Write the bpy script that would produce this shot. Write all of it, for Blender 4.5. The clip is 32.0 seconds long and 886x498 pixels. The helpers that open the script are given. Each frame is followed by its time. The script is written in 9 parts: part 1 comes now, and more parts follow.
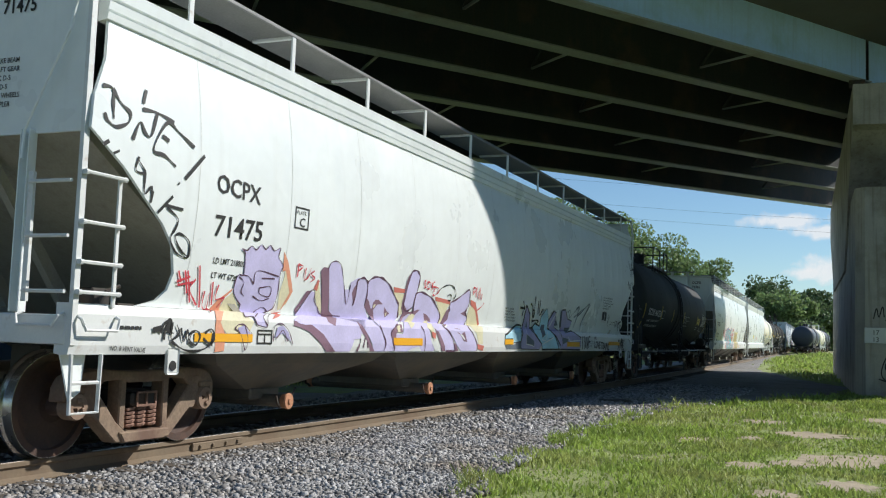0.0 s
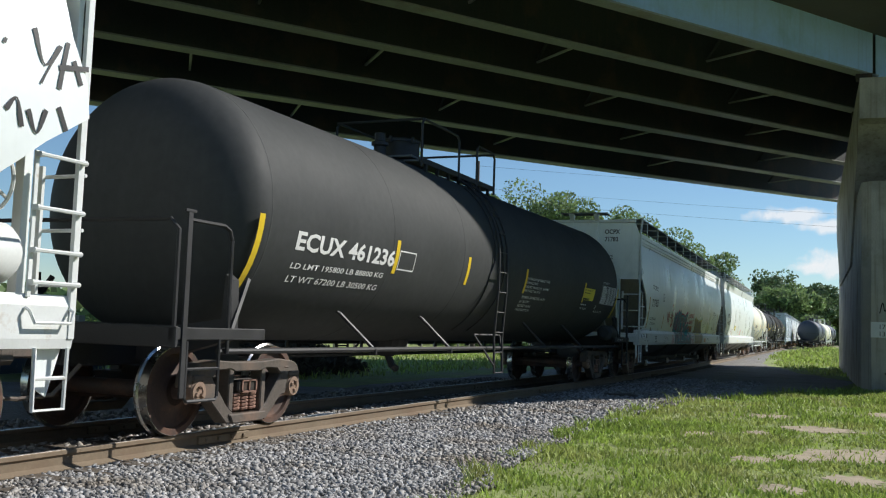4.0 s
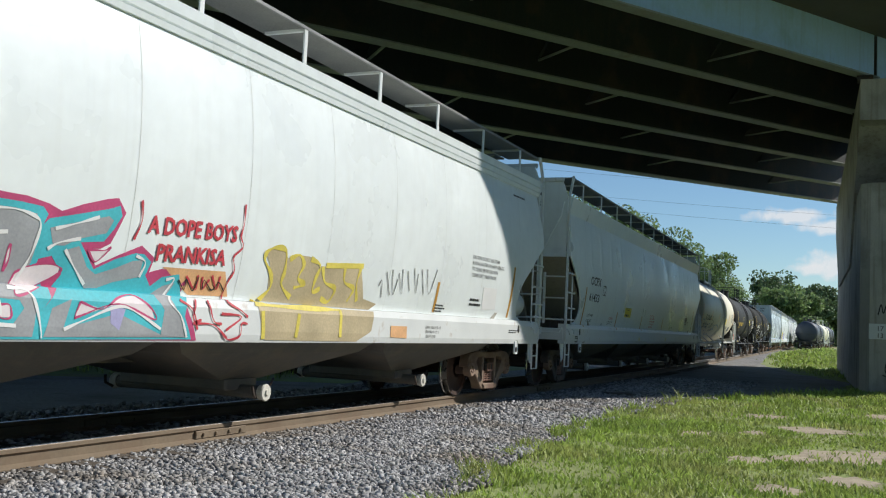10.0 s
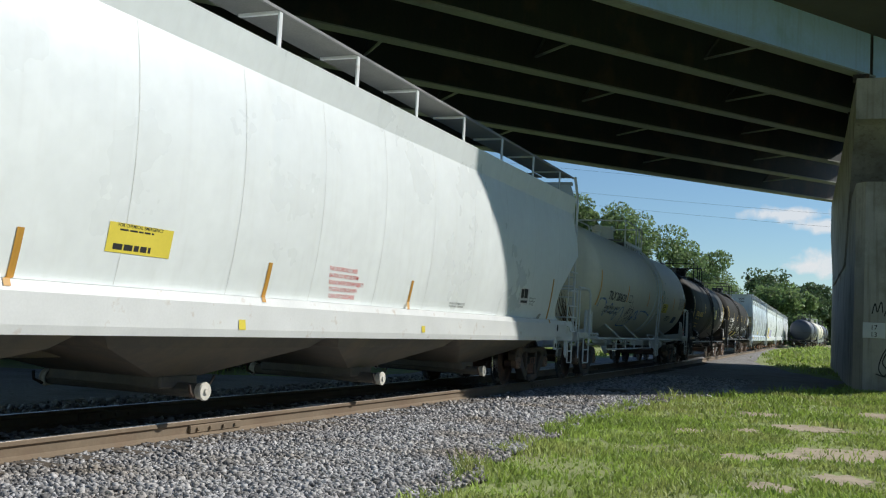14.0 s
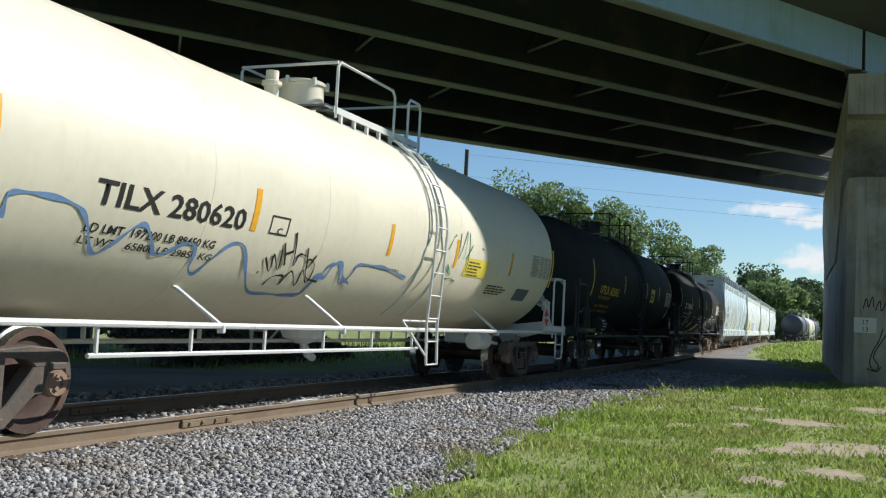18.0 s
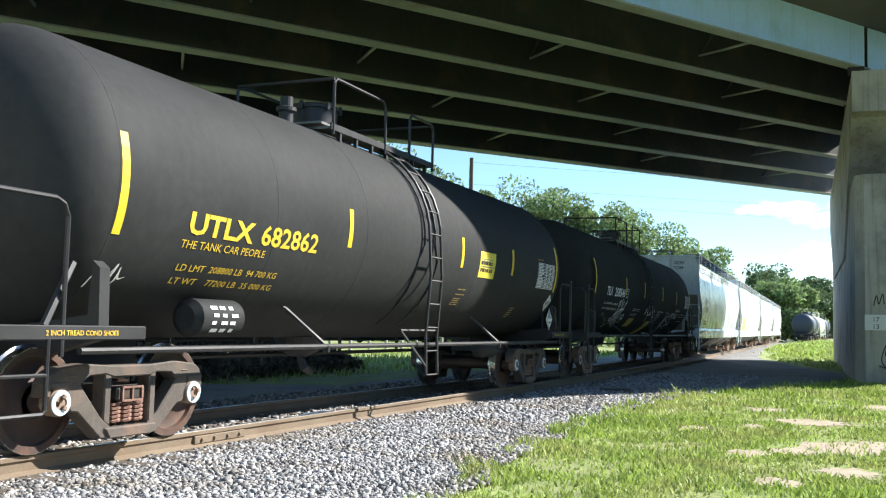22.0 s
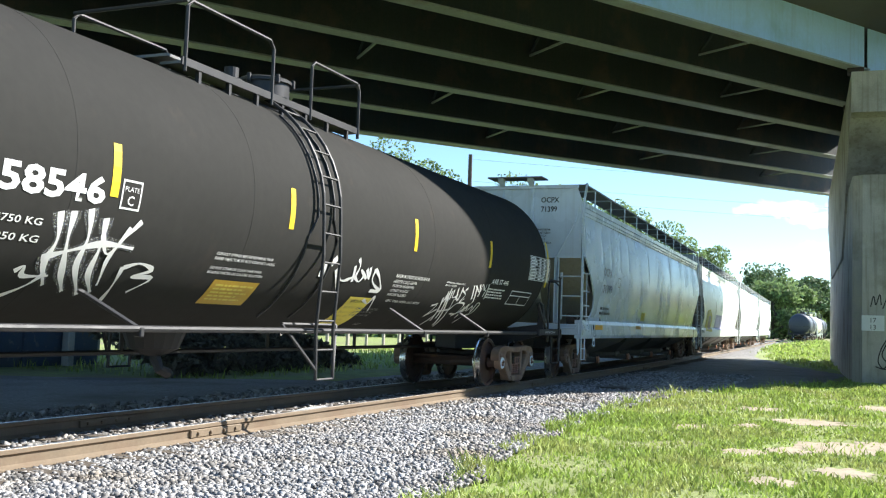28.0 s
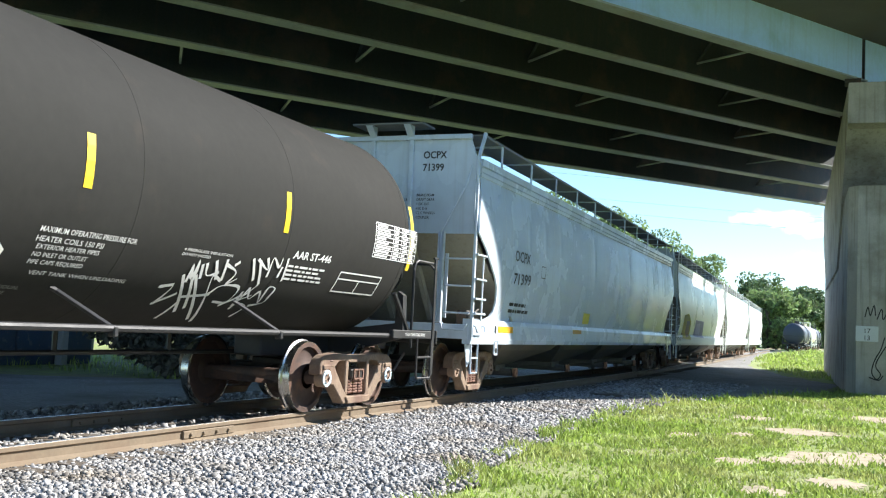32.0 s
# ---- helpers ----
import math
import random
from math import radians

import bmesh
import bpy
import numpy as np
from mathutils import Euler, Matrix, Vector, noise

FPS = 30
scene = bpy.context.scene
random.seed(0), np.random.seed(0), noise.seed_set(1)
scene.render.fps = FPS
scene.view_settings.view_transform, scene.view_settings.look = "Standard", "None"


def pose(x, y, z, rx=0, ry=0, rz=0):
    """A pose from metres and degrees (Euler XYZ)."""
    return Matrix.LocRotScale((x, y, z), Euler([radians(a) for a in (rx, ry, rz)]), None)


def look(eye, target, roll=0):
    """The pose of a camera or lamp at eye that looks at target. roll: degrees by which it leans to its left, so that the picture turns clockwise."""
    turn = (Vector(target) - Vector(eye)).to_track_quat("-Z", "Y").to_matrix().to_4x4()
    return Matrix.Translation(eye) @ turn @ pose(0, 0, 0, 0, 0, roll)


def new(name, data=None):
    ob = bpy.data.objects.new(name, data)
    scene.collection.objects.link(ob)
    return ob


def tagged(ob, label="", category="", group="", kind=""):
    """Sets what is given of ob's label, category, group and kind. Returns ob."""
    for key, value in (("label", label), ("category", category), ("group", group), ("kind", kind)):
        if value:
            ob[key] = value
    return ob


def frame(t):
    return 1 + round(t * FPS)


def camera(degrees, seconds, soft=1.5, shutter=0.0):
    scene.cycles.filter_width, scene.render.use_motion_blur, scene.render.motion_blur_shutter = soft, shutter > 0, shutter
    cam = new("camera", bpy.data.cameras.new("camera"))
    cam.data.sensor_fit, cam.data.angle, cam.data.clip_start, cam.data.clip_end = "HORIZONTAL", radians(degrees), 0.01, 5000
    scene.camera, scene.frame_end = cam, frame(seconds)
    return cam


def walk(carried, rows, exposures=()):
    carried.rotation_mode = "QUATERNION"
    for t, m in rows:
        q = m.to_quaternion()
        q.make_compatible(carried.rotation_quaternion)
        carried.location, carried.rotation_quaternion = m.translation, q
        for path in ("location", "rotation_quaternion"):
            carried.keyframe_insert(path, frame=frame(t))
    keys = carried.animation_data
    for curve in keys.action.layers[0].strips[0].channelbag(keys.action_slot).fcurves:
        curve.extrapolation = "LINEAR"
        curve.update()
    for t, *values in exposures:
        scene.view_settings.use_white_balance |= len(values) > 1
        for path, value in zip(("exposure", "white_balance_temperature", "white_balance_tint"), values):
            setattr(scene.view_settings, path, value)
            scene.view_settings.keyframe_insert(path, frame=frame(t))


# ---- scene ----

# ---------------------------------------------------------------- camera
EYE = Vector((0.0, 0.0, 1.184))


def aim(yaw, pitch, roll):
    """Camera pose: heading from the track's direction towards the train, tilt and lean, in degrees."""
    a, b = radians(yaw), radians(pitch)
    return look(EYE, EYE + Vector((math.cos(a) * math.cos(b), math.sin(a) * math.cos(b), math.sin(b))), roll)


cam = camera(48.53, 32.0, soft=1.15)
walk(cam, [
    (0, aim(23.24, 4.97, 1.98)), (0.5, aim(23.37, 5.08, 2.08)), (1, aim(23.36, 4.97, 2.09)), (1.5, aim(23.39, 4.70, 1.79)),
    (2, aim(23.52, 4.44, 1.60)), (2.5, aim(23.44, 4.36, 1.70)), (3, aim(23.44, 4.45, 1.80)), (3.5, aim(23.46, 4.57, 1.94)),
    (5.5, aim(23.88, 4.68, 2.35)), (6, aim(23.95, 4.77, 2.56)), (6.5, aim(23.97, 4.84, 2.65)), (7, aim(23.96, 4.82, 2.67)),
    (7.5, aim(23.91, 4.72, 2.79)), (8, aim(23.91, 4.46, 2.65)), (8.5, aim(23.75, 4.31, 2.74)), (9, aim(23.67, 4.33, 2.65)),
    (9.5, aim(23.54, 4.47, 2.54)), (10, aim(23.49, 4.45, 2.63)), (10.5, aim(23.39, 4.43, 2.51)), (11, aim(23.43, 4.35, 2.81)),
    (11.5, aim(23.40, 4.28, 2.67)), (12, aim(23.24, 4.17, 2.59)), (12.5, aim(23.37, 4.23, 2.89)), (13, aim(23.26, 4.21, 3.04)),
    (13.5, aim(23.33, 4.19, 3.16)), (14, aim(23.21, 4.23, 3.00)), (14.5, aim(23.03, 4.28, 3.08)), (16.5, aim(22.98, 4.33, 3.21)),
    (17, aim(22.85, 4.22, 3.22)), (17.5, aim(22.74, 4.11, 2.90)), (18, aim(22.77, 3.95, 3.01)), (18.5, aim(22.75, 3.91, 3.06)),
    (19, aim(22.77, 3.87, 3.04)), (19.5, aim(22.67, 3.96, 2.80)), (20, aim(22.45, 4.06, 2.71)), (20.5, aim(22.35, 4.01, 2.75)),
    (21, aim(22.50, 4.04, 2.34)), (21.5, aim(22.82, 4.19, 1.66)), (22, aim(23.21, 4.45, 1.45)), (22.5, aim(23.28, 4.47, 1.41)),
    (23, aim(23.29, 4.34, 1.26)), (23.5, aim(23.25, 4.09, 1.30)), (24, aim(23.29, 4.15, 1.39)), (24.5, aim(23.33, 4.19, 1.52)),
    (25, aim(23.23, 4.30, 1.63)), (25.5, aim(23.13, 4.39, 1.37)), (27.5, aim(23.11, 4.41, 1.90)), (28, aim(23.09, 4.25, 2.00)),
    (28.5, aim(23.00, 4.15, 2.04)), (29, aim(22.87, 4.09, 2.03)), (29.5, aim(22.86, 4.10, 2.09)), (30, aim(22.87, 4.22, 2.13)),
    (30.5, aim(22.96, 4.35, 2.27)), (31, aim(22.87, 4.43, 2.49)), (31.5, aim(22.81, 4.50, 2.69)), (32, aim(22.86, 4.52, 2.84)),
], exposures=[
    (0, 0.05), (1.0, -0.06), (3.5, -0.08), (5.5, 1.15), (7.05, 1.08), (7.5, 0.52), (8.0, 0.15), (8.7, -0.07), (14.5, -0.07), (16.5, 0.08), (20.3, 0.2), (21.0, 0.7), (22.3, 1.25), (32, 1.3)])

# ---------------------------------------------------------------- light
SUN = Vector((0.645, -0.6945, 0.712)).normalized()
world = bpy.data.worlds.new("sky")
scene.world = world
world.use_nodes = True
wn = world.node_tree
sky = wn.nodes.new("ShaderNodeTexSky")
sky.sky_type = "NISHITA"
sky.sun_disc = False
sky.sun_elevation = math.asin(SUN.z)
sky.sun_rotation = math.atan2(SUN.x, SUN.y)
sky.air_density, sky.dust_density, sky.ozone_density = 1.0, 0.0, 3.0
wn.nodes["Background"].inputs["Strength"].default_value = 0.097
clear = wn.nodes.new("ShaderNodeMix")
clear.data_type, clear.blend_type = "RGBA", "MULTIPLY"
clear.inputs[0].default_value, clear.inputs[7].default_value = 1.0, (0.82, 0.95, 1.035, 1)
wn.links.new(sky.outputs["Color"], clear.inputs[6])
wn.links.new(clear.outputs[2], wn.nodes["Background"].inputs["Color"])
sun_data = bpy.data.lights.new("sun", "SUN")
sun_data.energy, sun_data.angle, sun_data.color = 4.8, radians(0.53), (1.0, 0.965, 0.91)
sun = new("sun", sun_data)
sun.matrix_world = look(SUN * 60, (0, 0, 0))


# ---------------------------------------------------------------- materials
def overspray(name, colour):
    """Thin dots of sprayed paint that let the paint below show through."""
    m = bpy.data.materials.new(name)
    m.use_nodes = True
    n, k = m.node_tree.nodes, m.node_tree.links
    b = n["Principled BSDF"]
    b.inputs["Base Color"].default_value, b.inputs["Roughness"].default_value = (*colour, 1), 0.7
    pos, noise, ramp = n.new("ShaderNodeTexCoord"), n.new("ShaderNodeTexNoise"), n.new("ShaderNodeMapRange")
    noise.inputs["Scale"].default_value, noise.inputs["Detail"].default_value = 95, 4
    ramp.inputs["From Min"].default_value, ramp.inputs["From Max"].default_value = 0.46, 0.86
    ramp.inputs["To Max"].default_value = 0.85
    k.new(pos.outputs["Object"], noise.inputs["Vector"])
    k.new(noise.outputs["Fac"], ramp.inputs["Value"])
    k.new(ramp.outputs["Result"], b.inputs["Alpha"])
    return m


def vapour(name, strength):
    """A far cloud, torn and soft at its edges, with its sunlit white emitted."""
    m = bpy.data.materials.new(name)
    m.use_nodes = True
    n, l = m.node_tree.nodes, m.node_tree.links
    n.remove(n["Principled BSDF"])
    co, mp, fall = n.new("ShaderNodeTexCoord"), n.new("ShaderNodeMapping"), n.new("ShaderNodeVectorMath")
    mp.inputs["Location"].default_value, mp.inputs["Scale"].default_value = (0.0, -0.5, -0.42), (0.0, 1.0, 1.0)
    l.new(co.outputs["Generated"], mp.inputs["Vector"])
    fall.operation = "LENGTH"
    l.new(mp.outputs["Vector"], fall.inputs[0])
    nz = n.new("ShaderNodeTexNoise")
    nz.inputs["Scale"].default_value, nz.inputs["Detail"].default_value, nz.inputs["Roughness"].default_value = 0.016, 7.0, 0.6
    l.new(co.outputs["Object"], nz.inputs["Vector"])
    less = n.new("ShaderNodeMath")
    less.operation = "MULTIPLY_ADD"
    less.inputs[1].default_value = -1.35
    l.new(fall.outputs["Value"], less.inputs[0])
    l.new(nz.outputs["Fac"], less.inputs[2])
    edge = n.new("ShaderNodeMapRange")
    edge.inputs[1].default_value, edge.inputs[2].default_value, edge.inputs[4].default_value = 0.02, 0.30, 0.8
    l.new(less.outputs[0], edge.inputs[0])
    glow, clear_, mixed = n.new("ShaderNodeEmission"), n.new("ShaderNodeBsdfTransparent"), n.new("ShaderNodeMixShader")
    glow.inputs["Color"].default_value, glow.inputs["Strength"].default_value = (0.97, 0.98, 1.0, 1), strength
    l.new(edge.outputs[0], mixed.inputs[0])
    l.new(clear_.outputs[0], mixed.inputs[1])
    l.new(glow.outputs[0], mixed.inputs[2])
    l.new(mixed.outputs[0], n["Material Output"].inputs["Surface"])
    return m


def mat(name, base, rough=0.6, metal=0.0, var=0.12, scale=3.0, grain=40.0, bump=0.15, dist=0.004, alt=None, alt_scale=1.2, alt_at=0.55,
        alt_soft=0.12, stretch=(1, 1, 1), alt2=None, island=False, each=0.0, spec=0.5, streak=0.0, streak_col=None, back=0.0):
    """A surface with blotches, grain, a second colour that wears through, and fine relief."""
    m = bpy.data.materials.new(name)
    m.use_nodes = True
    nt = m.node_tree
    n, l = nt.nodes, nt.links
    bsdf = n["Principled BSDF"]
    co = n.new("ShaderNodeTexCoord")
    mp = n.new("ShaderNodeMapping")
    mp.inputs["Scale"].default_value = stretch
    l.new(co.outputs["Object"], mp.inputs["Vector"])

    def nz(s, det=4.0, ro=0.55):
        t = n.new("ShaderNodeTexNoise")
        t.inputs["Scale"].default_value, t.inputs["Detail"].default_value, t.inputs["Roughness"].default_value = s, det, ro
        l.new(mp.outputs["Vector"], t.inputs["Vector"])
        return t.outputs["Fac"]

    def mix(kind, fac, a, b):
        x = n.new("ShaderNodeMix")
        x.data_type, x.blend_type = "RGBA", kind
        for sock, v in ((x.inputs[0], fac), (x.inputs[6], a), (x.inputs[7], b)):
            if isinstance(v, (float, int)):
                sock.default_value = v
            elif isinstance(v, tuple):
                sock.default_value = (*v, 1)
            else:
                l.new(v, sock)
        return x.outputs[2]

    def ramp(v, lo, hi, a=0.0, b=1.0):
        r = n.new("ShaderNodeMapRange")
        r.inputs[1].default_value, r.inputs[2].default_value, r.inputs[3].default_value, r.inputs[4].default_value = lo, hi, a, b
        l.new(v, r.inputs[0])
        return r.outputs[0]

    big, fine = nz(scale), nz(grain, 3.0, 0.6)
    col = mix("MULTIPLY", 1.0, base, ramp(big, 0.25, 0.75, 1 - var, 1 + var))
    col = mix("MULTIPLY", 1.0, col, ramp(fine, 0.25, 0.75, 1 - var * 0.7, 1 + var * 0.7))
    if alt:
        col = mix("MIX", ramp(nz(alt_scale, 8.0, 0.62), alt_at - alt_soft, alt_at + alt_soft), col, alt)
    if alt2:
        col = mix("MIX", ramp(nz(alt_scale * 5.3, 6.0, 0.65), 0.58, 0.68), col, alt2)
    if streak:
        mp2 = n.new("ShaderNodeMapping")
        mp2.inputs["Scale"].default_value = (9.0, 9.0, 0.35)
        l.new(co.outputs["Object"], mp2.inputs["Vector"])
        t = n.new("ShaderNodeTexNoise")
        t.inputs["Scale"].default_value, t.inputs["Detail"].default_value = 1.0, 5.0
        l.new(mp2.outputs["Vector"], t.inputs["Vector"])
        col = mix("MIX", ramp(t.outputs["Fac"], 0.52, 0.78, 0.0, streak), col, streak_col or (0.2, 0.17, 0.13))
    if island or each:
        src = n.new("ShaderNodeNewGeometry").outputs["Random Per Island"] if island else n.new("ShaderNodeObjectInfo").outputs["Random"]
        w = each or 0.3
        col = mix("MULTIPLY", 1.0, col, ramp(src, 0, 1, 1 - w, 1 + w))
    l.new(col, bsdf.inputs["Base Color"])
    l.new(ramp(big, 0.3, 0.7, max(0.03, rough - 0.08), min(1, rough + 0.08)), bsdf.inputs["Roughness"])
    bsdf.inputs["Metallic"].default_value = metal
    bsdf.inputs["Specular IOR Level"].default_value = spec
    if bump:
        b = n.new("ShaderNodeBump")
        b.inputs["Strength"].default_value, b.inputs["Distance"].default_value = bump, dist
        l.new(fine, b.inputs["Height"])
        l.new(b.outputs["Normal"], bsdf.inputs["Normal"])
    if back:
        bsdf.inputs["Subsurface Weight"].default_value = 0.0
        tr = n.new("ShaderNodeBsdfTranslucent")
        l.new(col, tr.inputs["Color"])
        ms = n.new("ShaderNodeMixShader")
        ms.inputs[0].default_value = back
        l.new(bsdf.outputs[0], ms.inputs[1])
        l.new(tr.outputs[0], ms.inputs[2])
        l.new(ms.outputs[0], n["Material Output"].inputs["Surface"])
    return m


M = dict(
    hopper=mat("hopper_paint", (0.84, 0.885, 0.87), 0.32, var=0.05, scale=0.9, grain=5, bump=0.10, streak=0.12, streak_col=(0.50, 0.48, 0.42)),
    hopper_grey=mat("hopper_paint_grey", (0.60, 0.67, 0.74), 0.26, var=0.06, scale=0.9, grain=5, bump=0.10, streak=0.25, streak_col=(0.33, 0.32, 0.28)),
    # belly paint darkened for the shade under the car, plus grime streaks
    hopper_low=mat("shaded_grimy_hopper_paint", (0.12, 0.115, 0.105), 0.6, var=0.15, scale=1.2, bump=0.1, alt=(0.2, 0.17, 0.13), alt_at=0.6, streak=0.5),
    galvanised=mat("galvanised_edge", (0.24, 0.24, 0.235), 0.5, 0.4, var=0.15, bump=0.1),
    seam=mat("weathered_weld", (0.68, 0.70, 0.67), 0.6, var=0.2, scale=3, bump=0.1),
    sheet=mat("weathered_end_sheet", (0.36, 0.34, 0.28), 0.65, var=0.15, scale=1.0, bump=0.1, streak=0.5, streak_col=(0.22, 0.19, 0.13)),
    black=mat("tank_black_paint", (0.038, 0.0395, 0.039), 0.68, spec=0.12, var=0.18, scale=0.8, grain=9, bump=0.05, streak=0.10, streak_col=(0.09, 0.09, 0.085)),
    faded=mat("tank_faded_black_paint", (0.056, 0.0588, 0.058), 0.65, spec=0.18, var=0.14, scale=0.8, grain=9, bump=0.04, streak=0.10, streak_col=(0.12, 0.12, 0.115)),
    brown=mat("tank_brown_paint", (0.0365, 0.0358, 0.033), 0.8, spec=0.08, var=0.10, scale=0.8, grain=9, bump=0.02, streak=0.06, streak_col=(0.075, 0.07, 0.062), alt=(0.06, 0.05, 0.042), alt_at=0.72, alt_scale=1.5),
    cream=mat("tank_cream_paint", (0.80, 0.755, 0.595), 0.5, var=0.05, scale=0.7, grain=9, bump=0.04, streak=0.15, streak_col=(0.5, 0.45, 0.33)),
    greytank=mat("tank_grey_paint", (0.055, 0.066, 0.09), 0.5, var=0.08, scale=0.7, bump=0.03),
    white=mat("white_paint", (0.72, 0.74, 0.72), 0.45, var=0.05, bump=0.05, alt=(0.4, 0.3, 0.2), alt_at=0.72, alt_scale=6),
    steel=mat("dark_steel", (0.05, 0.045, 0.04), 0.6, 0.4, var=0.2, bump=0.2, alt=(0.12, 0.07, 0.045), alt_at=0.6, alt_scale=4),
    blackiron=mat("black_iron", (0.025, 0.025, 0.026), 0.55, var=0.2, bump=0.15),
    frame=mat("rusty_cast_frame", (0.25, 0.18, 0.125), 0.8, var=0.25, scale=5, bump=0.4, alt=(0.17, 0.10, 0.07), alt_at=0.56, alt_scale=3),
    frame_dark=mat("oily_cast_frame", (0.10, 0.083, 0.068), 0.7, var=0.25, scale=5, bump=0.4, alt=(0.2, 0.13, 0.09), alt_at=0.62, alt_scale=3),
    wheel=mat("wheel_steel", (0.085, 0.055, 0.045), 0.65, 0.2, var=0.2, scale=4, bump=0.2, alt=(0.2, 0.1, 0.06), alt_at=0.62, alt_scale=3),
    tread=mat("polished_tread", (0.55, 0.54, 0.52), 0.25, 1.0, var=0.08, bump=0.03),
    cap=mat("bearing_cap_blue", (0.62, 0.74, 0.80), 0.45, var=0.1, bump=0.1, alt=(0.06, 0.05, 0.045), alt_at=0.6, alt_scale=9),
    spring=mat("rusty_spring_steel", (0.26, 0.15, 0.11), 0.7, 0.2, var=0.25, scale=6, bump=0.3, alt=(0.12, 0.08, 0.06), alt_at=0.58, alt_scale=5),
    cap_rust=mat("bearing_cap_rust", (0.25, 0.17, 0.12), 0.7, var=0.2, bump=0.2),
    rail=mat("rusty_rail", (0.20, 0.152, 0.10), 0.75, var=0.15, scale=2.5, grain=30, bump=0.25, alt=(0.16, 0.105, 0.065), alt_at=0.6, alt_scale=1.5),
    railtop=mat("worn_rail_head", (0.42, 0.38, 0.34), 0.35, 0.9, var=0.1, bump=0.05),
    tie=mat("weathered_tie", (0.11, 0.09, 0.07), 0.9, var=0.3, scale=4, bump=0.5, stretch=(8, 1, 1)),
    stone=mat("ballast_stone", (0.305, 0.30, 0.295), 0.8, var=0.18, scale=30, grain=120, bump=0.3, island=True, each=0.62, alt=(0.22, 0.185, 0.14), alt_at=0.6, alt_scale=0.9),
    gravel=mat("gravel_bed", (0.26, 0.25, 0.235), 0.9, var=0.45, scale=22, grain=45, bump=0.9, dist=0.02, alt=(0.15, 0.14, 0.12), alt_at=0.6, alt_scale=0.6),
    ground=mat("grassy_ground", (0.25, 0.31, 0.095), 0.95, var=0.3, scale=3, grain=60, bump=0.6, dist=0.02, alt=(0.26, 0.22, 0.14), alt_at=0.6, alt_scale=0.35),
    sand=mat("bare_sand", (0.42, 0.35, 0.25), 0.95, var=0.15, scale=8, grain=90, bump=0.5, dist=0.01, alt=(0.3, 0.26, 0.18), alt_at=0.62, alt_scale=3),
    grass=mat("grass_blades", (0.31, 0.415, 0.09), 0.6, var=0.2, scale=1.5, bump=0, island=True, each=0.45, alt=(0.43, 0.43, 0.17), alt_at=0.6, alt_scale=0.5, back=0.35),
    leaf=mat("tree_leaves", (0.19, 0.27, 0.105), 0.6, var=0.3, scale=0.5, bump=0, island=True, each=0.5, back=0.45),
    stain=mat("rust_stain", (0.12, 0.075, 0.042), 0.8, var=0.35, scale=6, bump=0.1),
    rust_pale=mat("pale_rust_stain", (0.34, 0.25, 0.15), 0.8, var=0.3, scale=6, bump=0.1),
    brush=mat("dusty_brush", (0.125, 0.115, 0.085), 0.8, var=0.3, scale=0.8, bump=0, island=True, each=0.5, back=0.2),
    leaf_far=mat("far_tree_leaves", (0.13, 0.19, 0.085), 0.7, var=0.3, scale=0.2, bump=0, island=True, each=0.5, back=0.2),
    bark=mat("tree_bark", (0.11, 0.09, 0.07), 0.9, var=0.3, scale=3, bump=0.6, dist=0.03, stretch=(1, 1, 0.2)),
    # one girder steel in two colours: webs darkened for deck shade, lower flanges lit
    girder=mat("shaded_girder_paint", (0.044, 0.051, 0.050), 0.6, var=0.2, scale=0.6, grain=14, bump=0.1, alt=(0.15, 0.1, 0.07), alt_at=0.64, alt_scale=0.5, streak=0.4, streak_col=(0.09, 0.07, 0.055)),
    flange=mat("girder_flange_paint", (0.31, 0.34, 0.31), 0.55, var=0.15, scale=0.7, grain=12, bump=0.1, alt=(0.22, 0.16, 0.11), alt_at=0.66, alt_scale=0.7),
    # pale blue paint, raised and blued for sky light the deck keeps off
    fascia=mat("skylit_blue_girder_paint", (0.47, 0.70, 0.95), 0.45, var=0.06, scale=0.6, grain=10, bump=0.05, alt=(0.34, 0.54, 0.64), alt_at=0.62, alt_scale=0.6, streak=0.25, streak_col=(0.2, 0.3, 0.36)),
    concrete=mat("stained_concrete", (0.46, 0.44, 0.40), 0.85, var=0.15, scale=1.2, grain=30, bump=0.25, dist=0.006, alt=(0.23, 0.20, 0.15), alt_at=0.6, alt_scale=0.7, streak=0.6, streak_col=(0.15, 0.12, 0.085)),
    # concrete of the deck, its colour darkened for the shade under it
    soffit=mat("shaded_deck_concrete", (0.13, 0.122, 0.108), 0.9, var=0.2, scale=0.8, bump=0.2, alt=(0.13, 0.11, 0.09), alt_at=0.6, alt_scale=0.5),
    yellow=mat("yellow_reflective_tape", (0.80, 0.56, 0.03), 0.45, var=0.04, bump=0.02),
    amber=mat("faded_reflective_tape", (0.52, 0.27, 0.04), 0.5, var=0.08, bump=0.02),
    orange=mat("orange_reflective_tape", (0.85, 0.42, 0.02), 0.45, var=0.05, bump=0.02),
    decal=mat("yellow_decal", (0.80, 0.66, 0.08), 0.5, var=0.05, bump=0.02),
    ink=mat("black_stencil", (0.018, 0.018, 0.018), 0.6, var=0.1, bump=0),
    inkwhite=mat("white_stencil", (0.78, 0.78, 0.76), 0.6, var=0.05, bump=0),
    inkyellow=mat("yellow_stencil", (0.78, 0.52, 0.04), 0.6, var=0.05, bump=0),
    inkred=mat("red_stencil", (0.6, 0.05, 0.04), 0.6, var=0.1, bump=0),
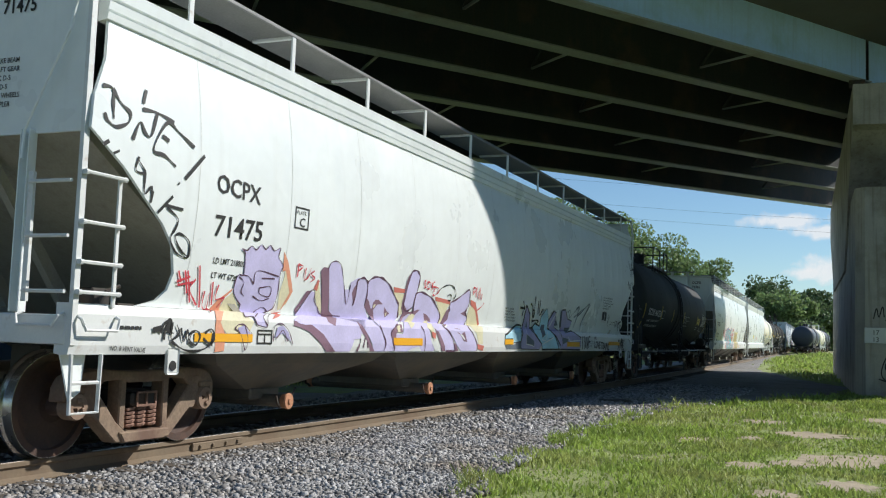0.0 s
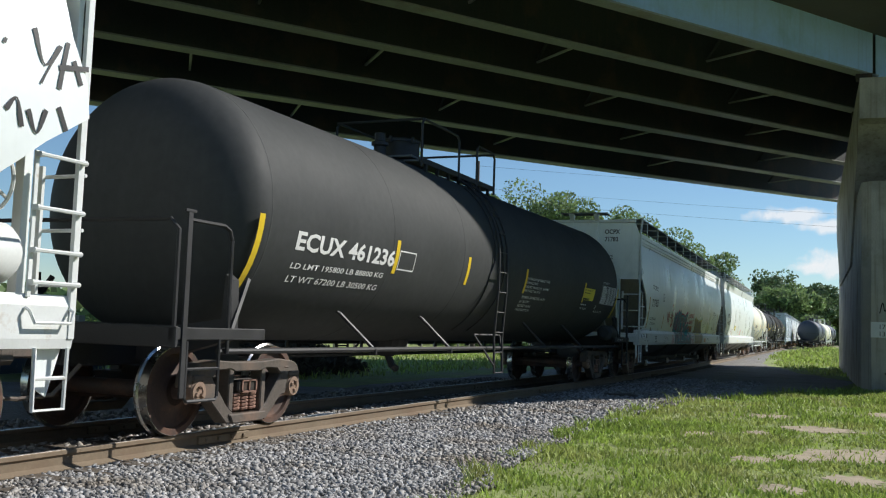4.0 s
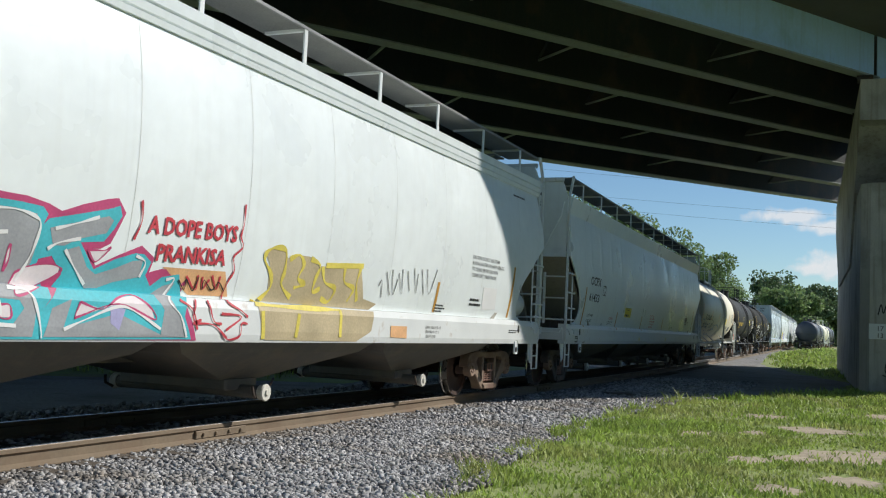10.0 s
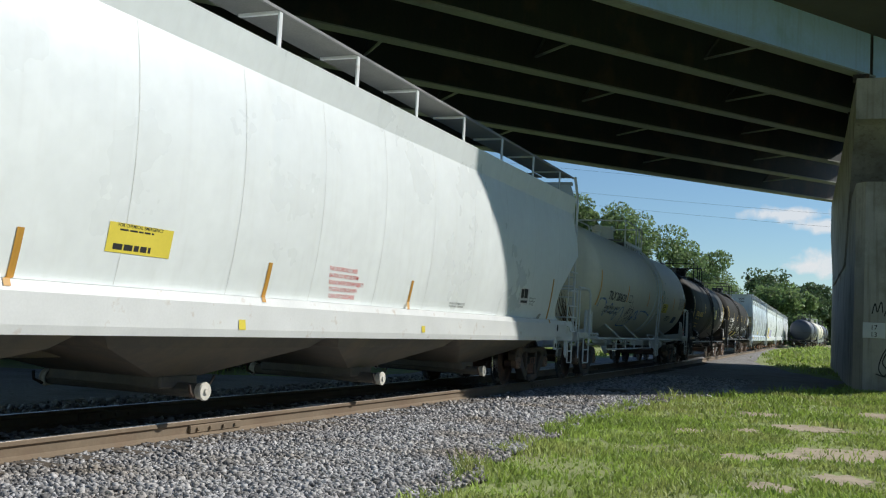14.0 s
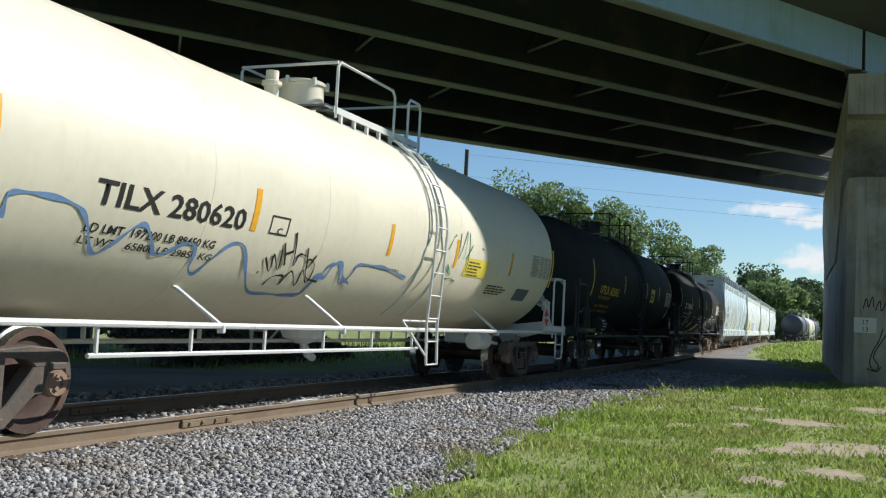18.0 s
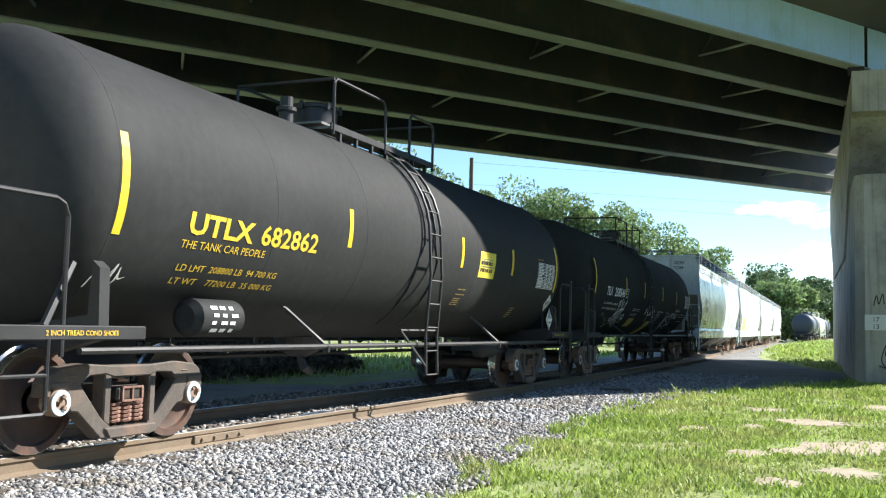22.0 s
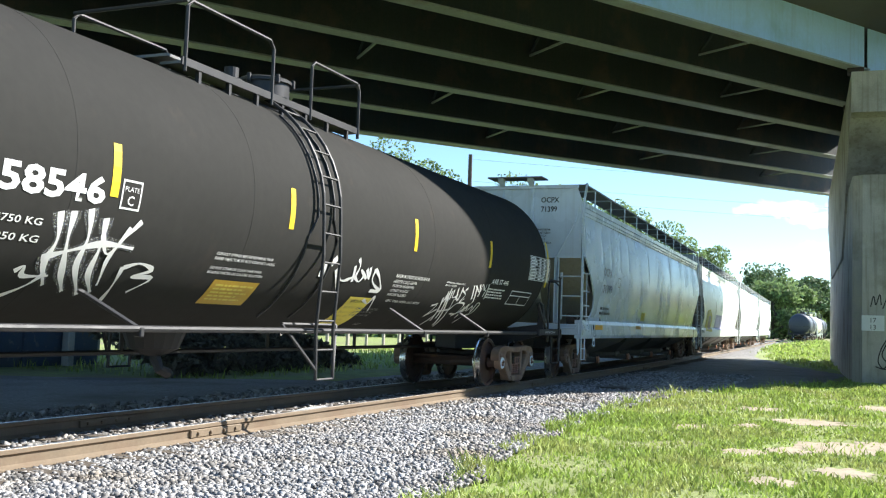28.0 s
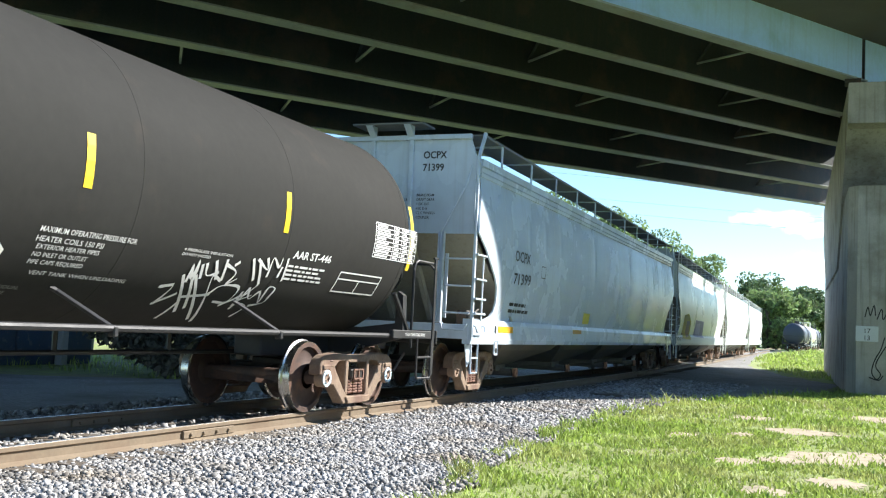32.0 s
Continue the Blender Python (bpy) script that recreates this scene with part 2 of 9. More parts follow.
    inkgrey=mat("faded_stencil", (0.2, 0.2, 0.19), 0.6, var=0.1, bump=0),
    lilac=mat("lilac_spray", (0.56, 0.52, 0.76), 0.6, var=0.12, scale=3, bump=0),
    mauve=mat("mauve_spray", (0.23, 0.13, 0.18), 0.6, var=0.15, scale=3, bump=0),
    salmon=mat("salmon_spray", (0.72, 0.32, 0.2), 0.6, var=0.15, scale=3, bump=0),
    blush=mat("blush_spray", (0.74, 0.67, 0.67), 0.6, var=0.08, bump=0),
    khaki=mat("khaki_spray", (0.50, 0.41, 0.25), 0.6, var=0.2, scale=2, bump=0),
    plum=mat("plum_spray", (0.10, 0.045, 0.08), 0.6, var=0.12, bump=0),
    redspray=mat("red_spray", (0.55, 0.05, 0.07), 0.6, var=0.15, bump=0),
    peach=mat("peach_spray", (0.75, 0.42, 0.2), 0.6, var=0.2, bump=0),
    teal=mat("teal_spray", (0.06, 0.46, 0.52), 0.6, var=0.15, bump=0),
    ash=mat("ash_spray", (0.33, 0.34, 0.35), 0.6, var=0.15, scale=3, bump=0),
    magenta=mat("magenta_spray", (0.50, 0.06, 0.17), 0.6, var=0.15, bump=0),
    cream_spray=mat("cream_spray", (0.70, 0.66, 0.45), 0.6, var=0.12, bump=0),
    rose_spray=mat("rose_spray", (0.58, 0.17, 0.13), 0.6, var=0.12, bump=0),
    inkpale=mat("pale_stencil", (0.42, 0.40, 0.35), 0.6, var=0.1, bump=0),
    slate=mat("slate_spray", (0.12, 0.15, 0.18), 0.6, var=0.15, bump=0),
    aqua=mat("aqua_spray", (0.40, 0.68, 0.80), 0.6, var=0.15, bump=0),
    violet=mat("violet_spray", (0.40, 0.38, 0.60), 0.6, var=0.15, bump=0),
    ochre_decal=mat("amber_decal", (0.52, 0.33, 0.03), 0.55, var=0.12, bump=0.02),
    dullgold=mat("worn_gold_stencil", (0.36, 0.27, 0.08), 0.6, var=0.2, bump=0),
    mist=overspray("white_overspray", (0.78, 0.80, 0.80)),
    gold=mat("gold_spray", (0.70, 0.58, 0.10), 0.6, var=0.2, bump=0),
    tan=mat("tan_spray", (0.45, 0.33, 0.2), 0.6, var=0.2, bump=0),
    bluespray=mat("blue_spray", (0.16, 0.3, 0.55), 0.6, var=0.15, bump=0),
    greenspray=mat("green_spray", (0.05, 0.22, 0.13), 0.6, var=0.15, bump=0),
    mesh=mat("roofwalk_grating", (0.20, 0.20, 0.19), 0.7, 0.3, var=0.2, bump=0.2),
    cloud=vapour("cloud_glow", 0.85),
    sign=mat("sign_white", (0.72, 0.74, 0.75), 0.5, var=0.05, bump=0.02),
    wood=mat("pole_wood", (0.09, 0.07, 0.055), 0.9, var=0.3, bump=0.4),
    wire=mat("cable_black", (0.02, 0.02, 0.02), 0.6, bump=0),
    paint_wall=mat("painted_block_wall", (0.075, 0.09, 0.10), 0.8, var=0.25, scale=1.5, bump=0.3, alt=(0.06, 0.09, 0.14), alt_at=0.55, alt_scale=0.9, alt2=(0.16, 0.165, 0.17)),
    post=mat("pale_post", (0.35, 0.33, 0.29), 0.8, var=0.2, bump=0.3),
    valve=mat("orange_cap", (0.52, 0.25, 0.14), 0.6, var=0.15, bump=0.1),
    valve_pale=mat("pale_cap", (0.62, 0.60, 0.52), 0.6, var=0.15, bump=0.1),
)


# ---------------------------------------------------------------- mesh helpers
def part(name, bm, material, parent=None, label="", smooth=False):
    """Links a bmesh (or a ready mesh) as one mesh object under a thing or a part."""
    if isinstance(bm, bpy.types.Mesh):
        me = bm
    else:
        me = bpy.data.meshes.new(name)
        bm.to_mesh(me)
        bm.free()
        me.materials.append(M[material] if isinstance(material, str) else material)
        if smooth:
            me.shade_smooth()
            me.set_sharp_from_angle(angle=radians(38))
    ob = new(name, me)
    ob.parent = parent
    if label:
        tagged(ob, label)
    return ob


def raw(name, verts, faces, material, parent=None, smooth=False):
    me = bpy.data.meshes.new(name)
    me.from_pydata(verts, [], faces)
    me.materials.append(M[material])
    if smooth:
        me.shade_smooth()
    ob = new(name, me)
    ob.parent = parent
    return ob


def box(bm, x, y, z, sx, sy, sz, bev=0.0, m=None):
    """A box by its centre and size, with its edges broken where bev is given."""
    t = Matrix.Translation((x, y, z)) @ Matrix.Diagonal((sx, sy, sz, 1))
    if m is not None:
        t = m @ t
    made = bmesh.ops.create_cube(bm, size=1.0, matrix=t)
    if bev:
        edges = list({e for v in made["verts"] for e in v.link_edges})
        bmesh.ops.bevel(bm, geom=edges, offset=bev, segments=1, affect="EDGES")
    return bm


def pipe(bm, pts, r, seg=7, closed=False):
    """A round bar along a line of points."""
    pts = [Vector(p) for p in pts]
    rings = []
    n = len(pts)
    up = None
    for i, p in enumerate(pts):
        a = pts[(i - 1) % n] if (i or closed) else p
        b = pts[(i + 1) % n] if (i < n - 1 or closed) else p
        d = (b - a).normalized()
        if up is None:
            up = d.orthogonal().normalized()
        up = (up - d * up.dot(d)).normalized()
        side = d.cross(up)
        rings.append([bm.verts.new(p + (up * math.cos(k * math.tau / seg) + side * math.sin(k * math.tau / seg)) * r) for k in range(seg)])
    for i in range(n if closed else n - 1):
        A, B = rings[i], rings[(i + 1) % n]
        for k in range(seg):
            bm.faces.new((A[k], A[(k + 1) % seg], B[(k + 1) % seg], B[k]))
    if not closed:
        bm.faces.new(list(reversed(rings[0])))
        bm.faces.new(rings[-1])
    return bm


def turned(bm, profile, seg=32, axis="y", m=None):
    """A turned body: profile of (along, radius) round an axis."""
    rings = []
    for a, r in profile:
        ring = []
        for k in range(seg):
            c, s = math.cos(k * math.tau / seg), math.sin(k * math.tau / seg)
            v = Vector((a, r * c, r * s)) if axis == "x" else (Vector((r * s, a, r * c)) if axis == "y" else Vector((r * c, r * s, a)))
            ring.append(bm.verts.new(m @ v if m is not None else v))
        rings.append(ring)
    for A, B in zip(rings, rings[1:]):
        for k in range(seg):
            bm.faces.new((A[k], A[(k + 1) % seg], B[(k + 1) % seg], B[k]))
    bm.faces.new(list(reversed(rings[0])))
    bm.faces.new(rings[-1])
    bmesh.ops.recalc_face_normals(bm, faces=bm.faces[:])
    return bm


def plate(bm, outline, y0, y1):
    """A flat plate: outline of (x, z), thick from y0 to y1."""
    A = [bm.verts.new((x, y0, z)) for x, z in outline]
    B = [bm.verts.new((x, y1, z)) for x, z in outline]
    n = len(outline)
    for i in range(n):
        bm.faces.new((A[i], A[(i + 1) % n], B[(i + 1) % n], B[i]))
    bm.faces.new(A)
    bm.faces.new(list(reversed(B)))
    bmesh.ops.recalc_face_normals(bm, faces=bm.faces[:])
    return bm


def loft(bm, sections, caps=True):
    rings = [[bm.verts.new(p) for p in s] for s in sections]
    n = len(rings[0])
    for A, B in zip(rings, rings[1:]):
        for k in range(n):
            bm.faces.new((A[k], A[(k + 1) % n], B[(k + 1) % n], B[k]))
    if caps:
        bm.faces.new(list(reversed(rings[0])))
        bm.faces.new(rings[-1])
    bmesh.ops.recalc_face_normals(bm, faces=bm.faces[:])
    return bm

# ---------------------------------------------------------------- plan
TRACK_Y = 7.294          # centre line of the track; z = 0 is the top of the rails
GROUND = -0.17


def bend(x):
    """How far the track swings away beyond the bridge, and how it climbs."""
    off = 0.0 if x < 19 else (0.036 / 32 * (x - 19) ** 2 if x < 35 else 0.288 + 0.036 * (x - 35))
    rise = 0.0 if x < 30 else 0.0000155 * (x - 30) ** 2 if x < 120 else 0.1256 + 0.0028 * (x - 120)
    return off, rise


def on_track(x, y=0.0, z=0.0):
    off, rise = bend(x)
    return Vector((x, TRACK_Y + off + y, z + rise))


def lift(x, y):
    """Height of the ground."""
    return GROUND + bend(x)[1] + 0.02 * noise.noise((x * 0.35, y * 0.35, 3.1)) - 0.05 * max(0.0, min(1.0, (y - 11.5) / 3.0)) - 0.045 * max(0.0, min(1.0, (2.0 - abs(y - TRACK_Y - bend(x)[0])) / 0.8))


# ground: one sheet out to the horizon
def ground():
    xs = sorted(set([-900, -400, -150, -60, -25, -12] + [round(-6 + 0.6 * i, 2) for i in range(80)] + [45, 52, 60, 70, 85, 105, 130, 170, 230, 320, 500, 900, 2500]))
    ys = sorted(set([-2500, -700, -250, -90, -40, -20, -12] + [round(-8 + 0.6 * i, 2) for i in range(50)] + [24, 28, 34, 42, 55, 75, 110, 170, 300, 700, 2500]))
    verts = [(x, y, lift(x, y) if abs(x) < 400 and abs(y) < 100 else lift(min(x, 900), 0) - 0.1) for x in xs for y in ys]
    ny = len(ys)
    faces = [(i * ny + j, (i + 1) * ny + j, (i + 1) * ny + j + 1, i * ny + j + 1) for i in range(len(xs) - 1) for j in range(ny - 1)]
    ob = raw("ground", verts, faces, "ground", smooth=True)
    tagged(ob, "uneven grassy ground with bare sandy patches beside the track", "ground", kind="structure")


def gravel_edge(x):
    """The near border of the gravel beside the track."""
    pts = ((-20, 2.9), (7.3, 3.12), (9, 3.55), (13, 3.8), (19, 3.85), (21.7, 3.6), (24, 2.7), (27, 1.6), (30, 0.6), (37, 0.0), (45, 2.6), (60, 5.5), (110, 9.0))
    for (a, p), (b, q) in zip(pts, pts[1:]):
        if x <= b:
            return p + (q - p) * (x - a) / (b - a)
    return 9.0 + (x - 110) * 0.036


def gravel_bed():
    xs = [-20 + 0.5 * i for i in range(140)] + [50 + 2.0 * i for i in range(60)]
    verts, faces = [], []
    n = 14
    for x in xs:
        a = gravel_edge(x) + 0.22 * noise.noise((x * 1.3, 0, 0)) + 0.1 * noise.noise((x * 4.1, 5, 0))
        b = on_track(x).y + 3.6 + 6.0 * max(0.0, min(1.0, (19.0 - x) / 4.0)) + 0.3 * noise.noise((x * 0.6, 9, 0))
        for j in range(n):
            y = a + (b - a) * j / (n - 1)
            d = abs(y - on_track(x).y)
            h = 0.012 + (0.02 if d < 1.4 else max(0.0, 0.02 - 0.02 * (d - 1.4)))
            verts.append((x, y, lift(x, y) + h * (0.0 if j in (0, n - 1) else 1.0) + (-0.01 if j in (0, n - 1) else 0.0)))
    for i in range(len(xs) - 1):
        for j in range(n - 1):
            k = i * n + j
            faces.append((k, k + n, k + n + 1, k + 1))
    ob = raw("gravel_bed", verts, faces, "gravel", smooth=True)
    tagged(ob, "grey crushed-stone bed under and beside the track", "gravel", kind="structure")


RAIL = [(-0.07, -0.172), (0.07, -0.172), (0.07, -0.16), (0.012, -0.13), (0.012, -0.055), (0.036, -0.038), (0.036, -0.006), (0.028, 0.0),
        (-0.028, 0.0), (-0.036, -0.006), (-0.036, -0.038), (-0.012, -0.055), (-0.012, -0.13), (-0.07, -0.16)]


def rails():
    xs = [-40 + 4 * i for i in range(18)] + [34 + 6 * i for i in range(40)]
    for side, words in ((-1, "rust-brown steel rail with a worn bright head"), (1, "rusty steel rail behind the first one")):
        track = tagged(new("rail"), words, "rail", group="rails of the track", kind="structure")
        bm = bmesh.new()
        loft(bm, [[on_track(x, side * 0.7535 + a, b) for a, b in RAIL] for x in xs])
        part("web", bm, "rail", track)
        bm = bmesh.new()
        loft(bm, [[on_track(x, side * 0.7535 + a, b) for a, b in ((-0.027, -0.001), (0.027, -0.001), (0.024, 0.0025), (-0.024, 0.0025))] for x in xs])
        part("running_surface", bm, "railtop", track)
        for x in (9.1, 20.9, 32.8, -2.8):
            bm = bmesh.new()
            box(bm, x, TRACK_Y + side * 0.7535 - 0.028, -0.093, 0.92, 0.03, 0.085, 0.008)
            for k in (-0.34, -0.12, 0.12, 0.34):
                box(bm, x + k, TRACK_Y + side * 0.7535 - 0.05, -0.093, 0.036, 0.03, 0.036, 0.006)
            part("joint_bar", bm, "rail", track)
    bm = bmesh.new()
    box(bm, 0, 0, 0, 0.23, 2.6, 0.16, 0.012)
    tie_mesh = bpy.data.meshes.new("tie")
    bm.to_mesh(tie_mesh)
    bm.free()
    tie_mesh.materials.append(M["tie"])
    bed = tagged(new("track_bed"), "row of dark weathered timber ties under the rails", "railway ties", kind="structure")
    for i in range(110):
        x = -8 + i * 0.53
        ob = part("tie", tie_mesh, None, bed)
        p = on_track(x, 0.02 * math.sin(i * 7.3), -0.243)
        ob.matrix_basis = pose(p.x, p.y, p.z, 0, 0, math.sin(i * 3.1) * 0.8)


# ---------------------------------------------------------------- bridge
G_ = Vector((math.cos(radians(-29.87)) * math.cos(radians(1.81)), math.sin(radians(-29.87)) * math.cos(radians(1.81)), math.sin(radians(1.81))))
V_ = Vector((0.498, 0.867, 0.0))
O_ = Vector((30.865, 0.287, 9.02))


def br(t, v, z=0.0):
    """A point of the bridge: t along the girders, v across them from the blue one, z above the girders' soffit."""
    return O_ + G_ * t + V_ * v + Vector((0, 0, 0.02 - (0.024 + 0.0033 * v) * v * (1 if v > 0 else -0.5) + z))


def bar(bm, t0, t1, v0, v1, z0, z1):
    loft(bm, [[br(t, v, z) for v, z in ((v0, z0), (v1, z0), (v1, z1), (v0, z1))] for t in (t0, t1)])


def bridge():
    deck = tagged(new("road_overpass"), "skewed steel-girder road overpass with a concrete deck", "bridge", kind="structure")
    for i in range(0, 6):
        v = 2.8 * i - 0.1
        end = 0.55 + 4.5 * i if i >= 0 else 40.0
        t0 = -62.0
        bm = bmesh.new()
        bar(bm, t0, end, v - 0.012, v + 0.012, 0.04, 1.46)
        part("girder_web", bm, "fascia" if i == 0 else "girder", deck, "pale blue steel girder with sky light put into its colour" if i == 0 else "")
        bm = bmesh.new()
        bar(bm, t0, end, v - 0.2, v + 0.2, 0.0, 0.045)
        part("bottom_flange", bm, "flange", deck)
        bm = bmesh.new()
        bar(bm, t0, end, v - 0.17, v + 0.17, 1.46, 1.5)
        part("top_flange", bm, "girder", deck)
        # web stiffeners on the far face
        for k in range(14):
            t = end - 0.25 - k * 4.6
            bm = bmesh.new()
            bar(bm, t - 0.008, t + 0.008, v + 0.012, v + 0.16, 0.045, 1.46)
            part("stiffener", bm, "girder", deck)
    # cross frames between the girders
    for i in range(0, 5):
        v = 2.8 * i - 0.1
        for k in range(-1, 6):
            t = -4.7 + 4.75 * i - k * 8.9
            if t > 4.5 * i - 0.5:
                continue
            bm = bmesh.new()
            pipe(bm, [br(t, v + 0.06, 0.04), br(t + 1.05, v + 2.74, 0.45)], 0.042, 4)
            part("cross_strut", bm, "flange", deck)
            for e in (0, 1):
                bm = bmesh.new()
                pipe(bm, [br(t + 1.05 * e, v + 0.06 + 2.68 * e, 0.15 + 0.35 * e), br(t + 0.65, v + 1.4, 1.35)], 0.045, 4)
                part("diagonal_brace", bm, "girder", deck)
    # slab past the pier stops at v 7.3 to let sun through
    edge = lambda v: 0.65 + 4.5 * (v + 0.1) / 2.8
    # near edge drawn out to v -5.95, unseen, to place the deck's shadow
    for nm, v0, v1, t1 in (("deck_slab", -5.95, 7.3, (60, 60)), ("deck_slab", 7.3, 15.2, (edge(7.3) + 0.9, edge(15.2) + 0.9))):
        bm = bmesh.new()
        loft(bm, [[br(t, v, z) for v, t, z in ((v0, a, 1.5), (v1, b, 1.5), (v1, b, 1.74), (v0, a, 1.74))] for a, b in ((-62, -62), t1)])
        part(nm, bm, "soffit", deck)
    # near parapet stands unseen on the drawn-out edge
    for v, t1 in ((-5.2, 60), (15.05, edge(15.05) + 0.9)):
        bm = bmesh.new()
        bar(bm, -62, t1, v - 0.15, v + 0.15, 1.74, 2.6)
        part("parapet", bm, "concrete", deck)
    # girders of the next span, beyond the pier; only three, so sun gets through
    for i in range(0, 3):
        v = 2.8 * i - 0.1
        bm = bmesh.new()
        s = 0.75 + 4.5 * i
        bar(bm, s, s + 26, v - 0.012, v + 0.012, 0.04, 1.46)
        bar(bm, s, s + 26, v - 0.2, v + 0.2, 0.0, 0.04)
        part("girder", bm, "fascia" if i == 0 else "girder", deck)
    # pier under the girder ends, set along the track
    pier = tagged(new("bridge_pier"), "tall stained concrete hammerhead pier with spray-painted marks", "bridge pier", kind="structure")
    bm = bmesh.new()
    a, b = br(0.4, -0.1), br(23.0, 13.9)
    along = (Vector((b.x, b.y, 0)) - Vector((a.x, a.y, 0))).normalized()
    along.rotate(Euler((0, 0, radians(1.0))))
    right = Vector((along.y, -along.x, 0))
    base = Vector((30.6, 0.15, 0))

    def pr(s, r, z):
        p = base + along * s + right * r
        return Vector((p.x, p.y, z))

    LEN = (Vector((b.x, b.y, 0)) - Vector((a.x, a.y, 0))).length
    zt = [O_.z - 0.16 - 0.033 * 0, b.z - 0.16]
    # cap: blocks at both ends taper down to the column
    out = [(-0.15, O_.z - 0.16), (-0.15, 7.66), (0.5, 7.62), (7.0, 3.9), (LEN - 6, 3.9), (LEN + 0.6, 7.0), (LEN + 0.6, zt[1])]
    loft(bm, [[pr(s, r, z) for s, z in out] for r in (-0.12, 1.55)])
    cap = part("pier_cap", bm, "concrete", pier)
    bm = bmesh.new()
    col = [(0.35, -0.05), (0.05, 0.2), (0.05, 1.15), (0.35, 1.45), (LEN - 2, 1.45), (LEN - 2, -0.05)]
    loft(bm, [[pr(s, r, z) for s, r in col] for z in (GROUND - 0.5, 5.86)])
    part("column", bm, "concrete", pier)
    for i in range(6):
        p = br(0.1 + 4.5 * i, 2.8 * i - 0.1)
        bm = bmesh.new()
        box(bm, p.x, p.y, p.z - 0.07, 0.5, 0.45, 0.13, 0.01)
        part("bearing", bm, "steel", pier)
    # number plate of the bridge
    q = pr(0.03, 0.48, 1.58)
    sign = tagged(new("bridge_sign"), "small white plate lettered 17 over 13 on the pier", "sign")
    sign.matrix_basis = Matrix.Translation(q) @ Matrix.Rotation(math.atan2(along.y, along.x) - math.pi / 2, 4, "Z")
    bm = bmesh.new()
    box(bm, 0, -0.014, 0, 0.60, 0.02, 0.44, 0.004)
    part("plate", bm, "sign", sign)
    for line, z in (("17", 0.09), ("13", -0.11)):
        letters("number", line, 0.19, "ink", sign, Matrix.Translation((-0.10 if line == "17" else -0.10, -0.026, z - 0.07)) @ Matrix.Rotation(math.pi / 2, 4, "X"))
    return pr


# ---------------------------------------------------------------- writing
FONT = {}


def letters(name, text, size, material, parent, m, squash=1.0, bold=0.0, align="LEFT", space=1.0):
    """Flat lettering as a mesh, in the x-y plane of m."""
    key = (text, squash, bold, align, space)
    if key not in FONT:
        cu = bpy.data.curves.new("letters", "FONT")
        cu.body, cu.size, cu.align_x, cu.resolution_u, cu.offset, cu.space_character = text, 1.0, align, 3, bold, space
        ob = bpy.data.objects.new("letters", cu)
        scene.collection.objects.link(ob)
        me = bpy.data.meshes.new_from_object(ob.evaluated_get(bpy.context.evaluated_depsgraph_get()))
        bpy.data.objects.remove(ob)
        bpy.data.curves.remove(cu)
        FONT[key] = me
    me = FONT[key].copy()
    me.name = name
    me.materials.clear()
    me.materials.append(M[material])
    me.transform(m @ Matrix.Diagonal((size * squash, size, size, 1)))
    ob = new(name, me)
    ob.parent = parent
    return ob

# ---------------------------------------------------------------- running gear
MESH = {}


def keep(name, make, material, smooth=False):
    """A mesh that alike parts share."""
    key = (name, material)
    if key not in MESH:
        bm = bmesh.new()
        make(bm)
        me = bpy.data.meshes.new(name)
        bm.to_mesh(me)
        bm.free()
        me.materials.append(M[material])
        if smooth:
            me.shade_smooth()
            me.set_sharp_from_angle(angle=radians(35))
        MESH[key] = me
    return MESH[key]


WHEELSETS = []
R_WHEEL = 0.457


def wheel_mesh(bm):
    turned(bm, [(-0.80, 0.14), (-0.825, 0.15), (-0.825, 0.10), (-0.80, 0.17), (-0.765, 0.30), (-0.785, 0.375), (-0.822, 0.385), (-0.822, 0.448)][1:] +
           [(-0.822, 0.452), (-0.73, 0.459), (-0.715, 0.482), (-0.69, 0.482), (-0.682, 0.45), (-0.682, 0.39), (-0.72, 0.37), (-0.735, 0.2), (-0.70, 0.14), (-0.70, 0.09)], 40, "y")


def axle_mesh(bm):
    turned(bm, [(-1.0, 0.075), (-0.8, 0.09), (-0.5, 0.085), (0.5, 0.085), (0.8, 0.09), (1.0, 0.075)], 12, "y")


def endcap_mesh(bm):
    turned(bm, [(-0.98, 0.115), (-1.09, 0.12), (-1.105, 0.108), (-1.115, 0.108), (-1.115, 0.062), (-1.105, 0.058)], 24, "y")


def bolt_mesh(bm):
    for k in range(3):
        a = k * math.tau / 3
        box(bm, 0.055 * math.sin(a), -1.122, 0.055 * math.cos(a), 0.042, 0.026, 0.042, 0.006)


def side_frame_mesh(bm):
    # cast side frame: top chord with rounded ends, columns, two diagonal arms and a spring seat
    top = [(-1.05, 0.50), (-1.04, 0.62), (-0.99, 0.70), (-0.90, 0.745), (-0.60, 0.775), (-0.26, 0.75), (0.26, 0.75), (0.60, 0.775), (0.90, 0.745), (0.99, 0.70), (1.04, 0.62), (1.05, 0.50),
           (0.985, 0.50), (0.97, 0.60), (0.80, 0.60), (0.66, 0.585), (0.55, 0.665), (0.34, 0.675), (0.24, 0.645), (-0.24, 0.645), (-0.34, 0.675), (-0.55, 0.665), (-0.66, 0.585), (-0.80, 0.60), (-0.97, 0.60), (-0.985, 0.50)]
    plate(bm, top, -1.09, -0.92)
    for s in (-1, 1):
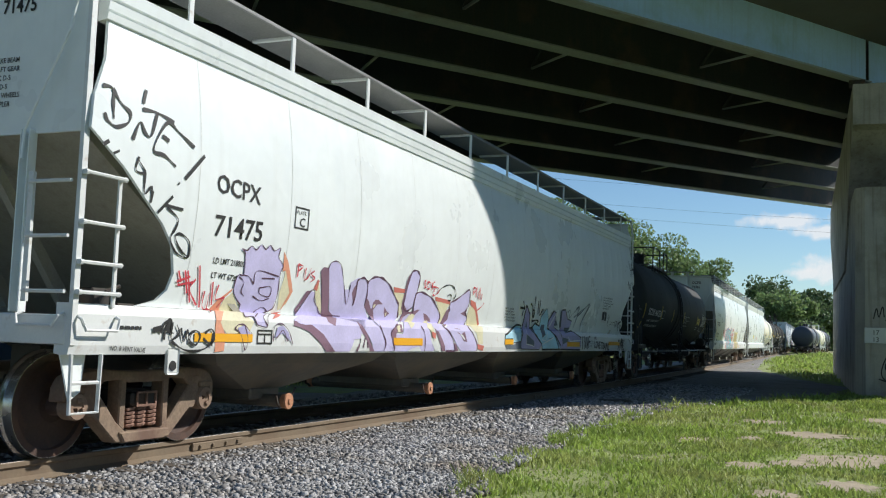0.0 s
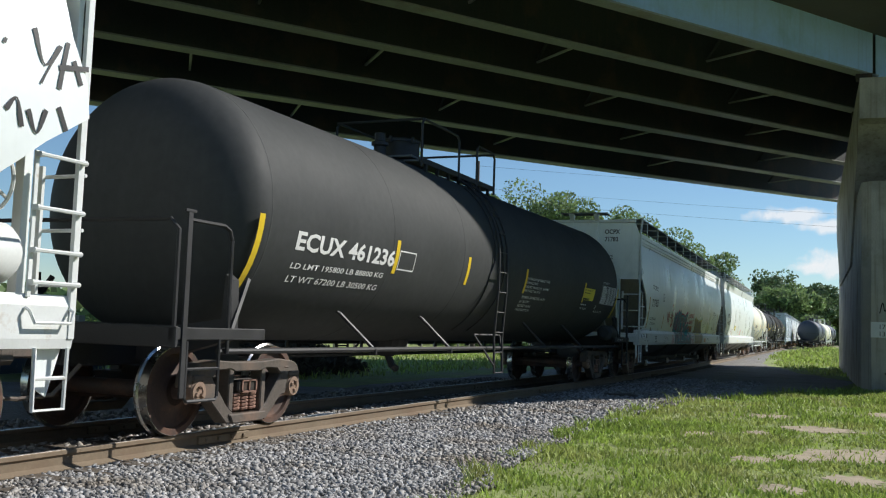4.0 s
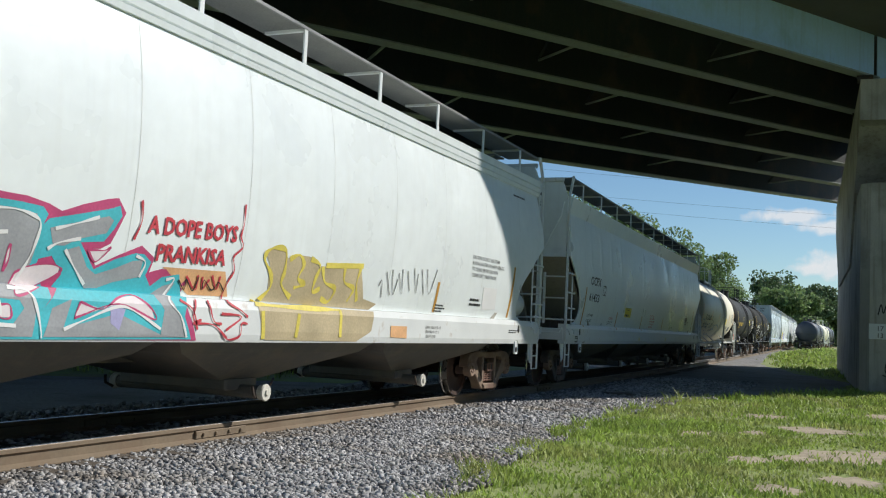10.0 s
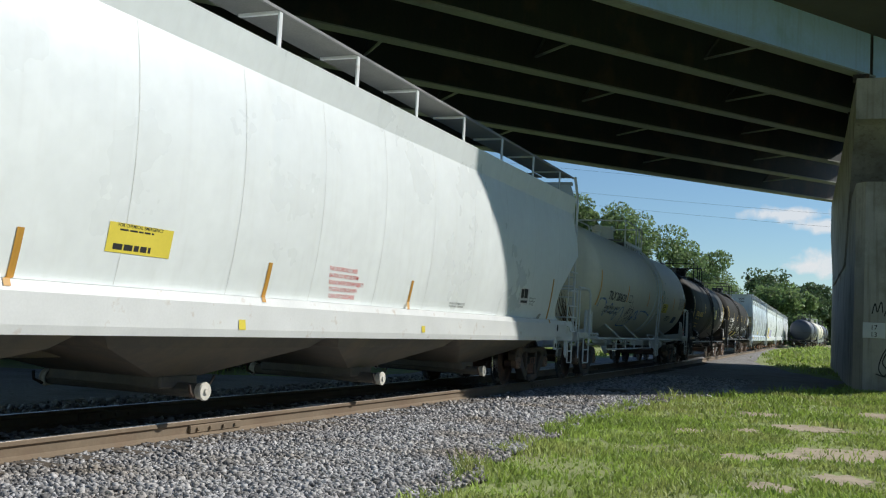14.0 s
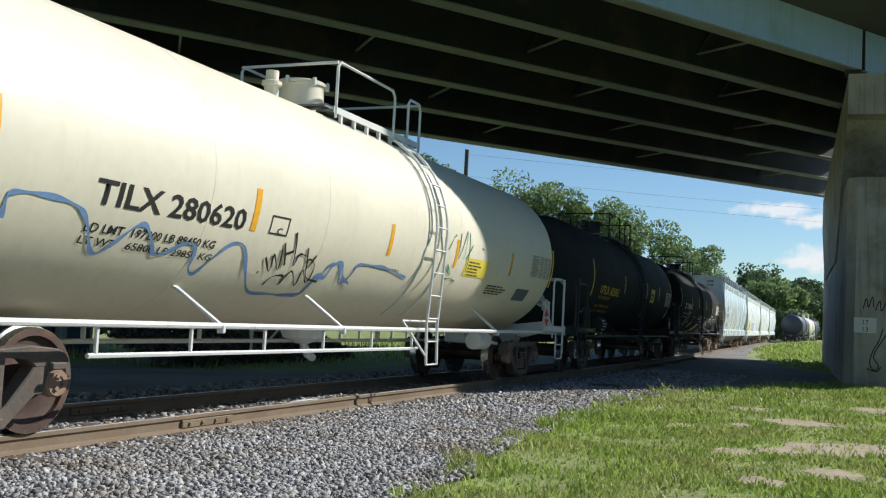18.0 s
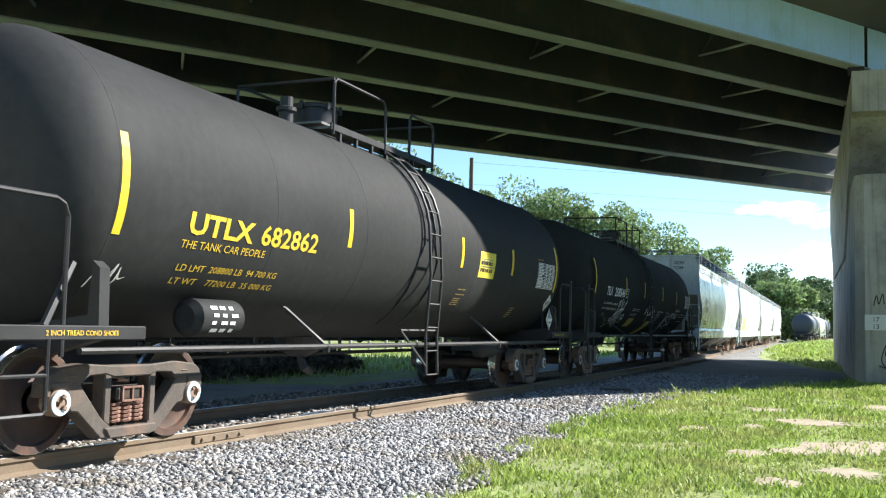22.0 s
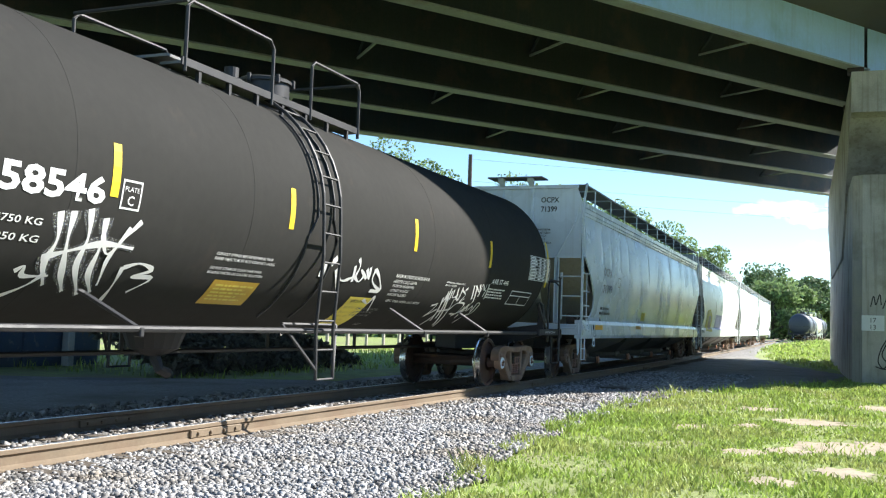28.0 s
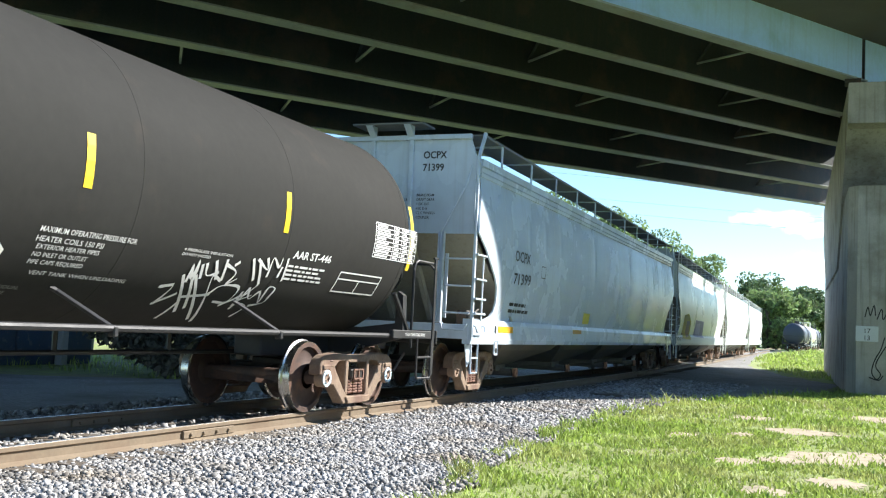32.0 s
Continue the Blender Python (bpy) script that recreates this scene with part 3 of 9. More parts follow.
        plate(bm, [(s * 0.83, 0.62), (s * 0.80, 0.45), (s * 0.745, 0.365), (s * 0.67, 0.36), (s * 0.37, 0.105), (s * 0.22, 0.105), (s * 0.24, 0.20), (s * 0.37, 0.29), (s * 0.60, 0.545), (s * 0.66, 0.63)], -1.085, -0.925)
        plate(bm, [(s * 0.345, 0.69), (s * 0.255, 0.69), (s * 0.255, 0.20), (s * 0.345, 0.26)], -1.08, -0.93)
        plate(bm, [(s * 0.99, 0.63), (s * 0.79, 0.63), (s * 0.80, 0.565), (s * 0.98, 0.565)], -1.11, -0.90)
        plate(bm, [(s * 0.70, 0.665), (s * 0.80, 0.665), (s * 0.80, 0.69), (s * 0.70, 0.69)], -1.10, -1.05)
    plate(bm, [(-0.35, 0.20), (0.35, 0.20), (0.28, 0.10), (-0.28, 0.10)], -1.11, -0.86)
    bmesh.ops.bevel(bm, geom=bm.edges[:], offset=0.014, segments=1, affect="EDGES", clamp_overlap=True)


def spring_mesh(bm):
    pts = []
    for k in range(45):
        a = k / 8 * math.tau
        pts.append((0.064 * math.cos(a), -1.0 + 0.064 * math.sin(a), 0.222 + 0.205 * k / 44))
    pipe(bm, pts, 0.0165, 5)


def bolster_mesh(bm):
    box(bm, 0, 0, 0.49, 0.40, 2.02, 0.16, 0.02)
    box(bm, 0, 0, 0.60, 0.55, 0.9, 0.10, 0.02)
    for s in (-1, 1):
        box(bm, 0, s * 1.03, 0.49, 0.38, 0.12, 0.13, 0.02)


def pocket_mesh(bm):
    for x in (-0.13, 0.13):
        box(bm, x, -1.10, 0.49, 0.02, 0.015, 0.13)
    for z in (0.43, 0.55):
        box(bm, 0, -1.10, z, 0.28, 0.015, 0.02)
    box(bm, 0, -1.10, 0.49, 0.02, 0.015, 0.12)


def brake_mesh(bm):
    for s in (-1, 1):
        pipe(bm, [(s * 0.38, -0.9, 0.40), (s * 0.38, 0.9, 0.40)], 0.04, 6)
        for y in (-0.76, 0.76):
            box(bm, s * 0.415, y, 0.42, 0.06, 0.09, 0.30, 0.01)
    pipe(bm, [(-0.38, 0.12, 0.42), (0.0, 0.12, 0.70), (0.38, 0.12, 0.42)], 0.03, 5)


def truck(parent, x, dark=False, blue=False):
    frame_mat = "frame_dark" if dark else "frame"
    tk = part("truck", keep("truck", bolster_mesh, "steel"), None, parent, "two-axle freight truck with coil springs")
    tk.location = (x, 0, 0)
    for s in (1, -1):
        rot = Matrix.Rotation(0 if s == 1 else math.pi, 4, "Z")
        for nm, fn, mt in (("side_frame", side_frame_mesh, frame_mat), ("bolster_pocket", pocket_mesh, "spring")):
            ob = part(nm, keep(nm, fn, mt), None, tk)
            ob.matrix_basis = rot
        for dx in (-0.15, 0.0, 0.15):
            ob = part("coil_spring", keep("coil_spring", spring_mesh, "spring"), None, tk)
            ob.matrix_basis = rot @ Matrix.Translation((dx, 0, 0))
    part("brake_beam", keep("brake_beam", brake_mesh, "steel"), None, tk)
    for s in (-1, 1):
        ax = part("wheelset", keep("wheelset", whole_axle, "wheel", True), None, tk)
        if len(ax.data.materials) == 1:
            pass
        ax.location = (s * 0.889, 0, R_WHEEL)
        if (blue, "set") not in MESH:
            me = ax.data.copy()
            me.materials.append(M["tread"])
            me.materials.append(M["cap"] if blue else M["cap_rust"])
            me.materials.append(M["cap_rust"])
            for p in me.polygons:
                c = p.center
                r = math.hypot(c.x, c.z)
                if abs(c.y) > 0.985 and r < 0.13:
                    p.material_index = 2 if abs(c.y) > 1.107 and 0.066 < r < 0.112 or not blue else 3
                elif 0.44 < r and abs(c.y) < 0.83 or (abs(c.y) > 0.823 and r > 0.43):
                    p.material_index = 1
            MESH[(blue, "set")] = me
        ax.data = MESH[(blue, "set")]
        WHEELSETS.append((ax, s * 0.889))
    return tk


def whole_axle(bm):
    axle_mesh(bm)
    for half in (0, 1):
        start = len(bm.verts)
        wheel_mesh(bm)
        endcap_mesh(bm)
        bolt_mesh(bm)
        if half:
            bm.verts.ensure_lookup_table()
            bmesh.ops.rotate(bm, verts=bm.verts[start:], cent=(0, 0, 0), matrix=Matrix.Rotation(math.pi, 3, "Z"))


def coupler(parent, x, s):
    bm = bmesh.new()
    box(bm, x + s * 0.32, 0, 0.86, 0.62, 0.16, 0.18, 0.02)
    box(bm, x + s * 0.66, 0.03, 0.86, 0.22, 0.30, 0.30, 0.04)
    pipe(bm, [(x + s * 0.1, -0.45, 0.72), (x + s * 0.4, -0.42, 0.45), (x + s * 0.72, -0.30, 0.42)], 0.022, 6)
    part("coupler", bm, "frame_dark", parent)


# ---------------------------------------------------------------- covered hopper cars
def side_y(z):
    """Half width of the curved side sheet at height z."""
    return 1.628 - 0.094 * (z - 2.6) ** 2


def wavy(x, z, side=-1):
    """The slight buckling of the sheet."""
    return 0.004 * noise.noise((x * 0.5, z * 0.8, 2.0 * side))


def skin(name, outline, parent, material, side=-1, proud=0.0, nz=14, ribs=()):
    """A curved sheet that follows the car's side; outline in (x, z), cut into level strips."""
    zs = sorted({round(z, 4) for _, z in outline} | {min(z for _, z in outline) + (max(z for _, z in outline) - min(z for _, z in outline)) * i / nz for i in range(nz + 1)})

    def span(z):
        hits = []
        n = len(outline)
        for i in range(n):
            (x0, z0), (x1, z1) = outline[i], outline[(i + 1) % n]
            if (z0 - z) * (z1 - z) <= 0 and abs(z1 - z0) > 1e-9:
                hits.append(x0 + (x1 - x0) * (z - z0) / (z1 - z0))
        return (min(hits), max(hits)) if hits else None

    bm = bmesh.new()
    cols = 260 if ribs else 24
    rows = []
    for z in zs:
        zz = min(max(z, zs[0] + 1e-5), zs[-1] - 1e-5)
        a, b = span(zz)
        up = max(0.0, min(1.0, (z - 2.2) / 0.5)) * max(0.0, min(1.0, (3.6 - z) / 0.25))
        row = []
        for k in range(cols + 1):
            x = a + (b - a) * k / cols
            dent = sum(h * math.exp(-((x - c) / 0.07) ** 2) for c, h in ribs if abs(x - c) < 0.3) * up
            row.append(bm.verts.new((x, side * (side_y(z) + proud + dent + wavy(x, z, side)), z)))
        rows.append(row)
    for A, B in zip(rows, rows[1:]):
        for k in range(cols):
            bm.faces.new((A[k], A[k + 1], B[k + 1], B[k]) if side < 0 else (B[k], B[k + 1], A[k + 1], A[k]))
    if proud == 0:
        ext = bmesh.ops.extrude_face_region(bm, geom=bm.faces[:])
        bmesh.ops.translate(bm, verts=[v for v in ext["geom"] if isinstance(v, bmesh.types.BMVert)], vec=(0, -side * 0.03, 0))
        bmesh.ops.recalc_face_normals(bm, faces=bm.faces[:])
    return part(name, bm, material, parent, smooth=True)


def hopper(L, label, paint="hopper", trim="white", fluted=True, cap="valve", bays=4, dark_trucks=False, rear=1.28, marks=(), reservoir=True):
    car = tagged(new("covered_hopper_car"), label, "freight car", group="cars of the freight train")
    e = 1.28
    ribs = tuple((x, -0.011) for x in (1.9, 2.9, 4.0, 5.2, 8.3, 12.6, L - 5.4, L - 4.3, L - 3.4, L - 2.6, L - 1.9, L - 1.4))
    outline = [(0.27, 3.72), (0.20, 3.35), (0.06, 3.02), (0.03, 2.74), (0.45, 2.48), (0.67, 2.31), (1.0, 2.07), (1.17, 1.9), (1.26, 1.65), (1.22, 1.5), (1.1, 1.4), (0.85, 1.34),
               (L - 0.85, 1.34), (L - 1.1, 1.4), (L - 1.22, 1.5), (L - 1.26, 1.65), (L - 1.17, 1.9), (L - 1.0, 2.07), (L - 0.67, 2.31), (L - 0.45, 2.48), (L - 0.03, 2.74), (L - 0.06, 3.02), (L - 0.20, 3.35), (L - 0.27, 3.72)]
    for side in (-1, 1):
        skin("side_sheet", outline, car, paint, side, ribs=ribs)
        # top chord in steps
        bm = bmesh.new()
        prof = [(1.44, 3.68), (1.54, 3.70), (1.55, 3.755), (1.525, 3.768), (1.55, 3.78), (1.56, 3.85), (1.53, 3.865), (1.565, 3.878), (1.575, 3.985), (1.44, 4.0)] if fluted else [(1.44, 3.62), (1.525, 3.64), (1.60, 3.98), (1.44, 4.0)]
        loft(bm, [[(x, side * y, z) for y, z in prof] for x in (0.22, L - 0.22)])
        part("top_chord", bm, paint, car)
        bm = bmesh.new()
        loft(bm, [[(x, side * y, z) for y, z in ((1.42, 0.93), (1.50, 0.92), (1.56, 0.925), (1.575, 1.0), (1.575, 1.25), (1.545, 1.335), (1.42, 1.335))] for x in (0.0, L)])
        part("side_sill", bm, trim, car)
        # posts of the running board
        n = 11
        for i in range(n):
            x = 1.32 + (L - 2.64) * i / (n - 1)
            bm = bmesh.new()
            box(bm, x, side * 1.52, 4.2, 0.07, 0.02, 0.42, 0.003)
            box(bm, x, side * 1.25, 4.39, 0.05, 0.52, 0.03)
            part("running_board_post", bm, trim, car)
        bm = bmesh.new()
        box(bm, L / 2, side * 1.525, 4.41, L - 0.6, 0.025, 0.04, 0.004)
        part("running_board_edge", bm, "galvanised", car)
        bm = bmesh.new()
        box(bm, L / 2, side * 1.22, 4.415, L - 0.7, 0.56, 0.02)
        part("running_board", bm, "mesh", car, "dark open-grating roof walkway")
        for i in range(12):
            x = 1.45 + (L - 2.9) * i / 11
            z0 = 1.345 if 1.3 < x < L - 1.3 else 2.3
            bm = bmesh.new()
            for w in (0.0,):
                rows = [(bm.verts.new((x - 0.004, side * (side_y(z) + wavy(x, z, side) + 0.002), z)), bm.verts.new((x + 0.004, side * (side_y(z) + wavy(x, z, side) + 0.002), z))) for z in [z0 + (3.68 - z0) * k / 14 for k in range(15)]]
            for (a, b), (c, d) in zip(rows, rows[1:]):
                bm.faces.new((a, b, d, c))
            part("weld_seam", bm, "seam", car)
    # roof
    bm = bmesh.new()
    loft(bm, [[(x, y, z) for y, z in ((-1.5, 3.98), (-0.8, 4.13), (0, 4.18), (0.8, 4.13), (1.5, 3.98), (1.5, 3.9), (-1.5, 3.9))] for x in (0.06, L - 0.06)])
    part("roof", bm, paint, car)
    for i in range(6):
        bm = bmesh.new()
        x0 = 1.4 + i * (L - 2.8) / 6
        box(bm, x0 + (L - 2.8) / 12, 0, 4.27, (L - 2.8) / 6 - 0.12, 0.62, 0.16, 0.03)
        part("hatch_cover", bm, paint, car)
    for end, s in ((0.0, 1), (L, -1)):
        # upper end wall, slope sheet and posts
        bm = bmesh.new()
        loft(bm, [[(end + s * 0.05, y, z), (end + s * 0.05, y, 2.72), (end + s * 0.10, y, 2.72), (end + s * 0.10, y, z)] for y, z in ((-1.52, 3.98), (-1.4, 4.30), (1.4, 4.30), (1.52, 3.98))])
        part("end_wall", bm, paint, car)
        bm = bmesh.new()
        loft(bm, [[(end + s * 0.06, y, 2.73), (end + s * 2.9, y, 0.95), (end + s * 2.95, y, 1.0), (end + s * 0.12, y, 2.78)] for y in (-1.5, 1.5)])
        part("slope_sheet", bm, "sheet", car, "grimy sloping end sheet")
        for y in (-0.36, 0.36):
            bm = bmesh.new()
            box(bm, end + s * 0.02, y, 3.51, 0.06, 0.07, 1.58, 0.008)
            part("end_rib", bm, paint, car)
            bm = bmesh.new()
            plate(bm, [(end + s * 0.02, 2.72), (end + s * 0.12, 2.72), (end + s * 1.30, 1.30), (end + s * 1.14, 1.30)], y - 0.04, y + 0.04)
            part("end_stay", bm, "sheet", car)
        for y in (-0.97, 0.97):
            bm = bmesh.new()
            box(bm, end + s * 0.03, y - 0.045, 2.0, 0.09, 0.012, 1.5, 0.003)
            box(bm, end + s * 0.03, y + 0.045, 2.0, 0.09, 0.012, 1.5, 0.003)
            box(bm, end + s * 0.07, y, 2.0, 0.012, 0.09, 1.5, 0.003)
            part("end_channel", bm, paint, car)
            bm = bmesh.new()
            plate(bm, [(end - s * 0.02, 4.33), (end - s * 0.24, 4.52), (end - s * 0.02, 4.52)], y * 0.36 - 0.06, y * 0.36 + 0.06)
            part("walk_bracket", bm, trim, car)
        bm = bmesh.new()
        pipe(bm, [(end - s * 0.02, -1.46, 3.86), (end - s * 0.03, -1.40, 3.55), (end - s * 0.03, -0.98, 2.74), (end - s * 0.03, -0.97, 2.5)], 0.014, 6)
        part("brake_rod", bm, paint, car)
        bm = bmesh.new()
        box(bm, end + s * 0.02, 0, 4.53, 0.52, 1.3, 0.03, 0.004)
        part("cross_walk", bm, "mesh", car)
        bm = bmesh.new()
        box(bm, end + s * 0.02, 0, 4.33, 0.09, 2.86, 0.08, 0.008)
        part("end_cornice", bm, trim, car)
        bm = bmesh.new()
        box(bm, end + s * 0.62, 0, 1.14, 1.2, 2.7, 0.05, 0.01)
        part("end_platform", bm, "sheet", car)
        bm = bmesh.new()
        box(bm, end + s * 0.02, 0, 1.12, 0.06, 3.05, 0.24, 0.01)
        part("end_sill", bm, trim, car)
        # corner posts with their grab irons
        for y in (-1.565, 1.565):
            bm = bmesh.new()
            sg = 1 if y > 0 else -1
            plate(bm, [(end + s * 0.0, 1.0), (end + s * 0.06, 1.0), (end + s * 0.06, 3.98), (end + s * 0.30, 4.36), (end + s * 0.34, 4.43), (end + s * 0.26, 4.44), (end + s * 0.0, 4.0)], y - 0.02, y + 0.02)
            part("corner_post", bm, trim, car)
            lx = sorted((end + s * 0.03, end + s * 0.47))
            bm = bmesh.new()
            box(bm, end + s * 0.47, y, 1.86, 0.04, 0.02, 1.1, 0.003)
            part("ladder_rail", bm, trim, car)
            for z in (1.42, 1.66, 1.98, 2.38):
                bm = bmesh.new()
                pipe(bm, [(lx[0] - 0.02, y + sg * 0.055, z), (lx[1] + 0.02, y + sg * 0.055, z)], 0.016, 6)
                for x in lx:
                    box(bm, x, y + sg * 0.03, z, 0.035, 0.06, 0.04)
                part("grab_iron", bm, trim, car)
            for z in (1.42, 1.86, 2.30):
                bm = bmesh.new()
                pipe(bm, [(end - s * 0.06, y - sg * 0.02, z), (end - s * 0.06, y - sg * 0.46, z)], 0.016, 6)
                part("grab_iron", bm, trim, car)
            bm = bmesh.new()
            box(bm, end - s * 0.03, y - sg * 0.46, 1.86, 0.03, 0.05, 1.05)
            part("ladder_rail", bm, trim, car)
            bm = bmesh.new()
            pipe(bm, [(end + s * 0.06, y + sg * 0.015, 1.23), (end + s * 0.06, y + sg * 0.06, 1.21), (end + s * 0.10, y + sg * 0.075, 1.12), (end + s * 0.46, y + sg * 0.075, 1.12), (end + s * 0.50, y + sg * 0.06, 1.21), (end + s * 0.50, y + sg * 0.015, 1.23)], 0.014, 6)
            part("sill_handle", bm, trim, car)
            bm = bmesh.new()
            pipe(bm, [(end - s * 0.01, y - sg * 0.06, 1.25), (end - s * 0.07, y - sg * 0.06, 1.23), (end - s * 0.09, y - sg * 0.10, 1.15), (end - s * 0.09, y - sg * 0.46, 1.15), (end - s * 0.07, y - sg * 0.50, 1.23), (end - s * 0.01, y - sg * 0.50, 1.25)], 0.014, 6)
            part("sill_handle", bm, trim, car)
            # stirrup step and sill plate
            bm = bmesh.new()
            pipe(bm, [(end + s * 0.04, y, 0.93), (end + s * 0.05, y, 0.46), (end + s * 0.36, y, 0.46), (end + s * 0.37, y, 0.93)], 0.018, 6)
            pipe(bm, [(end + s * 0.05, y, 0.70), (end + s * 0.365, y, 0.70)], 0.016, 6)
            part("stirrup_step", bm, trim, car)
            bm = bmesh.new()
            plate(bm, [(end + s * 0.0, 0.98), (end + s * 0.30, 0.98), (end + s * 0.26, 0.62), (end + s * 0.14, 0.55)], y - sg * 0.10 - 0.008, y - sg * 0.10 + 0.008)
            part("corner_gusset", bm, paint, car)
            bm = bmesh.new()
            box(bm, end + s * 1.28, y, 0.86, 0.17, 0.012, 0.24, 0.02)
            part("jacking_pad", bm, trim, car)
            bm = bmesh.new()
            turned(bm, [(-0.008, 0.045), (0.008, 0.045)], 14, "y", Matrix.Translation((end + s * 1.28, y + sg * 0.008, 0.82)))
            part("jacking_hole", bm, "ink", car)
            bm = bmesh.new()
            turned(bm, [(-0.006, 0.04), (0.006, 0.04)], 12, "y", Matrix.Translation((end + s * 1.2, y + sg * 0.012, 1.18)) @ Matrix.Diagonal((1, 1, 1.7, 1)))
            part("tow_slot", bm, "ink", car)
        coupler(car, end, -s)
    face = Matrix(((0, 0, -1, 0), (-1, 0, 0, 0), (0, 1, 0, 0), (0, 0, 0, 1)))
    for k, row in enumerate(marks):
        letters("end_stencil", row, 0.17, "ink", car, Matrix.Translation((0.044, -0.56, 3.98 - 0.21 * k)) @ face, 0.9, 0.02)
    if marks:
        for x0, rows_ in ((-0.47, ("BRAKE BEAM", "DRAFT GEAR", "1 OC D-5", "4 IC D-5", "CL C WHEELS", "COUPLER")), (-0.02, ("NO. 8", "C-R NO. 18", "SPRINGS", "", "28 IN. TO", "BODIES"))):
            for k, row in enumerate(rows_):
                if row:
                    letters("end_stencil", row, 0.062, "ink", car, Matrix.Translation((0.044, x0, 3.34 - 0.075 * k)) @ face, 0.9, 0.01)
    if reservoir:
        bm = bmesh.new()
        turned(bm, [(-0.50, 0.20), (-0.44, 0.24), (0.22, 0.24), (0.28, 0.20)], 20, "y", Matrix.Translation((L - 0.85, -1.16, 1.64)) @ Matrix.Rotation(math.pi / 2, 4, "Z"))
        part("air_reservoir", bm, trim, car, smooth=True)
    bm = bmesh.new()
    ring = [(L - 0.55, -1.18 + 0.25 * math.cos(a), 2.18 + 0.25 * math.sin(a)) for a in [k * math.tau / 20 for k in range(20)]]
    pipe(bm, ring, 0.016, 6, True)
    for k in range(5):
        pipe(bm, [(L - 0.55, -1.18, 2.18), ring[k * 4]], 0.014, 5)
    part("hand_brake_wheel", bm, trim, car)
    bm = bmesh.new()
    box(bm, 0.62, -1.2, 1.32, 0.24, 0.22, 0.32, 0.03)
    box(bm, 0.95, -1.25, 1.26, 0.30, 0.16, 0.2, 0.03)
    pipe(bm, [(0.5, -1.3, 1.2), (0.55, -1.42, 1.45), (0.7, -1.42, 1.5)], 0.02, 6)
    part("brake_valve", bm, "steel", car)
    # belly: sloping bays down to the outlets
    w = (L - 4.0) / bays
    for i in range(bays):
        x0, x1 = 2.0 + i * w, 2.0 + (i + 1) * w
        xm = (x0 + x1) / 2
        bm = bmesh.new()
        loft(bm, [[(x0 + 0.05, -1.46, 0.99), (x1 - 0.05, -1.46, 0.99), (x1 - 0.05, 1.46, 0.99), (x0 + 0.05, 1.46, 0.99)],
                  [(x0 + 0.35, -1.28, 0.80), (x1 - 0.35, -1.28, 0.80), (x1 - 0.35, 1.28, 0.80), (x0 + 0.35, 1.28, 0.80)],
                  [(xm - 0.36, -0.72, 0.47), (xm + 0.36, -0.72, 0.47), (xm + 0.36, 0.72, 0.47), (xm - 0.36, 0.72, 0.47)]])
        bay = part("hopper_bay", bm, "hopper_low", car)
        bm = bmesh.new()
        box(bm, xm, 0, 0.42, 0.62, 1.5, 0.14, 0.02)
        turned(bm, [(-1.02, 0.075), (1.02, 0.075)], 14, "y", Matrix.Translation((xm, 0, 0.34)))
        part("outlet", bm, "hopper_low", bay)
        for y in (-1, 1):
            bm = bmesh.new()
            turned(bm, [(-0.05, 0.085), (0.0, 0.088), (0.015, 0.10), (0.032, 0.09), (0.034, 0.04), (0.05, 0.03)] if y > 0 else [(-0.05, 0.03), (-0.034, 0.04), (-0.032, 0.09), (-0.015, 0.10), (0.0, 0.088), (0.05, 0.085)], 18, "y", Matrix.Translation((xm, y * 1.06, 0.34)))
            part("outlet_cap", bm, cap, bay)
            bm = bmesh.new()
            pipe(bm, [(xm - 0.10, y * 1.02, 0.28), (xm - 0.2, y * 1.05, 0.33), (xm - 0.22, y * 1.04, 0.42)], 0.018, 5)
            part("cap_lever", bm, "steel", bay)
            bm = bmesh.new()
            pipe(bm, [(xm + 0.08, y * 1.07, 0.40), (xm + 0.13, y * 1.09, 0.50)], 0.012, 5)
            part("locking_pin", bm, "steel", bay)
    bm = bmesh.new()
    box(bm, L / 2, 0, 0.80, L - 2.2, 0.36, 0.3)
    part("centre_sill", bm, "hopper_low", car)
    for x in (1.53, L - rear):
        truck(car, x, dark_trucks)
    return car


# ---------------------------------------------------------------- tank cars
TANK_R, TANK_Z = 1.47, 2.42


def tank(L, half, label, paint, iron, r=TANK_R, zc=TANK_Z, head=0.66, dark=True, blue=False, ladder_at=0.0, zr=0.95,
         struts=(-4.3, -1.8, 2.0, 4.5), rails_=((-1.8, -0.25), (0.6, 1.5)), dome=-1.0, tanks=(), over=1.75, hoop=0.72, cylinder=True):
    """A tank car; x = 0 at its middle. L: length of the straight shell; half: from the middle to each truck."""
    car = tagged(new("tank_car"), label, "freight car", group="cars of the freight train")
    h = L / 2
    bm = bmesh.new()
    prof = []
    for k in range(1, 11):
        a = k / 10 * math.pi / 2
        prof.append((-h - head * math.cos(a), r * math.sin(a) ** 0.8))
    prof += [(-h * 0.62, r), (-h * 0.3, r), (0, r), (h * 0.3, r), (h * 0.62, r)] + [(-x, y) for x, y in reversed(prof)]
    prof = [(-h - head, 0.02)] + prof + [(h + head, 0.02)]
    turned(bm, prof, 72, "x", Matrix.Translation((0, 0, zc)))
    shell = part("shell", bm, paint, car, smooth=True)
    for x in (-h + 0.02, -h * 0.62, -h * 0.3, h * 0.3, h * 0.62, h - 0.02):
        bm = bmesh.new()
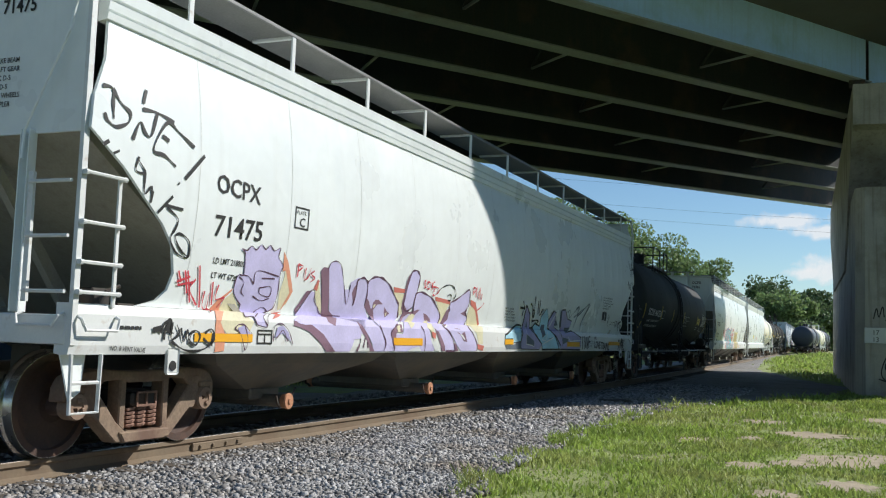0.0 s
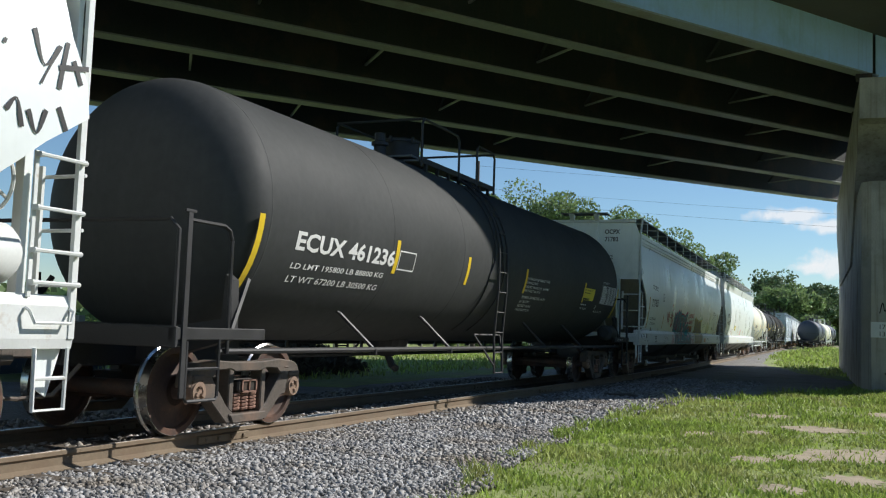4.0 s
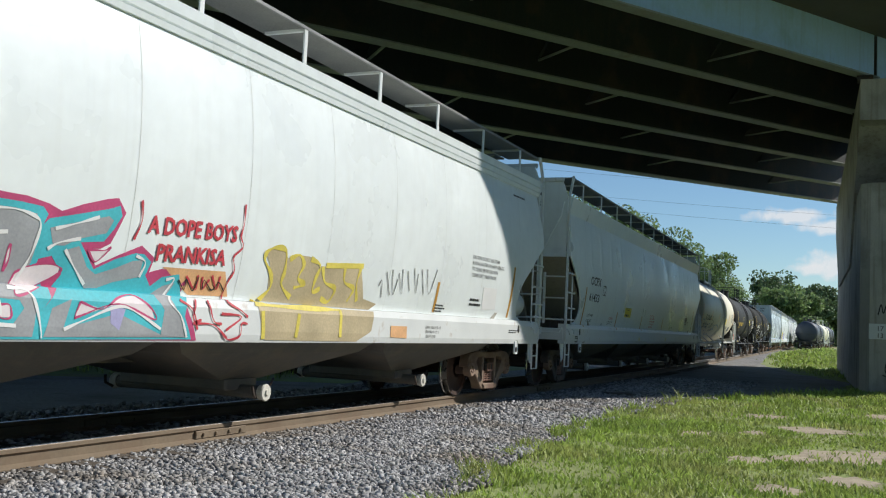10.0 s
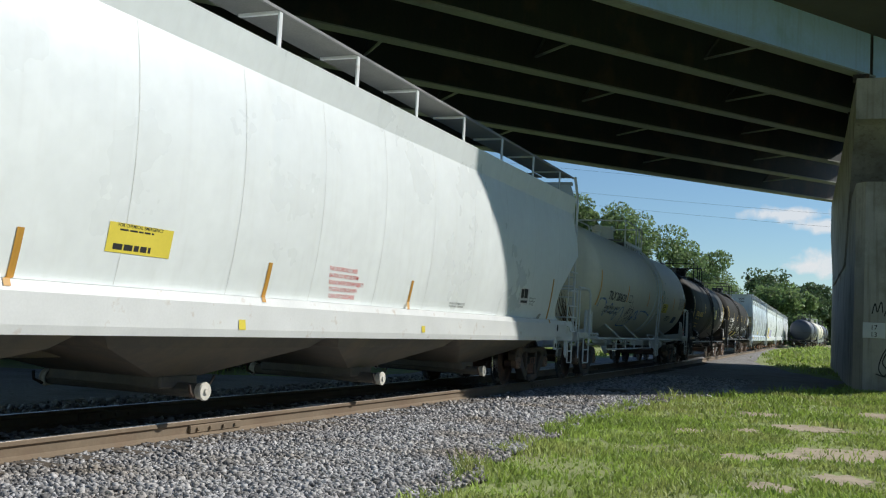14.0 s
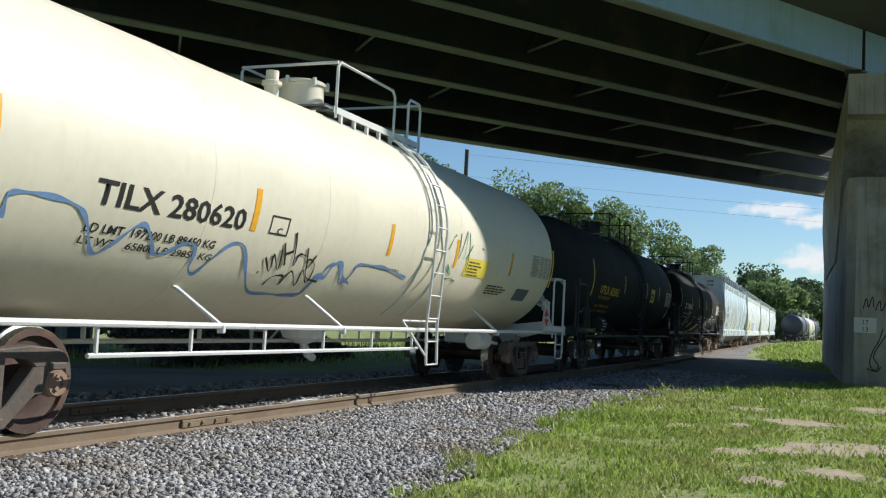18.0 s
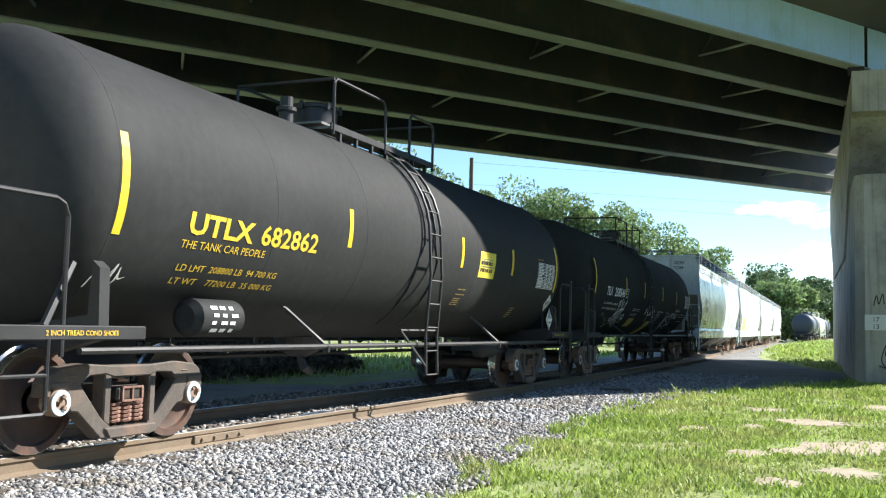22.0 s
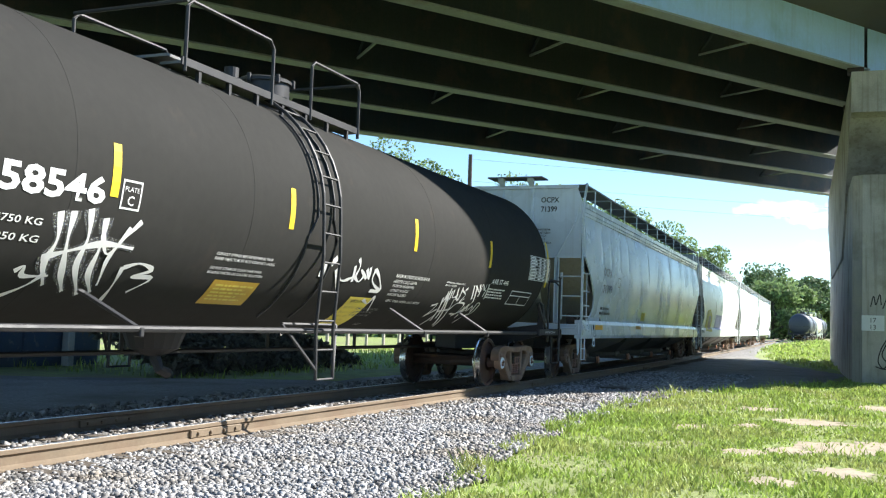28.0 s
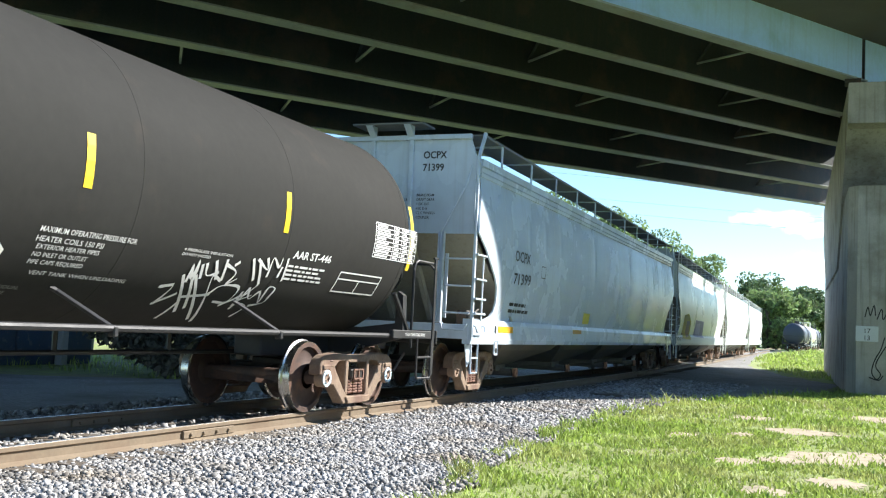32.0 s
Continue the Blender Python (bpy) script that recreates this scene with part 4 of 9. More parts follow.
        turned(bm, [(x - 0.012, r + 0.0015), (x, r + 0.003), (x + 0.012, r + 0.0015)], 72, "x", Matrix.Translation((0, 0, zc)))
        part("weld_seam", bm, paint, shell, smooth=True)
    # ladder straps round the belly beside the middle
    la = ladder_at
    # side rails along the bottom with their struts
    yr = 1.38
    for y in (-1, 1):
        bm = bmesh.new()
        pipe(bm, [(-half - 1.0, y * yr, zr), (half + 1.0, y * yr, zr)], 0.032, 8)
        part("side_rail", bm, iron, car)
        for x in struts:
            yb = math.sqrt(max(0.01, r * r - (1.34 - zc) ** 2))
            bm = bmesh.new()
            pipe(bm, [(x + 0.30, y * yr, zr), (x - 0.0, y * (yb + 0.02), 1.33), (x - 0.07, y * (yb + 0.0), 1.36)], 0.026, 6)
            strut = part("rail_strut", bm, iron, car)
            bm = bmesh.new()
            box(bm, x + 0.30, y * yr, zr - 0.03, 0.06, 0.08, 0.09, 0.01)
            part("clamp", bm, iron, strut)
        # ladder that curves over the shell, with a step frame below
        bm = bmesh.new()
        arc, stiles, rungs = [], [], []
        for k in range(15):
            a = radians(-42 + k * 118 / 14)
            arc.append((y * (r + 0.09) * math.cos(a), zc + (r + 0.09) * math.sin(a)))
        straight = [(y * 1.52, 0.47), (y * 1.50, 1.06), (y * 1.56, 1.9)] + [p for p in arc if p[1] > 2.25]
        for dx in (-0.2, 0.2):
            box_pts = [(la + dx, a, b) for a, b in straight]
            rail = bmesh.new()
            pipe(rail, box_pts, 0.022, 6)
            stiles.append(rail)
        i = 0
        z = 0.5
        path = straight
        run = 0.0
        for (y0, z0), (y1, z1) in zip(path, path[1:]):
            d = math.hypot(y1 - y0, z1 - z0)
            while run <= d:
                f = run / d
                rungs.append(bmesh.new())
                pipe(rungs[-1], [(la - 0.22, y0 + (y1 - y0) * f, z0 + (z1 - z0) * f), (la + 0.22, y0 + (y1 - y0) * f, z0 + (z1 - z0) * f)], 0.014, 5)
                run += 0.34
            run -= d
        for one in stiles:
            part("ladder_rail", one, iron, car)
        for one in rungs:
            part("ladder_rung", one, iron, car)
        for dx in (-0.34, 0.34):
            bm = bmesh.new()
            pts = []
            for k in range(13):
                a = radians(-58 + k * 112 / 12)
                pts.append((la + dx * (0.55 if k > 5 else 1.0), y * (r + 0.012) * math.cos(a), zc + (r + 0.012) * math.sin(a)))
            pipe(bm, pts, 0.014, 5)
            part("ladder_strap", bm, iron, car)
        bm = bmesh.new()
        pipe(bm, [(la - 0.62, y * 1.30, 1.10), (la - 0.2, y * 1.52, 0.58)], 0.02, 5)
        pipe(bm, [(la + 0.62, y * 1.30, 1.10), (la + 0.2, y * 1.52, 0.58)], 0.02, 5)
        pipe(bm, [(la - 0.62, y * 1.3, 1.10), (la + 0.62, y * 1.3, 1.10)], 0.02, 5)
        part("ladder_brace", bm, iron, car)
    # top platform with guard rails and the manway
    zt = zc + r
    x0, x1 = la + rails_[0][0], la + rails_[-1][1]
    for y in (-0.62, 0.62):
        bm = bmesh.new()
        box(bm, (x0 + x1) / 2, y, zt - 0.06, x1 - x0 + 0.1, 0.26, 0.03)
        part("walkway", bm, "mesh", car)
        bm = bmesh.new()
        box(bm, (x0 + x1) / 2, y * 1.24, zt - 0.045, x1 - x0 + 0.1, 0.02, 0.09, 0.004)
        walk_edge = part("walkway_edge", bm, iron, car)
        n = 7
        for k in range(n):
            bm = bmesh.new()
            box(bm, x0 + (x1 - x0) * (k + 0.5) / n, y * 1.2, zt - 0.17, 0.045, 0.05, 0.18)
            part("bracket", bm, iron, walk_edge)
        for a_, b_ in rails_:
            bm = bmesh.new()
            q, top = y * 1.25, zt + 0.62
            a2, b2 = la + a_, la + b_
            pipe(bm, [(a2, q, zt - 0.15), (a2, q, top - 0.07), (a2 + 0.07, q, top), (b2 - 0.09, q, top), (b2, q, top - 0.09), (b2, q, zt - 0.15)], 0.022, 7)
            part("guard_rail", bm, iron, car)
    for x in (x0, x1):
        bm = bmesh.new()
        pipe(bm, [(x, -0.775, zt + 0.61), (x, 0.775, zt + 0.61)], 0.022, 7)
        part("cross_rail", bm, iron, car)
        bm = bmesh.new()
        box(bm, x, 0, zt + 0.005, 0.26, 1.3, 0.03)
        part("walkway", bm, "mesh", car)
    md = la + dome
    bm = bmesh.new()
    turned(bm, [(zt - 0.10, 0.33), (zt + 0.38, 0.33), (zt + 0.38, 0.36), (zt + 0.42, 0.36), (zt + 0.44, 0.33), (zt + 0.45, 0.1)], 28, "z", Matrix.Translation((md, 0, 0)))
    dome_ob = part("manway", bm, "cream" if paint == "cream" else iron, car, smooth=True)
    for k in range(6):
        a = k * math.tau / 6
        bm = bmesh.new()
        box(bm, md + 0.37 * math.cos(a), 0.37 * math.sin(a), zt + 0.40, 0.05, 0.05, 0.12, 0.01)
        part("bolt", bm, iron, dome_ob)
    bm = bmesh.new()
    turned(bm, [(zt - 0.05, 0.1), (zt + 0.2, 0.1), (zt + 0.22, 0.14), (zt + 0.27, 0.14), (zt + 0.29, 0.09), (zt + 0.42, 0.09)], 16, "z", Matrix.Translation((md - 0.75, 0, 0)))
    part("safety_valve", bm, "cream" if paint == "cream" else iron, car)
    bm = bmesh.new()
    box(bm, md + 0.62, -0.1, zt + 0.10, 0.2, 0.2, 0.26, 0.03)
    part("vent_box", bm, iron, car)
    # ends: stub sill, bolster saddle, platform, grab irons, steps
    for s in (-1, 1):
        e = s * (half + (over if s < 0 else 1.75))
        bm = bmesh.new()
        box(bm, (s * (half - 1.0) + e) / 2, 0, 0.86, abs(e) - half + 1.15, 0.42, 0.34, 0.02)
        part("stub_sill", bm, iron, car)
        bm = bmesh.new()
        loft(bm, [[(s * half + s * 0.75 + dx, y, z) for y, z in ((-1.40, 1.0), (-1.38, 1.60), (-1.30, 1.66), (-1.27, 1.2), (-0.7, 1.12), (0.7, 1.12), (1.27, 1.2), (1.30, 1.66), (1.38, 1.60), (1.40, 1.0), (0.5, 0.75), (-0.5, 0.75))] for dx in (-0.06, 0.06)])
        part("saddle", bm, iron, car)
        bm = bmesh.new()
        box(bm, e - s * 0.28, 0, 1.06, 0.55, 2.9, 0.06, 0.01)
        box(bm, e, 0, 1.02, 0.05, 2.95, 0.2, 0.01)
        for y in (-1.42, 1.42):
            box(bm, (s * (half + 0.30) + e) / 2, y, 1.05, abs(e) - half - 0.25, 0.07, 0.12, 0.01)
        part("end_platform", bm, iron, car)
        for y in (-1.46, 1.46):
            bm = bmesh.new()
            sg = 1 if y > 0 else -1
            xa = e - s * 0.12
            wide = hoop if s < 0 else 0.72
            box(bm, xa, y, 1.33, 0.07 if iron != "white" else 0.04, 0.022, 1.75 if iron != "white" else 1.6, 0.004)
            if iron != "white":
                box(bm, xa, y, 2.20, 0.16, 0.03, 0.03, 0.004)
            part("corner_stanchion", bm, iron, car)
            bm = bmesh.new()
            pipe(bm, [(xa - s * 0.02, y - sg * 0.03, 2.12), (xa - s * (wide - 0.14), y - sg * 0.03, 2.12), (xa - s * (wide - 0.05), y - sg * 0.03, 2.08), (xa - s * wide, y - sg * 0.03, 1.98), (xa - s * wide, y - sg * 0.03, 0.86)], 0.021, 7)
            part("grab_iron", bm, iron, car)
            bm = bmesh.new()
            xb = xa - s * (wide - 0.72)
            pipe(bm, [(xb - s * 0.05, y, 0.98), (xb - s * 0.05, y, 0.45), (xb - s * 0.08, y, 0.42), (xb - s * 0.52, y, 0.42), (xb - s * 0.55, y, 0.45), (xb - s * 0.55, y, 1.0)], 0.018, 6)
            pipe(bm, [(xb - s * 0.05, y, 0.72), (xb - s * 0.55, y, 0.72)], 0.016, 6)
            part("stirrup_step", bm, iron, car)
            bm = bmesh.new()
            pipe(bm, [(xa - s * 0.80, y - sg * 0.05, 1.10), (xa - s * 1.15, y - sg * 0.12, 1.62)], 0.035, 6)
            part("platform_stay", bm, iron, car)
        bm = bmesh.new()
        zh = 2.12
        pipe(bm, [(e - s * 0.02, -1.42, 1.1), (e - s * 0.02, -1.42, zh - 0.1), (e - s * 0.02, -1.32, zh), (e - s * 0.02, 1.32, zh), (e - s * 0.02, 1.42, zh - 0.1), (e - s * 0.02, 1.42, 1.1)], 0.022, 6)
        part("end_handrail", bm, iron, car)
        coupler(car, e, s)
        truck(car, s * half, dark, blue)
    # bottom outlet and piping
    bm = bmesh.new()
    turned(bm, [(0.70, 0.10), (0.78, 0.28), (0.98, 0.36)], 18, "z", Matrix.Translation((la - 1.2, 0, 0)))
    pipe(bm, [(la - 1.2, 0.0, 0.75), (la - 1.2, -0.1, 0.55), (la - 1.05, -0.1, 0.5)], 0.06, 8)
    part("bottom_outlet", bm, iron, car)
    bm = bmesh.new()
    pipe(bm, [(-half - 0.5, 0.35, 0.72), (half + 0.5, 0.35, 0.72)], 0.03, 6)
    for x in (-half * 0.6, -half * 0.3, half * 0.1, half * 0.45, half * 0.7):
        pipe(bm, [(x, 0.35, 0.72), (x, 0.35, 1.05)], 0.03, 5)
    part("brake_pipe", bm, iron, car)
    for x, z in tanks:
        bm = bmesh.new()
        turned(bm, [(-0.40, 0.12), (-0.34, 0.19), (0.34, 0.19), (0.40, 0.12)], 22, "x", Matrix.Translation((x, -1.22, z)))
        part("air_reservoir", bm, paint, car, smooth=True)
    # hand brake wheel on the trailing platform
    bm = bmesh.new()
    hw = half + 1.45
    ring = [(hw, -0.7 + 0.28 * math.cos(k * math.tau / 22), 1.95 + 0.28 * math.sin(k * math.tau / 22)) for k in range(22)]
    pipe(bm, ring, 0.02, 6, True)
    for k in range(6):
        pipe(bm, [(hw, -0.7, 1.95), ring[k * 3]], 0.016, 5)
    part("hand_brake_wheel", bm, iron, car)
    # air reservoir and brake cylinder between ladder and trailing truck
    if cylinder:
        bm = bmesh.new()
        turned(bm, [(-0.32, 0.10), (-0.28, 0.16), (0.28, 0.16), (0.32, 0.10)], 18, "x", Matrix.Translation((half - 2.1, -0.9, 0.78)))
        pipe(bm, [(half - 1.8, -0.9, 0.78), (half - 1.1, -0.9, 0.72)], 0.03, 6)
        part("brake_cylinder", bm, iron, car, smooth=True)
    return car

# ---------------------------------------------------------------- loose surface: stones, grass
def soup(name, V, F, material, smooth=False):
    """One mesh from arrays of corners (n, k, 3) and faces (m, 3 or 4) of each piece."""
    n, k, _ = V.shape
    f = len(F[0])
    faces = (np.array(F)[None] + (np.arange(n) * k)[:, None, None]).reshape(-1, f)
    me = bpy.data.meshes.new(name)
    me.vertices.add(n * k)
    me.vertices.foreach_set("co", V.reshape(-1).astype(np.float32))
    me.loops.add(faces.size)
    me.loops.foreach_set("vertex_index", faces.reshape(-1).astype(np.int32))
    me.polygons.add(len(faces))
    me.polygons.foreach_set("loop_start", (np.arange(len(faces)) * f).astype(np.int32))
    me.update(calc_edges=True)
    me.materials.append(M[material])
    if smooth:
        me.shade_smooth()
    return new(name, me)


def ballast():
    rng = np.random.default_rng(4)
    parts = []
    for count, x0, x1, s0, s1, ylo, yhi in ((52000, 4.0, 13.0, 0.010, 0.026, None, 6.47), (30000, 13.0, 32.0, 0.015, 0.034, None, 6.47), (6000, 4.0, 22.0, 0.018, 0.036, 6.56, 7.95), (5000, 4.0, 26.0, 0.02, 0.04, 8.1, 9.8)):
        x = rng.uniform(x0, x1, count)
        if ylo is None:
            e = np.array([max(gravel_edge(a), 3.3) + 0.15 * noise.noise((a * 1.3, 0, 0)) for a in x])
            u = rng.uniform(-0.10, 1, count)
            y = e + (yhi - e) * u
        else:
            y = rng.uniform(ylo, yhi, count)
        r = rng.uniform(s0, s1, count) * rng.choice([0.8, 1.0, 1.0, 1.35], count)
        z = GROUND + 0.022 + rng.uniform(-0.012, 0.018, count) - 0.045 * np.clip((2.0 - np.abs(y - TRACK_Y)) / 0.8, 0, 1)
        parts.append(np.stack([x, y, z, r], 1))
    P = np.concatenate(parts)
    n = len(P)
    cube = np.array([[-1, -1, -1], [1, -1, -1], [1, 1, -1], [-1, 1, -1], [-1, -1, 1], [1, -1, 1], [1, 1, 1], [-1, 1, 1]], float)
    V = cube[None] * rng.uniform(0.45, 1.05, (n, 8, 3))
    V *= rng.uniform(0.6, 1.15, (n, 1, 3))
    a, b = rng.uniform(0, math.tau, n), rng.uniform(-0.7, 0.7, n)
    ca, sa, cb, sb = np.cos(a)[:, None], np.sin(a)[:, None], np.cos(b)[:, None], np.sin(b)[:, None]
    X, Y, Z = V[..., 0], V[..., 1], V[..., 2]
    Y, Z = Y * cb - Z * sb, Y * sb + Z * cb
    X, Y = X * ca - Y * sa, X * sa + Y * ca
    V = np.stack([X, Y, Z], -1) * P[:, None, 3:4] + P[:, None, :3]
    ob = soup("ballast_stones", V, [(0, 3, 2, 1), (4, 5, 6, 7), (0, 1, 5, 4), (1, 2, 6, 5), (2, 3, 7, 6), (3, 0, 4, 7)], "stone")
    tagged(ob, "loose angular grey ballast stones beside the rails", "gravel", kind="stuff")


SAND = [(16.3, 0.75, 0.6, 0.55), (12.9, 0.25, 0.7, 0.5), (13.4, -0.3, 0.65, 0.6), (11.7, 1.2, 0.35, 0.25), (9.6, 0.75, 0.28, 0.22), (12.2, 0.75, 0.4, 0.3), (18.5, 1.6, 0.5, 0.4), (14.2, 2.2, 0.45, 0.25), (20.5, -0.6, 0.8, 0.7), (10.6, 0.15, 0.4, 0.25), (15.0, 1.5, 0.4, 0.2)]


def sand_at(x, y):
    return min(((x - a) / c) ** 2 + ((y - b) / d) ** 2 for a, b, c, d in SAND)


def sand_patches():
    for i, (a, b, c, d) in enumerate(SAND):
        bm = bmesh.new()
        ring = []
        for k in range(40):
            t = k * math.tau / 40
            f = 1.0 + 0.55 * noise.noise((math.cos(t) * 2.2 + i * 7, math.sin(t) * 2.2, i)) + 0.3 * noise.noise((math.cos(t) * 6 + i * 7, math.sin(t) * 6, i))
            x, y = a + c * f * math.cos(t), b + d * f * math.sin(t)
            ring.append(bm.verts.new((x, y, lift(x, y) + 0.004)))
        mid = bm.verts.new((a, b, lift(a, b) + 0.022))
        for k in range(40):
            bm.faces.new((ring[k], ring[(k + 1) % 40], mid))
        ob = part("sandy_patch", bm, "sand", smooth=True)
        tagged(ob, "bare patch of pale sandy soil in the grass", "bare ground", group="bare patches in the grass", kind="structure")


def grass():
    rng = np.random.default_rng(8)
    rows = []
    for count, x0, x1, y0, y1, hh, near in ((52000, 6.5, 16, -2.2, 4.2, 0.055, 1), (30000, 16, 31, -3.5, 4.2, 0.075, 1), (9000, 31, 70, -8, 5, 0.13, 0), (8000, 17, 60, 12.2, 22, 0.16, 0), (5000, 70, 150, -4, 8, 0.28, 0)):
        x, y = rng.uniform(x0, x1, count), rng.uniform(y0, y1, count)
        k = np.ones(count, bool)
        h = rng.uniform(0.5, 1.5, count) * hh
        for i in range(count):
            e = gravel_edge(x[i]) + 0.25 * noise.noise((x[i] * 1.3, 0, 0)) + 0.12 * noise.noise((x[i] * 4.0, 8, 0))
            s = sand_at(x[i], y[i])
            if y1 < 11 and y[i] > e - 0.02 or s < 1.0 and rng.random() > 0.10 + 0.25 * s or s < 1.9 and rng.random() > 0.55:
                k[i] = False
                continue
            c = noise.noise((x[i] * 0.9, y[i] * 0.9, 2.0))
            if c < -0.12 and rng.random() > 0.45:
                k[i] = False
            h[i] *= 1.0 + 0.7 * c
            if near and e - y[i] < 0.7:
                h[i] *= 1.0 + 2.4 * (1 - (e - y[i]) / 0.7) * rng.random() * max(0.2, 0.6 + noise.noise((x[i] * 1.7, 3.0, 1.0)))
        rows.append(np.stack([x[k], y[k], h[k]], 1))
    P = np.concatenate(rows)
    n = len(P)
    a = rng.uniform(0, math.tau, n)
    w = rng.uniform(0.0035, 0.008, n) * (1 + P[:, 0] / 14)
    lean = rng.uniform(0.15, 0.9, n) * P[:, 2]
    b = rng.uniform(0, math.tau, n)
    z = np.array([lift(x, y) for x, y, _ in P]) - 0.01
    dx, dy = np.cos(a) * w, np.sin(a) * w
    lx, ly = np.cos(b) * lean, np.sin(b) * lean
    V = np.empty((n, 5, 3))
    V[:, 0] = np.stack([P[:, 0] - dx, P[:, 1] - dy, z], 1)
    V[:, 1] = np.stack([P[:, 0] + dx, P[:, 1] + dy, z], 1)
    V[:, 2] = np.stack([P[:, 0] + dx * 0.8 + lx * 0.3, P[:, 1] + dy * 0.8 + ly * 0.3, z + P[:, 2] * 0.6], 1)
    V[:, 3] = np.stack([P[:, 0] - dx * 0.8 + lx * 0.3, P[:, 1] - dy * 0.8 + ly * 0.3, z + P[:, 2] * 0.6], 1)
    V[:, 4] = np.stack([P[:, 0] + lx, P[:, 1] + ly, z + P[:, 2]], 1)
    ob = soup("grass", V, [(0, 1, 2), (0, 2, 3), (3, 2, 4)], "grass")
    tagged(ob, "short sunlit green grass with taller tufts along the gravel", "grass", kind="stuff")


# ---------------------------------------------------------------- trees, sky and distance
def tree(x, y, h, spread, leaf=0.42, count=1500, material="leaf", seed=1, low=0.25, label="leafy broad-crowned tree behind the railway"):
    rnd = random.Random(seed)
    rng = np.random.default_rng(seed)
    z0 = lift(x, min(y, 99)) - 0.2
    root = tagged(new("tree"), label, "tree", group="trees along the railway")
    root.location = (x, y, z0)
    bm = bmesh.new()
    top = h * 0.72
    pts = [(rnd.uniform(-0.02, 0.02) * h * k, rnd.uniform(-0.02, 0.02) * h * k, top * k / 5) for k in range(6)]
    for i in range(5):
        turned_r = h * 0.028 * (1 - i / 6)
        pipe(bm, [pts[i], pts[i + 1]], turned_r, 7)
    ends = []
    for i in range(11):
        k = rnd.uniform(low, 0.95)
        base = Vector(pts[min(5, int(k * 5))])
        a = rnd.uniform(0, math.tau)
        reach = spread * rnd.uniform(0.45, 1.0) * (1.1 - 0.55 * k)
        end = base + Vector((math.cos(a) * reach, math.sin(a) * reach, h * rnd.uniform(0.08, 0.28)))
        mid = base.lerp(end, 0.5) + Vector((0, 0, h * 0.03))
        pipe(bm, [base, mid], h * 0.010, 5)
        pipe(bm, [mid, end], h * 0.006, 5)
        ends += [end, mid.lerp(end, 0.5)]
    ends.append(Vector((0, 0, h * 0.86)))
    ends.append(Vector((spread * 0.2, spread * 0.1, h * 0.78)))
    part("trunk", bm, "bark", root)
    C = []
    for e in ends:
        r = spread * rnd.uniform(0.24, 0.46)
        m = int(count / len(ends) * rnd.uniform(0.6, 1.4))
        d = rng.normal(size=(m, 3))
        d /= np.linalg.norm(d, axis=1)[:, None]
        C.append(np.array(e) + d * (r * rng.uniform(0.45, 1.08, m) ** 0.6)[:, None] * np.array([1, 1, 0.72]))
    C = np.concatenate(C)
    C = C[C[:, 2] < h]
    n = len(C)
    A = rng.normal(size=(n, 3))
    A /= np.linalg.norm(A, axis=1)[:, None]
    B = np.cross(A, rng.normal(size=(n, 3)))
    B /= np.linalg.norm(B, axis=1)[:, None]
    s = (leaf * rng.uniform(0.5, 1.3, n))[:, None]
    V = np.stack([C - A * s, C - B * s * 0.6, C + A * s, C + B * s * 0.6], 1)
    ob = soup("crown", V, [(0, 1, 2, 3)], material)
    ob.parent = root
    ob["label"] = "crown of many small green leaves"
    return root


def polar(az, dist):
    return dist * math.cos(radians(az)), dist * math.sin(radians(az))


def woods():
    for i, (az, el, dist, sp) in enumerate(((33.5, 10.3, 82, 5.5), (30.6, 10.6, 84, 5.5), (28.2, 10.2, 80, 4.5), (26.3, 10.9, 82, 4.5), (24.2, 9.6, 84, 4), (23.0, 8.9, 90, 3.5), (20.9, 8.0, 92, 4.0),
                                              (19.0, 8.6, 92, 4.2), (17.3, 7.7, 92, 3.5), (16.6, 8.1, 96, 3.6), (15.0, 6.9, 96, 4.0), (13.2, 7.2, 98, 4.6), (11.9, 6.6, 100, 3.6), (10.2, 5.7, 104, 3.8), (9.2, 4.9, 112, 3.8), (8.1, 3.7, 125, 4), (7.0, 2.7, 150, 4))):
        x, y = polar(az, dist)
        tree(x, y, math.tan(radians(el + 0.75)) * dist + 1.6, sp * 1.12, 0.165, 9500, "leaf", 20 + i, 0.2)
    for i, (az, el, dist, sp, mt) in enumerate(((5.4, 2.6, 205, 5, "leaf"), (4.9, 3.5, 230, 7, "leaf_far"), (4.3, 3.95, 240, 8, "leaf_far"), (4.4, 2.9, 200, 7, "leaf"), (3.8, 3.2, 205, 7, "leaf"), (3.3, 3.1, 260, 8, "leaf_far"), (2.6, 3.3, 262, 8, "leaf_far"), (2.0, 3.1, 265, 8, "leaf_far"),
                                                 (1.4, 2.5, 270, 8, "leaf_far"), (0.7, 1.9, 280, 8, "leaf_far"), (5.9, 1.9, 215, 4, "leaf"), (-0.5, 1.9, 290, 9, "leaf_far"), (-2.0, 2.0, 300, 9, "leaf_far"), (-4.0, 2.1, 300, 10, "leaf_far"))):
        x, y = polar(az, dist)
        tree(x, y, math.tan(radians(el)) * dist + 1.3, sp, 0.42, 5200, mt, 60 + i, 0.1, "dense tree in the wood at the end of the track")
    # low scrub that closes the gap under the crowns
    rng = np.random.default_rng(3)
    n = 9000
    az = rng.uniform(9, 48, n)
    d = rng.uniform(78, 118, n)
